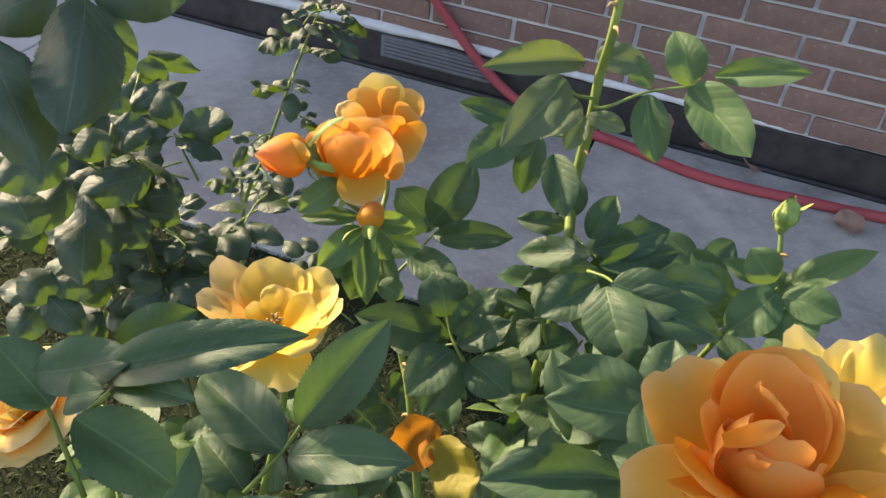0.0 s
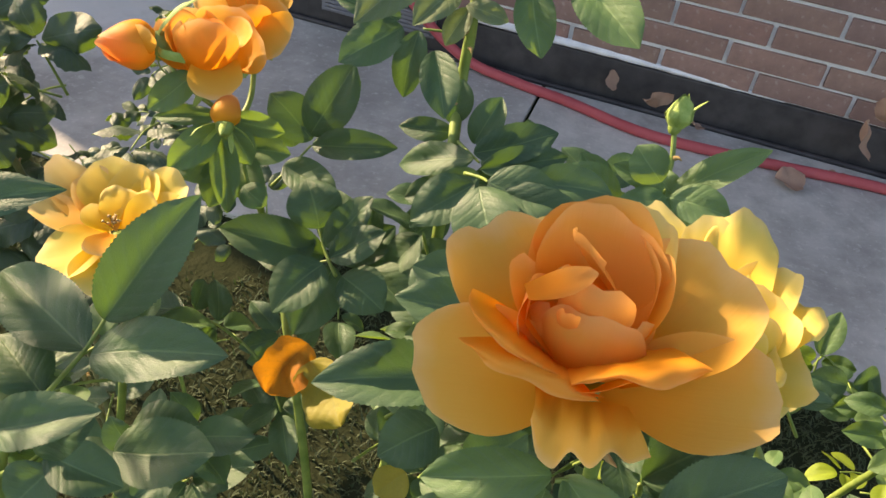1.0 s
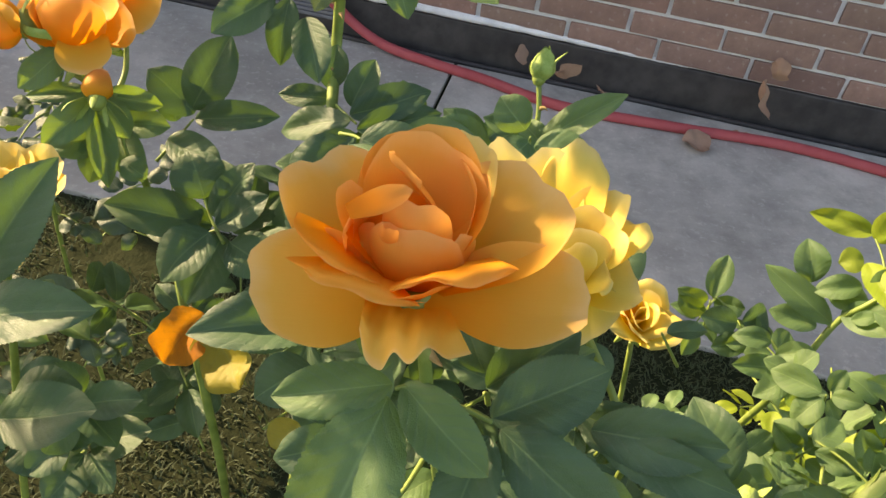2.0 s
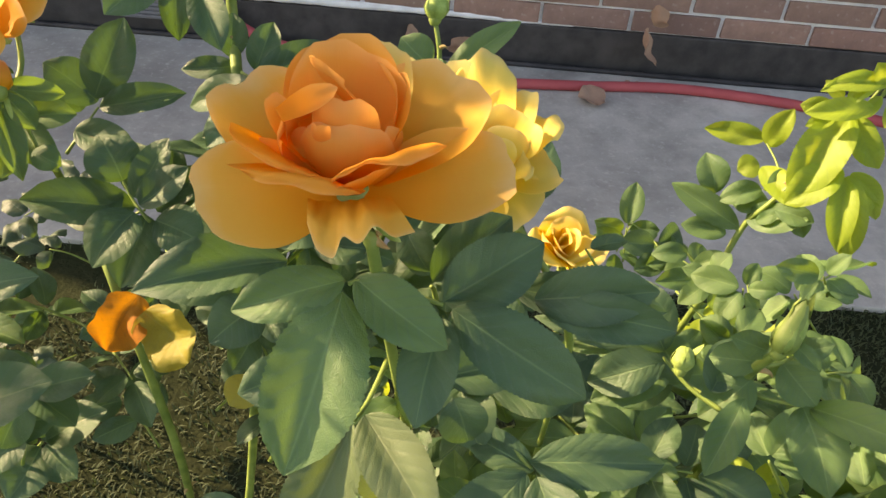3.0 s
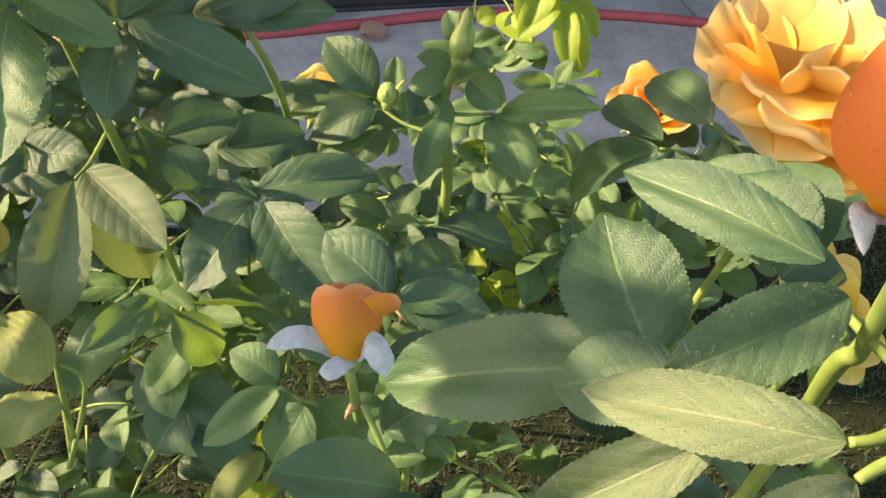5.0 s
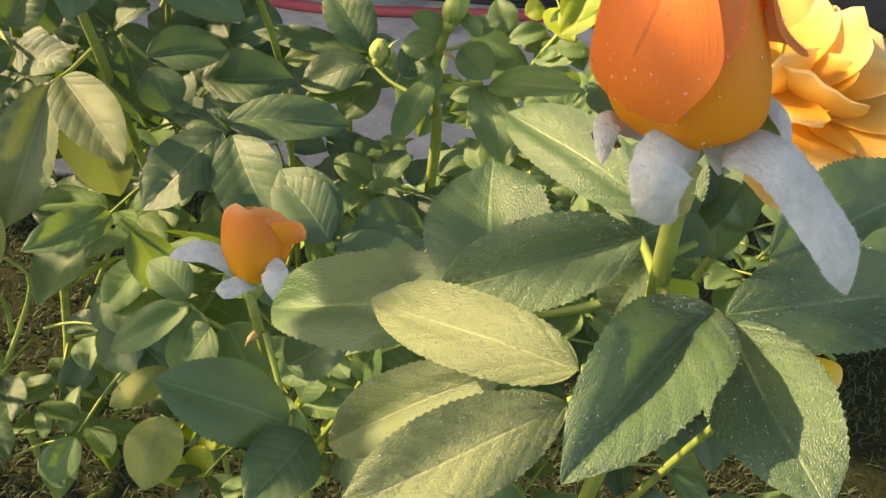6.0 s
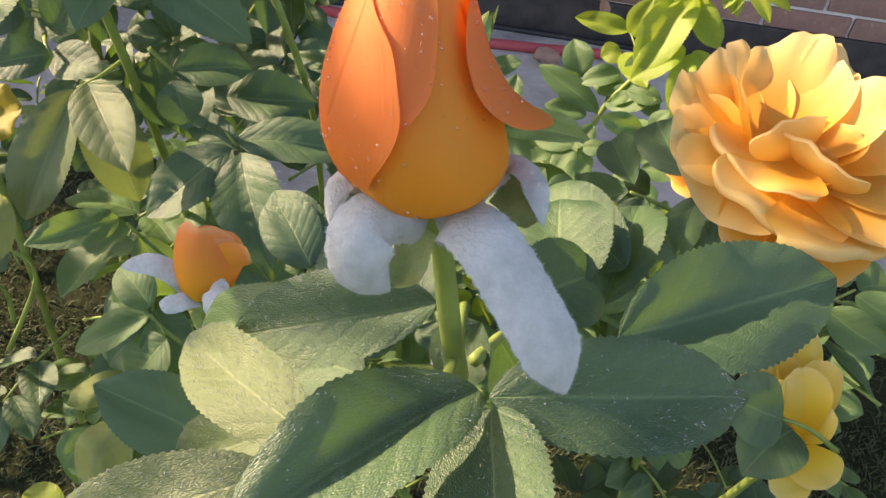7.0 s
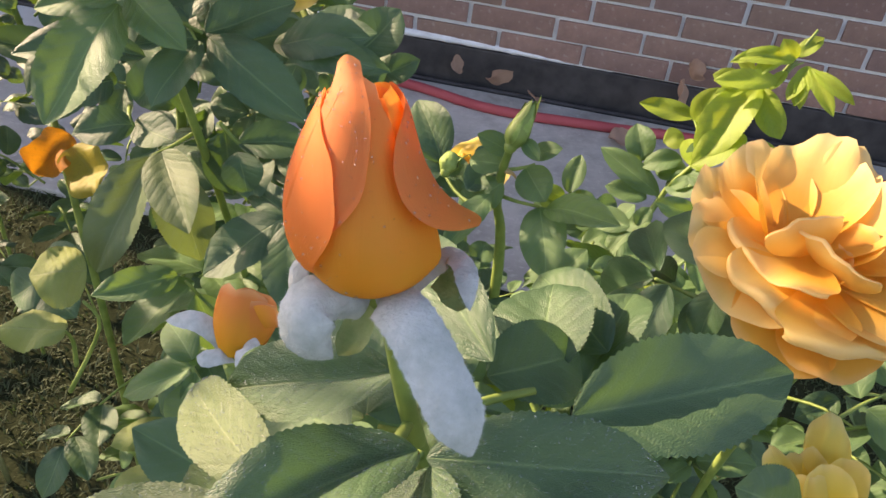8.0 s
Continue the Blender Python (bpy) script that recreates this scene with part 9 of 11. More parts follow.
spray(bush_shoot, [(0.3508, -1.4192, 0.4993), (0.3291, -1.4112, 0.5252), (0.3149, -1.4062, 0.5422)], [
    ((0.3126, -1.4081, 0.5398), (0.2938, -1.4160, 0.5183), 0.0200, (-0.56, 0.00, 0.83)),
    ((0.3117, -1.4047, 0.5437), (0.2854, -1.3916, 0.5507), 0.0227, (-0.14, -0.24, 0.96)),
    ((0.3168, -1.4042, 0.5447), (0.3371, -1.3826, 0.5533), 0.0187, (-0.59, -0.64, 0.48)),
    ((0.3186, -1.4068, 0.5419), (0.3478, -1.4183, 0.5464), 0.0210, (-0.39, -0.40, 0.83)),
    ((0.3156, -1.4087, 0.5394), (0.3159, -1.4291, 0.5326), 0.0163, (-0.01, -0.24, 0.97)),
], M_LEAF_LIGHT, M_STEM)
spray(bush_shoot, [(0.2268, -1.4901, 0.5332), (0.2375, -1.4886, 0.5543), (0.2443, -1.4878, 0.5681)], [
    ((0.2414, -1.4866, 0.5692), (0.2215, -1.4721, 0.5695), 0.0175, (0.03, -0.58, 0.81)),
    ((0.2460, -1.4860, 0.5703), (0.2645, -1.4656, 0.5768), 0.0190, (-0.20, -0.45, 0.87)),
    ((0.2476, -1.4883, 0.5678), (0.2749, -1.4951, 0.5690), 0.0169, (-0.41, -0.64, 0.65)),
], M_LEAF_LIGHT, M_STEM)
spray(bush_shoot, [(0.2619, -1.4450, 0.5446), (0.2587, -1.4441, 0.5638), (0.2564, -1.4437, 0.5764)], [
    ((0.2548, -1.4457, 0.5740), (0.2396, -1.4575, 0.5559), 0.0197, (-0.55, -0.60, 0.58)),
    ((0.2530, -1.4431, 0.5768), (0.2215, -1.4281, 0.5721), 0.0213, (0.10, -0.72, 0.68)),
    ((0.2576, -1.4416, 0.5790), (0.2655, -1.4314, 0.5914), 0.0141, (-0.17, -0.84, 0.51)),
    ((0.2600, -1.4438, 0.5767), (0.2785, -1.4504, 0.5830), 0.0134, (-0.35, -0.64, 0.69)),
    ((0.2578, -1.4459, 0.5740), (0.2673, -1.4543, 0.5609), 0.0150, (0.37, -0.58, 0.73)),
], M_LEAF_LIGHT, M_STEM)
spray(bush_shoot, [(0.2689, -1.4139, 0.5172), (0.2551, -1.4106, 0.5383), (0.2460, -1.4087, 0.5521)], [
    ((0.2467, -1.4111, 0.5493), (0.2545, -1.4163, 0.5287), 0.0186, (-0.20, 0.03, 0.98)),
    ((0.2435, -1.4104, 0.5499), (0.2208, -1.4247, 0.5389), 0.0186, (-0.38, -0.60, 0.70)),
    ((0.2426, -1.4076, 0.5531), (0.2238, -1.4026, 0.5569), 0.0147, (-0.60, -0.21, 0.77)),
    ((0.2477, -1.4066, 0.5547), (0.2579, -1.4001, 0.5726), 0.0190, (-0.28, -0.10, 0.96)),
], M_LEAF_LIGHT, M_STEM)
spray(bush_shoot, [(0.3123, -1.4518, 0.5834), (0.3048, -1.4553, 0.5971), (0.2999, -1.4578, 0.6061)], [
    ((0.3019, -1.4562, 0.6082), (0.3120, -1.4560, 0.6257), 0.0134, (0.29, -0.11, 0.95)),
    ((0.3023, -1.4594, 0.6044), (0.3213, -1.4695, 0.5950), 0.0175, (-0.50, 0.03, 0.87)),
    ((0.2982, -1.4597, 0.6038), (0.2844, -1.4732, 0.5951), 0.0142, (0.12, -0.09, 0.99)),
    ((0.2966, -1.4572, 0.6065), (0.2633, -1.4606, 0.6144), 0.0177, (-0.07, -0.79, 0.60)),
], M_LEAF_LIGHT, M_STEM)
spray(bush_shoot, [(0.2279, -1.5122, 0.5163), (0.2114, -1.5056, 0.5411), (0.2006, -1.5015, 0.5572)], [
    ((0.1977, -1.5024, 0.5559), (0.1808, -1.5060, 0.5494), 0.0127, (-0.14, -0.55, 0.82)),
    ((0.1987, -1.4997, 0.5592), (0.1873, -1.4894, 0.5669), 0.0142, (-0.34, -0.15, 0.93)),
    ((0.2024, -1.4998, 0.5594), (0.2213, -1.4797, 0.5657), 0.0165, (-0.46, -0.66, 0.59)),
], M_LEAF_LIGHT, M_STEM)
spray(bush_main, [(-0.0364, -1.5706, 0.7094), (-0.0234, -1.5766, 0.7242), (-0.0150, -1.5808, 0.7338)], [
    ((-0.0170, -1.5813, 0.7328), (-0.0402, -1.5855, 0.7239), 0.0191, (-0.29, -0.62, 0.73)),
    ((-0.0169, -1.5797, 0.7345), (-0.0540, -1.5591, 0.7437), 0.0265, (-0.56, -0.53, 0.64)),
    ((-0.0148, -1.5793, 0.7355), (-0.0114, -1.5646, 0.7546), 0.0225, (0.17, -0.44, 0.88)),
])
spray(bush_main, [(0.0283, -1.5804, 0.7243), (0.0366, -1.5889, 0.7352), (0.0418, -1.5946, 0.7422)], [
    ((0.0410, -1.5931, 0.7437), (0.0284, -1.5777, 0.7592), 0.0188, (-0.21, -0.46, 0.86)),
    ((0.0438, -1.5941, 0.7433), (0.0783, -1.5941, 0.7606), 0.0244, (0.10, -0.41, 0.90)),
    ((0.0430, -1.5960, 0.7409), (0.0618, -1.6217, 0.7304), 0.0194, (-0.12, -0.29, 0.95)),
    ((0.0406, -1.5957, 0.7407), (0.0239, -1.5979, 0.7221), 0.0173, (0.21, -0.04, 0.98)),
    ((0.0399, -1.5937, 0.7428), (0.0072, -1.5808, 0.7493), 0.0226, (0.54, 0.05, 0.84)),
])
spray(bush_main, [(0.0392, -1.5808, 0.7107), (0.0389, -1.5810, 0.7287), (0.0386, -1.5814, 0.7404)], [
    ((0.0401, -1.5804, 0.7419), (0.0639, -1.5560, 0.7562), 0.0265, (-0.17, -0.43, 0.89)),
    ((0.0409, -1.5818, 0.7404), (0.0743, -1.5901, 0.7421), 0.0200, (0.58, -0.54, 0.61)),
    ((0.0387, -1.5829, 0.7387), (0.0408, -1.5985, 0.7230), 0.0200, (0.09, -0.21, 0.97)),
    ((0.0364, -1.5813, 0.7399), (0.0076, -1.5887, 0.7394), 0.0208, (-0.55, -0.46, 0.70)),
])
spray(bush_main, [(0.0506, -1.6160, 0.7251), (0.0592, -1.6216, 0.7393), (0.0646, -1.6255, 0.7484)], [
    ((0.0636, -1.6242, 0.7497), (0.0455, -1.6021, 0.7638), 0.0223, (0.16, -0.70, 0.70)),
    ((0.0650, -1.6270, 0.7470), (0.0716, -1.6505, 0.7395), 0.0165, (0.57, -0.42, 0.70)),
])
spray(bush_main, [(-0.0425, -1.6067, 0.7023), (-0.0303, -1.6104, 0.7195), (-0.0225, -1.6131, 0.7306)], [
    ((-0.0204, -1.6134, 0.7308), (0.0055, -1.6111, 0.7285), 0.0192, (0.36, -0.44, 0.82)),
    ((-0.0221, -1.6146, 0.7291), (-0.0144, -1.6336, 0.7136), 0.0180, (0.34, 0.04, 0.94)),
    ((-0.0243, -1.6137, 0.7295), (-0.0527, -1.6099, 0.7114), 0.0224, (0.23, 0.05, 0.97)),
    ((-0.0242, -1.6120, 0.7314), (-0.0527, -1.5935, 0.7382), 0.0213, (0.28, -0.12, 0.95)),
])
spray(bush_main, [(-0.0272, -1.5925, 0.7177), (-0.0294, -1.5980, 0.7292), (-0.0306, -1.6019, 0.7367)], [
    ((-0.0327, -1.6020, 0.7361), (-0.0547, -1.6064, 0.7337), 0.0164, (0.45, 0.10, 0.88)),
    ((-0.0305, -1.6005, 0.7383), (-0.0288, -1.5805, 0.7651), 0.0255, (-0.21, -0.81, 0.55)),
    ((-0.0290, -1.6012, 0.7379), (-0.0012, -1.5839, 0.7493), 0.0224, (0.09, -0.29, 0.95)),
    ((-0.0288, -1.6029, 0.7360), (0.0030, -1.6107, 0.7226), 0.0227, (0.48, -0.57, 0.67)),
    ((-0.0320, -1.6028, 0.7353), (-0.0573, -1.6000, 0.7120), 0.0197, (0.02, -0.47, 0.88)),
])
spray(bush_main, [(0.0354, -1.6272, 0.7277), (0.0444, -1.6307, 0.7443), (0.0501, -1.6333, 0.7550)], [
    ((0.0512, -1.6322, 0.7565), (0.0663, -1.6083, 0.7683), 0.0210, (-0.53, -0.59, 0.61)),
    ((0.0499, -1.6346, 0.7535), (0.0472, -1.6447, 0.7399), 0.0156, (0.32, -0.61, 0.73)),
])
spray(bush_main, [(0.0768, -1.5814, 0.7147), (0.0698, -1.5826, 0.7299), (0.0653, -1.5838, 0.7397)], [
    ((0.0664, -1.5825, 0.7414), (0.0842, -1.5642, 0.7636), 0.0267, (0.02, -0.83, 0.55)),
    ((0.0656, -1.5853, 0.7380), (0.0713, -1.5968, 0.7138), 0.0228, (-0.53, -0.46, 0.71)),
    ((0.0633, -1.5841, 0.7388), (0.0274, -1.5852, 0.7247), 0.0252, (0.43, 0.02, 0.90)),
    ((0.0642, -1.5823, 0.7411), (0.0459, -1.5580, 0.7546), 0.0226, (-0.04, -0.52, 0.85)),
])
spray(bush_bud, [(0.1297, -1.7758, 0.6440), (0.1222, -1.7787, 0.6571), (0.1175, -1.7808, 0.6657)], [
    ((0.1157, -1.7808, 0.6654), (0.0944, -1.7858, 0.6711), 0.0127, (-0.20, -0.08, 0.98)),
    ((0.1175, -1.7796, 0.6671), (0.1157, -1.7776, 0.6829), 0.0101, (-0.06, 0.18, 0.98)),
    ((0.1192, -1.7808, 0.6663), (0.1363, -1.7865, 0.6784), 0.0116, (-0.29, -0.09, 0.95)),
    ((0.1187, -1.7819, 0.6649), (0.1276, -1.7925, 0.6652), 0.0096, (-0.40, 0.08, 0.91)),
    ((0.1161, -1.7815, 0.6647), (0.1006, -1.7877, 0.6571), 0.0151, (-0.05, -0.69, 0.72)),
], M_LEAF_LIGHT, M_STEM)
spray(bush_bud, [(0.1634, -1.7580, 0.6166), (0.1686, -1.7596, 0.6343), (0.1719, -1.7609, 0.6459)], [
    ((0.1734, -1.7602, 0.6470), (0.1960, -1.7482, 0.6480), 0.0172, (-0.15, -0.23, 0.96)),
    ((0.1736, -1.7618, 0.6453), (0.1892, -1.7634, 0.6354), 0.0108, (0.06, -0.51, 0.86)),
    ((0.1707, -1.7618, 0.6445), (0.1636, -1.7638, 0.6317), 0.0105, (0.25, -0.01, 0.97)),
], M_LEAF_LIGHT, M_STEM)
spray(bush_bud, [(0.1372, -1.7406, 0.5963), (0.1387, -1.7389, 0.6169), (0.1396, -1.7381, 0.6302)], [
    ((0.1410, -1.7393, 0.6292), (0.1570, -1.7481, 0.6182), 0.0137, (0.19, -0.68, 0.71)),
    ((0.1378, -1.7386, 0.6293), (0.1168, -1.7424, 0.6221), 0.0154, (0.60, -0.28, 0.75)),
    ((0.1381, -1.7369, 0.6312), (0.1219, -1.7316, 0.6429), 0.0133, (-0.16, -0.63, 0.76)),
    ((0.1404, -1.7369, 0.6318), (0.1452, -1.7359, 0.6514), 0.0114, (0.25, 0.03, 0.97)),
    ((0.1417, -1.7386, 0.6302), (0.1625, -1.7439, 0.6309), 0.0127, (-0.43, 0.23, 0.87)),
], M_LEAF_LIGHT, M_STEM)
spray(bush_bud, [(0.1141, -1.7782, 0.6093), (0.1105, -1.7802, 0.6244), (0.1083, -1.7817, 0.6343)], [
    ((0.1090, -1.7806, 0.6357), (0.1187, -1.7722, 0.6555), 0.0163, (-0.40, -0.66, 0.64)),
    ((0.1101, -1.7821, 0.6343), (0.1310, -1.7892, 0.6382), 0.0128, (-0.61, 0.07, 0.79)),
    ((0.1080, -1.7830, 0.6329), (0.1064, -1.7890, 0.6143), 0.0118, (-0.24, -0.60, 0.76)),
    ((0.1065, -1.7819, 0.6336), (0.0849, -1.7809, 0.6244), 0.0138, (0.37, -0.11, 0.92)),
], M_LEAF_LIGHT, M_STEM)
spray(bush_bud, [(0.1471, -1.7790, 0.6191), (0.1382, -1.7795, 0.6345), (0.1324, -1.7802, 0.6446)], [
    ((0.1333, -1.7814, 0.6434), (0.1439, -1.7853, 0.6259), 0.0109, (-0.38, -0.27, 0.88)),
    ((0.1313, -1.7810, 0.6434), (0.1220, -1.7842, 0.6322), 0.0102, (-0.26, -0.58, 0.77)),
    ((0.1307, -1.7794, 0.6450), (0.1106, -1.7745, 0.6515), 0.0137, (-0.03, -0.12, 0.99)),
    ((0.1331, -1.7790, 0.6460), (0.1382, -1.7747, 0.6680), 0.0135, (-0.38, -0.68, 0.63)),
    ((0.1343, -1.7802, 0.6451), (0.1528, -1.7771, 0.6426), 0.0101, (0.10, -0.73, 0.67)),
], M_LEAF_LIGHT, M_STEM)
spray(bush_bud, [(0.1285, -1.7413, 0.5820), (0.1266, -1.7413, 0.5998), (0.1253, -1.7415, 0.6114)], [
    ((0.1251, -1.7430, 0.6097), (0.1225, -1.7567, 0.5958), 0.0159, (-0.43, -0.49, 0.76)),
    ((0.1234, -1.7419, 0.6105), (0.1075, -1.7429, 0.6050), 0.0115, (-0.01, -0.61, 0.79)),
    ((0.1242, -1.7402, 0.6126), (0.1116, -1.7200, 0.6126), 0.0176, (0.04, 0.19, 0.98)),
    ((0.1272, -1.7410, 0.6124), (0.1412, -1.7420, 0.6240), 0.0117, (0.24, -0.65, 0.72)),
    ((0.1274, -1.7422, 0.6111), (0.1498, -1.7407, 0.5981), 0.0121, (-0.24, -0.02, 0.97)),
], M_LEAF_LIGHT, M_STEM)
spray(bush_bud, [(0.1223, -1.7529, 0.6073), (0.1265, -1.7562, 0.6230), (0.1290, -1.7584, 0.6333)], [
    ((0.1270, -1.7583, 0.6330), (0.1086, -1.7485, 0.6195), 0.0124, (-0.03, -0.32, 0.95)),
    ((0.1289, -1.7571, 0.6348), (0.1275, -1.7429, 0.6434), 0.0127, (0.14, -0.76, 0.64)),
    ((0.1308, -1.7580, 0.6342), (0.1501, -1.7560, 0.6436), 0.0129, (-0.62, 0.23, 0.75)),
], M_LEAF_LIGHT, M_STEM)
spray(bush_cluster, [(-0.0437, -1.4501, 0.6130), (-0.0468, -1.4506, 0.6327), (-0.0488, -1.4512, 0.6455)], [
    ((-0.0515, -1.4509, 0.6469), (-0.0821, -1.4559, 0.6638), 0.0225, (-0.03, -0.68, 0.74)),
    ((-0.0482, -1.4491, 0.6477), (-0.0377, -1.4286, 0.6707), 0.0244, (-0.06, -0.13, 0.99)),
    ((-0.0459, -1.4502, 0.6456), (-0.0107, -1.4463, 0.6547), 0.0264, (0.37, -0.24, 0.90)),
])
spray(bush_cluster, [(-0.0697, -1.5019, 0.6544), (-0.0658, -1.5024, 0.6714), (-0.0632, -1.5030, 0.6825)], [
    ((-0.0607, -1.5021, 0.6827), (-0.0300, -1.4795, 0.6758), 0.0185, (0.47, -0.17, 0.87)),
    ((-0.0615, -1.5041, 0.6806), (-0.0468, -1.5047, 0.6617), 0.0185, (-0.13, 0.03, 0.99)),
    ((-0.0655, -1.5044, 0.6818), (-0.0934, -1.5243, 0.6791), 0.0239, (0.38, -0.31, 0.87)),
])
spray(bush_cluster, [(-0.0525, -1.4372, 0.6691), (-0.0622, -1.4436, 0.6843), (-0.0684, -1.4479, 0.6942)], [
    ((-0.0655, -1.4473, 0.6939), (-0.0304, -1.4452, 0.6968), 0.0208, (0.19, -0.76, 0.62)),
    ((-0.0683, -1.4498, 0.6920), (-0.0696, -1.4666, 0.6706), 0.0239, (0.60, -0.09, 0.80)),
    ((-0.0710, -1.4491, 0.6938), (-0.1036, -1.4729, 0.6970), 0.0205, (0.46, 0.14, 0.88)),
    ((-0.0691, -1.4463, 0.6965), (-0.0746, -1.4242, 0.7025), 0.0169, (0.23, -0.52, 0.83)),
])
spray(bush_cluster, [(-0.0779, -1.5151, 0.6654), (-0.0841, -1.5156, 0.6864), (-0.0881, -1.5161, 0.7001)], [
    ((-0.0889, -1.5178, 0.6983), (-0.1002, -1.5325, 0.6794), 0.0208, (-0.07, -0.35, 0.94)),
    ((-0.0906, -1.5161, 0.7010), (-0.1217, -1.5241, 0.7146), 0.0205, (-0.30, 0.08, 0.95)),
    ((-0.0885, -1.5144, 0.7021), (-0.0916, -1.4913, 0.7108), 0.0170, (-0.26, 0.11, 0.96)),
])
spray(bush_cluster, [(-0.0410, -1.4958, 0.6625), (-0.0357, -1.4904, 0.6860), (-0.0323, -1.4872, 0.7013)], [
    ((-0.0312, -1.4886, 0.6993), (-0.0194, -1.5005, 0.6795), 0.0194, (0.01, 0.09, 1.00)),
    ((-0.0340, -1.4888, 0.7000), (-0.0561, -1.5036, 0.6845), 0.0201, (-0.35, -0.51, 0.79)),
    ((-0.0341, -1.4863, 0.7031), (-0.0492, -1.4854, 0.7185), 0.0157, (-0.44, -0.55, 0.71)),
    ((-0.0307, -1.4855, 0.7027), (-0.0157, -1.4732, 0.7122), 0.0161, (-0.24, -0.15, 0.96)),
    ((-0.0298, -1.4874, 0.7002), (0.0022, -1.4865, 0.6887), 0.0211, (-0.23, -0.72, 0.65)),
])
spray(bush_cluster, [(-0.0445, -1.4681, 0.7013), (-0.0424, -1.4716, 0.7155), (-0.0411, -1.4741, 0.7248)], [
    ((-0.0385, -1.4739, 0.7240), (-0.0015, -1.4630, 0.7117), 0.0226, (0.19, -0.07, 0.98)),
    ((-0.0405, -1.4757, 0.7227), (-0.0354, -1.4849, 0.6928), 0.0222, (-0.09, -0.07, 0.99)),
    ((-0.0435, -1.4751, 0.7244), (-0.0741, -1.4853, 0.7188), 0.0214, (0.11, -0.70, 0.71)),
    ((-0.0420, -1.4726, 0.7268), (-0.0530, -1.4582, 0.7511), 0.0238, (0.32, -0.38, 0.87)),
])
spray(bush_cluster, [(-0.0193, -1.4224, 0.6589), (-0.0122, -1.4189, 0.6795), (-0.0077, -1.4169, 0.6929)], [
    ((-0.0106, -1.4177, 0.6930), (-0.0398, -1.4226, 0.6900), 0.0181, (-0.04, 0.05, 1.00)),
    ((-0.0100, -1.4161, 0.6946), (-0.0367, -1.4044, 0.7064), 0.0237, (-0.24, 0.08, 0.97)),
    ((-0.0064, -1.4149, 0.6947), (0.0091, -1.3932, 0.7074), 0.0213, (0.45, -0.19, 0.87)),
])
spray(bush_cluster, [(-0.1018, -1.4453, 0.6409), (-0.0956, -1.4462, 0.6565), (-0.0916, -1.4471, 0.6668)], [
    ((-0.0929, -1.4491, 0.6649), (-0.1122, -1.4781, 0.6499), 0.0278, (0.00, -0.69, 0.72)),
    ((-0.0946, -1.4476, 0.6673), (-0.1309, -1.4590, 0.6735), 0.0242, (0.49, 0.17, 0.86)),
    ((-0.0929, -1.4456, 0.6691), (-0.1029, -1.4433, 0.6930), 0.0174, (0.35, -0.39, 0.85)),
])
spray(bush_far, [(-0.4847, -1.4892, 0.5733), (-0.4684, -1.4870, 0.5889), (-0.4577, -1.4857, 0.5992)], [
    ((-0.4595, -1.4880, 0.5971), (-0.4816, -1.5168, 0.5811), 0.0263, (-0.23, -0.11, 0.97)),
    ((-0.4611, -1.4861, 0.6001), (-0.4976, -1.4900, 0.6043), 0.0249, (-0.03, -0.25, 0.97)),
    ((-0.4575, -1.4834, 0.6019), (-0.4600, -1.4527, 0.6201), 0.0313, (0.73, -0.12, 0.68)),
    ((-0.4542, -1.4850, 0.5987), (-0.4181, -1.4720, 0.5924), 0.0261, (0.61, -0.18, 0.77)),
], M_LEAF_DULL, M_STEM)
spray(bush_far, [(-0.4490, -1.4994, 0.4991), (-0.4488, -1.4967, 0.5213), (-0.4486, -1.4950, 0.5359)], [
    ((-0.4450, -1.4948, 0.5348), (-0.4004, -1.4898, 0.5273), 0.0296, (-0.23, -0.01, 0.97)),
    ((-0.4494, -1.4975, 0.5332), (-0.4615, -1.5248, 0.5097), 0.0305, (0.64, -0.06, 0.77)),
    ((-0.4518, -1.4967, 0.5351), (-0.4948, -1.5103, 0.5207), 0.0265, (0.22, -0.59, 0.78)),
    ((-0.4508, -1.4935, 0.5386), (-0.4717, -1.4820, 0.5614), 0.0285, (0.27, 0.07, 0.96)),
    ((-0.4461, -1.4928, 0.5377), (-0.4125, -1.4782, 0.5599), 0.0235, (0.02, -0.44, 0.90)),
], M_LEAF_DULL, M_STEM)
spray(bush_far, [(-0.4961, -1.5331, 0.6278), (-0.4853, -1.5292, 0.6474), (-0.4782, -1.5269, 0.6602)], [
    ((-0.4758, -1.5251, 0.6615), (-0.4409, -1.4994, 0.6752), 0.0304, (-0.06, 0.04, 1.00)),
    ((-0.4760, -1.5280, 0.6581), (-0.4497, -1.5342, 0.6269), 0.0300, (-0.05, 0.09, 0.99)),
    ((-0.4792, -1.5291, 0.6580), (-0.4917, -1.5447, 0.6407), 0.0197, (-0.05, 0.22, 0.97)),
    ((-0.4812, -1.5268, 0.6614), (-0.5158, -1.5240, 0.6644), 0.0218, (0.43, -0.34, 0.84)),
], M_LEAF_DULL, M_STEM)
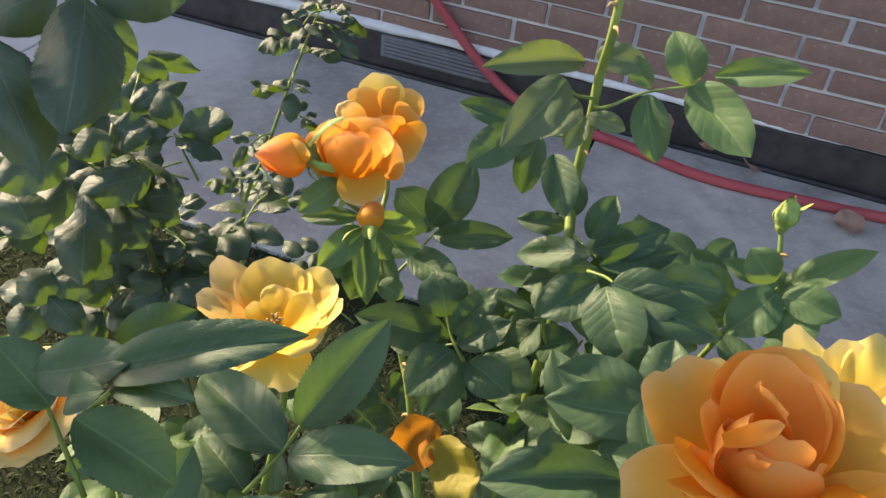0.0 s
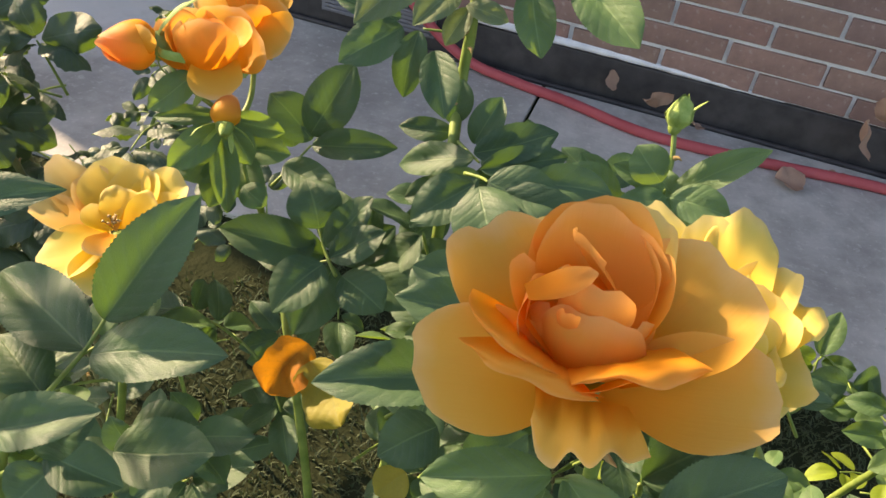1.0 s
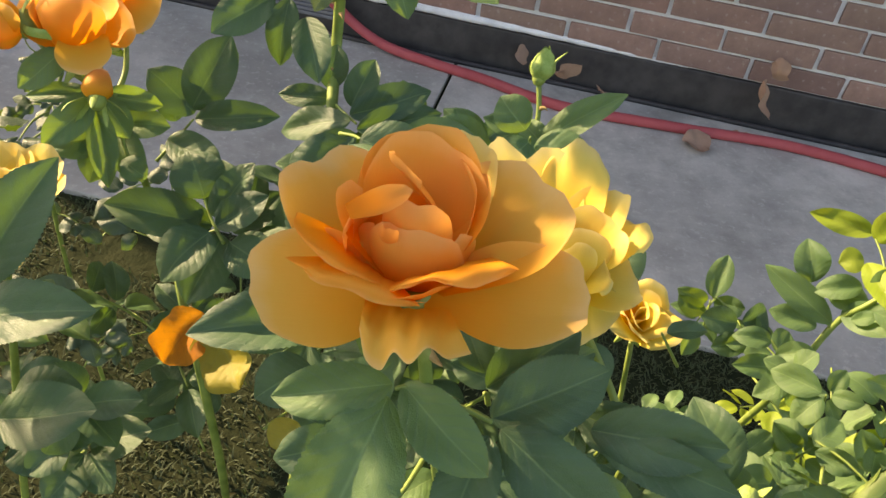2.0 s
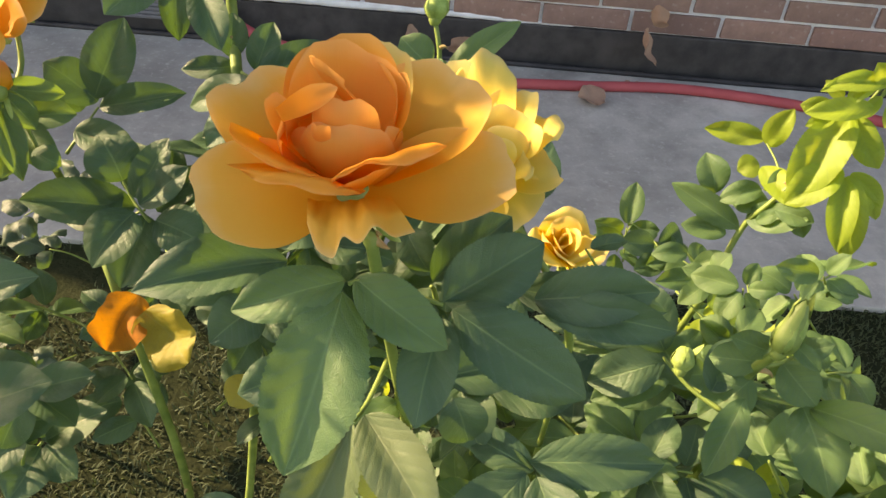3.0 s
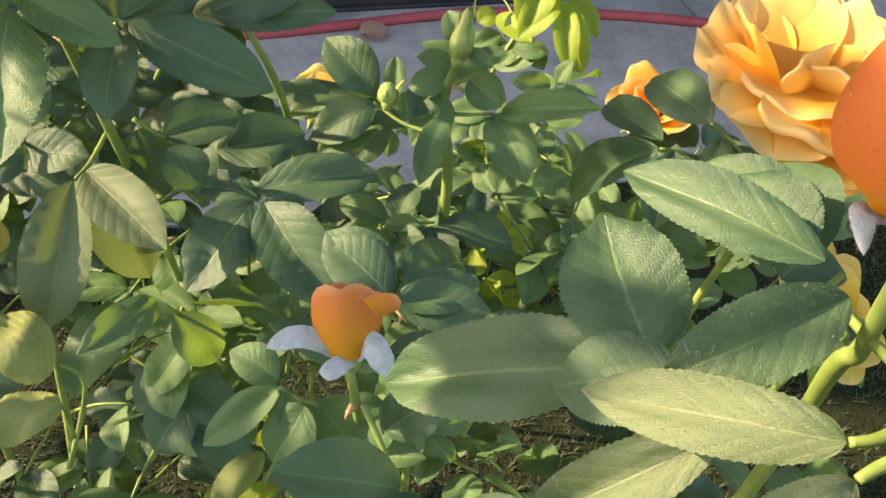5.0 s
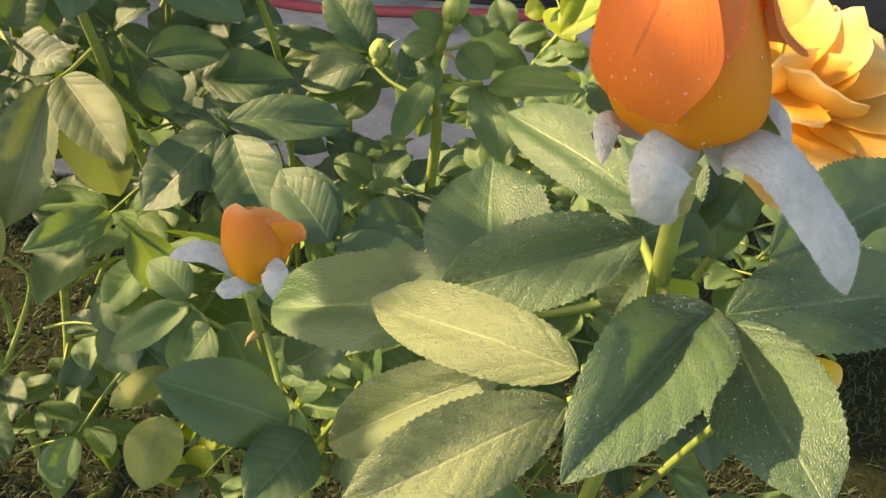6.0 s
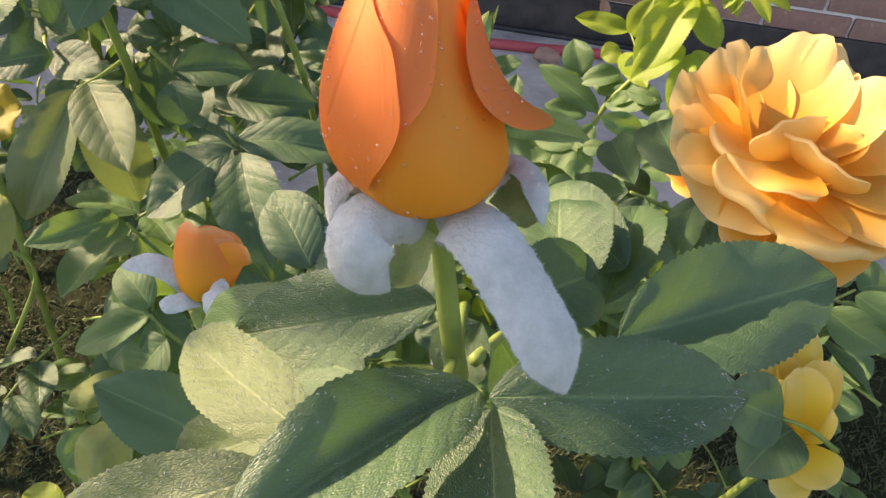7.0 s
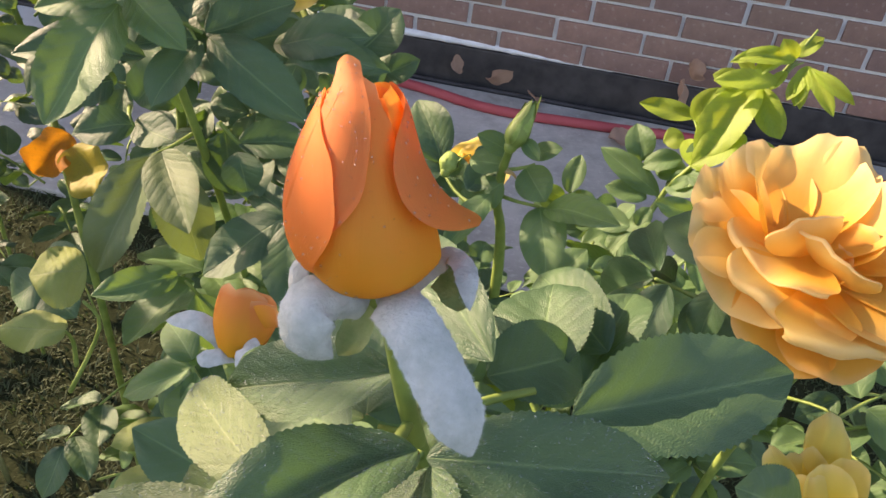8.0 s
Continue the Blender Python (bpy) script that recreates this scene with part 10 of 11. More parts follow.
spray(bush_far, [(-0.4512, -1.4535, 0.5869), (-0.4478, -1.4497, 0.6092), (-0.4455, -1.4475, 0.6237)], [
    ((-0.4421, -1.4474, 0.6225), (-0.4036, -1.4393, 0.6076), 0.0278, (-0.05, -0.65, 0.75)),
    ((-0.4449, -1.4497, 0.6209), (-0.4473, -1.4633, 0.5880), 0.0303, (0.20, -0.60, 0.77)),
    ((-0.4489, -1.4487, 0.6235), (-0.5006, -1.4577, 0.6132), 0.0285, (0.75, 0.00, 0.66)),
    ((-0.4480, -1.4462, 0.6261), (-0.4848, -1.4323, 0.6515), 0.0330, (0.13, -0.44, 0.89)),
], M_LEAF_DULL, M_STEM)
spray(bush_far, [(-0.4631, -1.4135, 0.6450), (-0.4743, -1.4144, 0.6673), (-0.4814, -1.4151, 0.6818)], [
    ((-0.4793, -1.4128, 0.6837), (-0.4432, -1.3935, 0.7081), 0.0310, (0.12, -0.48, 0.87)),
    ((-0.4782, -1.4156, 0.6801), (-0.4353, -1.4230, 0.6692), 0.0276, (0.44, -0.13, 0.89)),
    ((-0.4811, -1.4174, 0.6790), (-0.4849, -1.4332, 0.6525), 0.0261, (-0.09, -0.77, 0.63)),
    ((-0.4849, -1.4159, 0.6822), (-0.5429, -1.4210, 0.6783), 0.0311, (0.16, -0.75, 0.64)),
], M_LEAF_DULL, M_STEM)
spray(bush_far, [(-0.5016, -1.4430, 0.6341), (-0.4921, -1.4419, 0.6510), (-0.4858, -1.4413, 0.6620)], [
    ((-0.4854, -1.4436, 0.6592), (-0.4793, -1.4661, 0.6410), 0.0250, (0.20, -0.51, 0.84)),
    ((-0.4893, -1.4422, 0.6623), (-0.5308, -1.4537, 0.6641), 0.0297, (0.60, 0.12, 0.79)),
    ((-0.4871, -1.4394, 0.6648), (-0.4989, -1.4221, 0.6994), 0.0317, (0.48, -0.02, 0.88)),
], M_LEAF_DULL, M_STEM)
spray(bush_far, [(-0.4543, -1.4560, 0.5329), (-0.4551, -1.4521, 0.5570), (-0.4555, -1.4496, 0.5728)], [
    ((-0.4556, -1.4521, 0.5699), (-0.4642, -1.4795, 0.5336), 0.0328, (-0.08, -0.29, 0.95)),
    ((-0.4592, -1.4507, 0.5729), (-0.5003, -1.4658, 0.5744), 0.0286, (0.28, -0.19, 0.94)),
    ((-0.4556, -1.4472, 0.5757), (-0.4485, -1.4251, 0.6122), 0.0327, (0.01, -0.68, 0.73)),
    ((-0.4519, -1.4482, 0.5731), (-0.4154, -1.4294, 0.5735), 0.0271, (0.11, 0.01, 0.99)),
    ((-0.4537, -1.4515, 0.5699), (-0.4394, -1.4635, 0.5368), 0.0335, (0.55, -0.61, 0.57)),
], M_LEAF_DULL, M_STEM)
spray(bush_far, [(-0.3777, -1.4870, 0.5389), (-0.3848, -1.4856, 0.5623), (-0.3893, -1.4848, 0.5777)], [
    ((-0.3859, -1.4836, 0.5779), (-0.3456, -1.4600, 0.5736), 0.0320, (0.52, 0.11, 0.85)),
    ((-0.3864, -1.4856, 0.5757), (-0.3487, -1.4943, 0.5622), 0.0309, (0.46, 0.15, 0.87)),
    ((-0.3917, -1.4869, 0.5761), (-0.4259, -1.5007, 0.5540), 0.0278, (0.16, -0.39, 0.91)),
    ((-0.3927, -1.4852, 0.5785), (-0.4194, -1.4915, 0.5839), 0.0203, (0.27, -0.56, 0.79)),
], M_LEAF_DULL, M_STEM)
spray(bush_far, [(-0.4399, -1.4863, 0.5095), (-0.4248, -1.4739, 0.5376), (-0.4148, -1.4660, 0.5560)], [
    ((-0.4112, -1.4649, 0.5559), (-0.3642, -1.4397, 0.5477), 0.0337, (0.47, -0.39, 0.79)),
    ((-0.4135, -1.4680, 0.5531), (-0.3930, -1.4946, 0.5278), 0.0317, (-0.25, -0.75, 0.61)),
    ((-0.4169, -1.4684, 0.5539), (-0.4304, -1.4911, 0.5466), 0.0212, (0.39, -0.12, 0.91)),
], M_LEAF_DULL, M_STEM)
spray(bush_far, [(-0.4374, -1.4535, 0.5347), (-0.4192, -1.4474, 0.5542), (-0.4072, -1.4436, 0.5670)], [
    ((-0.4044, -1.4415, 0.5684), (-0.3733, -1.4169, 0.5781), 0.0282, (0.64, 0.03, 0.77)),
    ((-0.4042, -1.4445, 0.5648), (-0.3810, -1.4436, 0.5433), 0.0265, (0.57, 0.31, 0.76)),
    ((-0.4074, -1.4461, 0.5641), (-0.4089, -1.4703, 0.5436), 0.0283, (-0.08, -0.67, 0.74)),
    ((-0.4109, -1.4446, 0.5672), (-0.4526, -1.4540, 0.5662), 0.0274, (0.49, 0.12, 0.86)),
], M_LEAF_DULL, M_STEM)
spray(bush_far, [(-0.4638, -1.5130, 0.5442), (-0.4625, -1.5157, 0.5597), (-0.4615, -1.5175, 0.5699)], [
    ((-0.4627, -1.5199, 0.5675), (-0.4846, -1.5330, 0.5399), 0.0220, (0.53, -0.48, 0.70)),
    ((-0.4649, -1.5187, 0.5698), (-0.5061, -1.5393, 0.5728), 0.0298, (0.39, -0.14, 0.91)),
    ((-0.4627, -1.5156, 0.5726), (-0.4816, -1.4924, 0.5849), 0.0245, (0.14, -0.31, 0.94)),
    ((-0.4590, -1.5155, 0.5713), (-0.4285, -1.4984, 0.5859), 0.0254, (0.12, -0.37, 0.92)),
], M_LEAF_DULL, M_STEM)
spray(bush_far, [(-0.5085, -1.4703, 0.6065), (-0.5019, -1.4669, 0.6272), (-0.4974, -1.4648, 0.6407)], [
    ((-0.4998, -1.4636, 0.6431), (-0.5224, -1.4579, 0.6707), 0.0271, (0.31, -0.73, 0.61)),
    ((-0.4957, -1.4625, 0.6428), (-0.4818, -1.4403, 0.6546), 0.0234, (-0.04, -0.72, 0.69)),
    ((-0.4940, -1.4640, 0.6404), (-0.4548, -1.4562, 0.6413), 0.0226, (-0.13, -0.39, 0.91)),
], M_LEAF_DULL, M_STEM)
spray(bush_far, [(-0.5322, -1.4438, 0.5920), (-0.5196, -1.4367, 0.6148), (-0.5113, -1.4322, 0.6297)], [
    ((-0.5116, -1.4299, 0.6327), (-0.5169, -1.4007, 0.6587), 0.0308, (0.22, -0.74, 0.64)),
    ((-0.5077, -1.4313, 0.6295), (-0.4676, -1.4082, 0.6209), 0.0328, (0.54, -0.49, 0.68)),
    ((-0.5090, -1.4337, 0.6271), (-0.4872, -1.4445, 0.6082), 0.0257, (-0.20, -0.82, 0.54)),
    ((-0.5132, -1.4347, 0.6276), (-0.5391, -1.4476, 0.6066), 0.0237, (0.21, -0.33, 0.92)),
], M_LEAF_DULL, M_STEM)
spray(bush_far, [(-0.3687, -1.4542, 0.6691), (-0.3783, -1.4545, 0.6915), (-0.3843, -1.4549, 0.7061)], [
    ((-0.3816, -1.4533, 0.7069), (-0.3438, -1.4397, 0.7193), 0.0278, (0.55, -0.67, 0.50)),
    ((-0.3813, -1.4549, 0.7049), (-0.3464, -1.4517, 0.6945), 0.0251, (0.33, 0.21, 0.92)),
    ((-0.3859, -1.4570, 0.7041), (-0.4093, -1.4638, 0.6828), 0.0193, (0.29, 0.11, 0.95)),
    ((-0.3875, -1.4553, 0.7067), (-0.4372, -1.4586, 0.7079), 0.0297, (0.77, -0.04, 0.64)),
    ((-0.3860, -1.4534, 0.7084), (-0.3975, -1.4470, 0.7336), 0.0243, (0.08, -0.69, 0.71)),
], M_LEAF_DULL, M_STEM)
spray(bush_main, [(-0.0914, -1.4888, 0.5789), (-0.0863, -1.4928, 0.5940), (-0.0829, -1.4957, 0.6039)], [
    ((-0.0823, -1.4938, 0.6062), (-0.0736, -1.4873, 0.6333), 0.0209, (0.64, -0.52, 0.56)),
    ((-0.0800, -1.4965, 0.6036), (-0.0387, -1.5083, 0.6018), 0.0256, (0.68, -0.10, 0.73)),
    ((-0.0823, -1.4977, 0.6017), (-0.0744, -1.5146, 0.5755), 0.0261, (0.51, 0.17, 0.84)),
    ((-0.0857, -1.4959, 0.6029), (-0.1078, -1.5063, 0.6032), 0.0160, (-0.31, -0.19, 0.93)),
    ((-0.0853, -1.4942, 0.6050), (-0.1172, -1.4707, 0.6091), 0.0229, (-0.28, -0.63, 0.73)),
])
spray(bush_main, [(0.0788, -1.4971, 0.5452), (0.0694, -1.4898, 0.5693), (0.0634, -1.4853, 0.5850)], [
    ((0.0661, -1.4868, 0.5840), (0.1003, -1.4920, 0.5684), 0.0267, (0.44, -0.53, 0.73)),
    ((0.0626, -1.4873, 0.5825), (0.0543, -1.5061, 0.5624), 0.0210, (-0.38, -0.63, 0.68)),
    ((0.0603, -1.4843, 0.5854), (0.0262, -1.4721, 0.5870), 0.0225, (0.26, -0.63, 0.73)),
    ((0.0626, -1.4831, 0.5873), (0.0542, -1.4712, 0.6100), 0.0238, (-0.22, 0.08, 0.97)),
    ((0.0662, -1.4847, 0.5864), (0.0910, -1.4903, 0.6020), 0.0199, (0.44, -0.13, 0.89)),
])
spray(bush_main, [(0.0526, -1.4894, 0.5580), (0.0412, -1.4878, 0.5752), (0.0339, -1.4870, 0.5865)], [
    ((0.0371, -1.4876, 0.5867), (0.0791, -1.4973, 0.5897), 0.0268, (-0.42, 0.01, 0.91)),
    ((0.0354, -1.4891, 0.5846), (0.0571, -1.5112, 0.5643), 0.0259, (0.34, -0.77, 0.55)),
    ((0.0313, -1.4880, 0.5848), (0.0083, -1.5022, 0.5786), 0.0210, (-0.12, 0.04, 0.99)),
    ((0.0320, -1.4850, 0.5883), (0.0108, -1.4577, 0.5940), 0.0222, (0.14, -0.31, 0.94)),
    ((0.0350, -1.4851, 0.5889), (0.0486, -1.4564, 0.6080), 0.0265, (0.15, -0.52, 0.84)),
])
spray(bush_main, [(0.0664, -1.5073, 0.6191), (0.0743, -1.5076, 0.6391), (0.0794, -1.5080, 0.6521)], [
    ((0.0794, -1.5100, 0.6499), (0.0800, -1.5370, 0.6325), 0.0229, (-0.46, -0.61, 0.65)),
    ((0.0766, -1.5082, 0.6511), (0.0458, -1.5163, 0.6479), 0.0232, (-0.19, -0.53, 0.83)),
    ((0.0775, -1.5063, 0.6535), (0.0513, -1.4937, 0.6722), 0.0244, (0.33, -0.62, 0.71)),
])
spray(bush_main, [(0.0962, -1.5087, 0.6181), (0.0874, -1.5104, 0.6322), (0.0817, -1.5118, 0.6414)], [
    ((0.0827, -1.5138, 0.6395), (0.0966, -1.5299, 0.6193), 0.0255, (-0.00, -0.15, 0.99)),
    ((0.0796, -1.5129, 0.6396), (0.0546, -1.5201, 0.6215), 0.0227, (-0.41, -0.06, 0.91)),
    ((0.0792, -1.5105, 0.6423), (0.0514, -1.5060, 0.6544), 0.0183, (-0.33, -0.65, 0.68)),
])
spray(bush_main, [(-0.0413, -1.5253, 0.6379), (-0.0264, -1.5305, 0.6541), (-0.0167, -1.5342, 0.6646)], [
    ((-0.0171, -1.5359, 0.6625), (-0.0219, -1.5416, 0.6416), 0.0178, (-0.03, -0.72, 0.69)),
    ((-0.0194, -1.5337, 0.6644), (-0.0456, -1.5356, 0.6671), 0.0200, (-0.06, -0.47, 0.88)),
    ((-0.0180, -1.5324, 0.6662), (-0.0354, -1.5090, 0.6775), 0.0201, (0.34, -0.11, 0.93)),
    ((-0.0148, -1.5332, 0.6662), (0.0057, -1.5284, 0.6798), 0.0186, (0.10, -0.19, 0.98)),
    ((-0.0142, -1.5351, 0.6641), (0.0102, -1.5378, 0.6571), 0.0157, (-0.33, -0.68, 0.66)),
])
spray(bush_main, [(0.0418, -1.4874, 0.5908), (0.0313, -1.4811, 0.6135), (0.0245, -1.4773, 0.6283)], [
    ((0.0262, -1.4793, 0.6265), (0.0444, -1.4903, 0.6099), 0.0196, (-0.33, 0.11, 0.94)),
    ((0.0225, -1.4786, 0.6263), (-0.0020, -1.4841, 0.6053), 0.0255, (-0.37, -0.42, 0.83)),
    ((0.0219, -1.4760, 0.6292), (-0.0141, -1.4607, 0.6383), 0.0265, (0.22, -0.76, 0.61)),
    ((0.0253, -1.4755, 0.6306), (0.0309, -1.4512, 0.6394), 0.0189, (-0.43, -0.08, 0.90)),
])
spray(bush_main, [(0.0267, -1.4768, 0.6505), (0.0414, -1.4805, 0.6683), (0.0509, -1.4832, 0.6799)], [
    ((0.0511, -1.4813, 0.6821), (0.0527, -1.4506, 0.6967), 0.0252, (-0.41, -0.76, 0.51)),
    ((0.0531, -1.4822, 0.6815), (0.0807, -1.4753, 0.6973), 0.0208, (0.38, -0.66, 0.65)),
    ((0.0523, -1.4850, 0.6781), (0.0665, -1.4908, 0.6609), 0.0174, (0.11, -0.47, 0.88)),
])
spray(bush_main, [(0.0504, -1.4998, 0.6446), (0.0444, -1.4960, 0.6656), (0.0406, -1.4939, 0.6792)], [
    ((0.0387, -1.4923, 0.6806), (0.0123, -1.4705, 0.6921), 0.0232, (0.02, -0.18, 0.98)),
    ((0.0424, -1.4927, 0.6811), (0.0589, -1.4803, 0.6925), 0.0182, (0.41, -0.82, 0.40)),
    ((0.0430, -1.4952, 0.6784), (0.0701, -1.5121, 0.6738), 0.0216, (-0.37, -0.74, 0.56)),
])
spray(bush_main, [(0.0203, -1.5714, 0.6160), (0.0329, -1.5716, 0.6371), (0.0410, -1.5721, 0.6508)], [
    ((0.0384, -1.5715, 0.6508), (0.0121, -1.5663, 0.6516), 0.0152, (-0.14, -0.68, 0.72)),
    ((0.0416, -1.5704, 0.6528), (0.0471, -1.5515, 0.6683), 0.0194, (-0.47, -0.53, 0.70)),
    ((0.0436, -1.5724, 0.6510), (0.0682, -1.5802, 0.6557), 0.0176, (-0.47, -0.21, 0.86)),
    ((0.0420, -1.5738, 0.6491), (0.0534, -1.5915, 0.6381), 0.0192, (-0.28, -0.42, 0.86)),
])
spray(bush_main, [(-0.0407, -1.5650, 0.6046), (-0.0317, -1.5718, 0.6175), (-0.0258, -1.5764, 0.6260)], [
    ((-0.0275, -1.5775, 0.6243), (-0.0526, -1.5796, 0.5990), 0.0229, (-0.25, 0.20, 0.95)),
    ((-0.0277, -1.5749, 0.6272), (-0.0528, -1.5605, 0.6411), 0.0207, (-0.42, -0.59, 0.69)),
    ((-0.0248, -1.5748, 0.6280), (-0.0119, -1.5684, 0.6515), 0.0213, (-0.41, -0.46, 0.78)),
    ((-0.0232, -1.5763, 0.6267), (0.0066, -1.5851, 0.6384), 0.0198, (0.46, -0.30, 0.84)),
    ((-0.0253, -1.5782, 0.6241), (-0.0208, -1.5903, 0.6131), 0.0146, (0.26, -0.08, 0.96)),
])
spray(bush_main, [(0.0275, -1.5033, 0.6361), (0.0331, -1.5061, 0.6527), (0.0367, -1.5081, 0.6635)], [
    ((0.0355, -1.5097, 0.6614), (0.0252, -1.5240, 0.6477), 0.0165, (-0.03, -0.78, 0.63)),
    ((0.0339, -1.5082, 0.6627), (0.0131, -1.5179, 0.6637), 0.0159, (0.50, -0.03, 0.86)),
    ((0.0363, -1.5062, 0.6656), (0.0304, -1.4803, 0.6770), 0.0195, (0.12, -0.17, 0.98)),
    ((0.0385, -1.5068, 0.6654), (0.0595, -1.4992, 0.6843), 0.0241, (-0.17, -0.46, 0.87)),
    ((0.0386, -1.5097, 0.6622), (0.0546, -1.5284, 0.6593), 0.0150, (0.26, -0.22, 0.94)),
])
spray(bush_main, [(-0.1101, -1.5170, 0.5511), (-0.0998, -1.5157, 0.5734), (-0.0930, -1.5151, 0.5879)], [
    ((-0.0926, -1.5132, 0.5902), (-0.0873, -1.5040, 0.6096), 0.0165, (0.37, -0.67, 0.64)),
    ((-0.0903, -1.5148, 0.5890), (-0.0572, -1.5184, 0.6029), 0.0204, (0.31, -0.53, 0.79)),
    ((-0.0915, -1.5170, 0.5862), (-0.0753, -1.5383, 0.5824), 0.0170, (0.44, -0.59, 0.68)),
])
spray(bush_main, [(0.0879, -1.5953, 0.6352), (0.0838, -1.5955, 0.6522), (0.0811, -1.5959, 0.6633)], [
    ((0.0787, -1.5960, 0.6626), (0.0523, -1.6048, 0.6636), 0.0178, (0.43, -0.67, 0.60)),
    ((0.0798, -1.5943, 0.6648), (0.0625, -1.5754, 0.6767), 0.0190, (-0.05, -0.59, 0.81)),
    ((0.0836, -1.5966, 0.6632), (0.1081, -1.6063, 0.6648), 0.0153, (0.55, -0.51, 0.66)),
    ((0.0813, -1.5976, 0.6614), (0.0830, -1.6064, 0.6484), 0.0143, (-0.39, -0.25, 0.89)),
])
spray(bush_main, [(-0.0089, -1.5168, 0.6037), (-0.0190, -1.5185, 0.6176), (-0.0255, -1.5198, 0.6267)], [
    ((-0.0262, -1.5178, 0.6287), (-0.0370, -1.5005, 0.6525), 0.0238, (0.42, -0.72, 0.55)),
    ((-0.0230, -1.5191, 0.6281), (0.0022, -1.5219, 0.6429), 0.0203, (0.08, -0.04, 1.00)),
    ((-0.0232, -1.5212, 0.6257), (0.0098, -1.5422, 0.6186), 0.0237, (0.18, -0.19, 0.96)),
])
spray(bush_main, [(-0.1550, -1.4211, 0.5726), (-0.1357, -1.4278, 0.5882), (-0.1232, -1.4323, 0.5984)], [
    ((-0.1245, -1.4342, 0.5961), (-0.1381, -1.4381, 0.5749), 0.0175, (0.46, 0.13, 0.88)),
    ((-0.1263, -1.4314, 0.5987), (-0.1635, -1.4292, 0.6065), 0.0240, (0.16, -0.83, 0.54)),
    ((-0.1228, -1.4302, 0.6009), (-0.1166, -1.4181, 0.6292), 0.0233, (0.17, 0.15, 0.97)),
    ((-0.1200, -1.4325, 0.5991), (-0.0882, -1.4395, 0.6071), 0.0188, (0.38, -0.32, 0.87)),
    ((-0.1224, -1.4345, 0.5962), (-0.1169, -1.4431, 0.5732), 0.0208, (-0.12, -0.68, 0.72)),
])
spray(bush_main, [(-0.0740, -1.4965, 0.5961), (-0.0665, -1.5027, 0.6093), (-0.0617, -1.5070, 0.6179)], [
    ((-0.0645, -1.5071, 0.6171), (-0.0917, -1.5153, 0.6161), 0.0221, (-0.07, -0.59, 0.80)),
    ((-0.0630, -1.5051, 0.6197), (-0.0822, -1.4785, 0.6298), 0.0199, (-0.15, -0.71, 0.68)),
    ((-0.0593, -1.5062, 0.6194), (-0.0412, -1.4940, 0.6240), 0.0155, (0.77, 0.08, 0.63)),
    ((-0.0594, -1.5084, 0.6168), (-0.0352, -1.5242, 0.6120), 0.0185, (0.07, -0.29, 0.96)),
])
spray(bush_main, [(-0.0205, -1.3830, 0.5961), (-0.0160, -1.3809, 0.6178), (-0.0131, -1.3798, 0.6320)], [
    ((-0.0124, -1.3821, 0.6295), (-0.0026, -1.4094, 0.6112), 0.0231, (0.00, -0.87, 0.49)),
    ((-0.0161, -1.3805, 0.6304), (-0.0438, -1.3816, 0.6184), 0.0179, (0.22, -0.68, 0.70)),
    ((-0.0154, -1.3779, 0.6336), (-0.0331, -1.3735, 0.6467), 0.0183, (0.06, -0.72, 0.69)),
])
spray(bush_main, [(-0.0528, -1.4956, 0.6011), (-0.0528, -1.4969, 0.6180), (-0.0527, -1.4980, 0.6290)], [
    ((-0.0535, -1.4960, 0.6310), (-0.0622, -1.4848, 0.6537), 0.0209, (-0.47, -0.51, 0.72)),
    ((-0.0508, -1.4968, 0.6309), (-0.0323, -1.4785, 0.6407), 0.0182, (0.26, -0.83, 0.50)),
    ((-0.0507, -1.4996, 0.6277), (-0.0283, -1.5055, 0.6095), 0.0211, (0.61, -0.49, 0.62)),
    ((-0.0531, -1.4999, 0.6268), (-0.0583, -1.5141, 0.6045), 0.0208, (0.52, -0.36, 0.78)),
])
spray(bush_main, [(-0.0278, -1.5297, 0.5874), (-0.0157, -1.5299, 0.6086), (-0.0078, -1.5302, 0.6224)], [
    ((-0.0050, -1.5307, 0.6226), (0.0303, -1.5417, 0.6278), 0.0207, (-0.10, -0.56, 0.82)),
    ((-0.0077, -1.5321, 0.6203), (-0.0056, -1.5463, 0.5981), 0.0233, (0.21, 0.11, 0.97)),
    ((-0.0103, -1.5308, 0.6211), (-0.0437, -1.5349, 0.6063), 0.0221, (-0.08, -0.76, 0.65)),
    ((-0.0089, -1.5283, 0.6243), (-0.0201, -1.5113, 0.6365), 0.0178, (-0.18, -0.73, 0.66)),
])
spray(bush_main, [(0.0098, -1.5188, 0.5807), (0.0055, -1.5153, 0.6018), (0.0028, -1.5133, 0.6156)], [
    ((0.0010, -1.5115, 0.6171), (-0.0249, -1.4885, 0.6308), 0.0239, (-0.10, 0.10, 0.99)),
    ((0.0039, -1.5116, 0.6178), (0.0118, -1.4970, 0.6294), 0.0171, (-0.07, -0.56, 0.82)),
    ((0.0057, -1.5136, 0.6160), (0.0405, -1.5152, 0.6182), 0.0236, (-0.06, -0.70, 0.72)),
    ((0.0038, -1.5153, 0.6136), (0.0155, -1.5273, 0.5907), 0.0240, (0.70, -0.13, 0.70)),
])
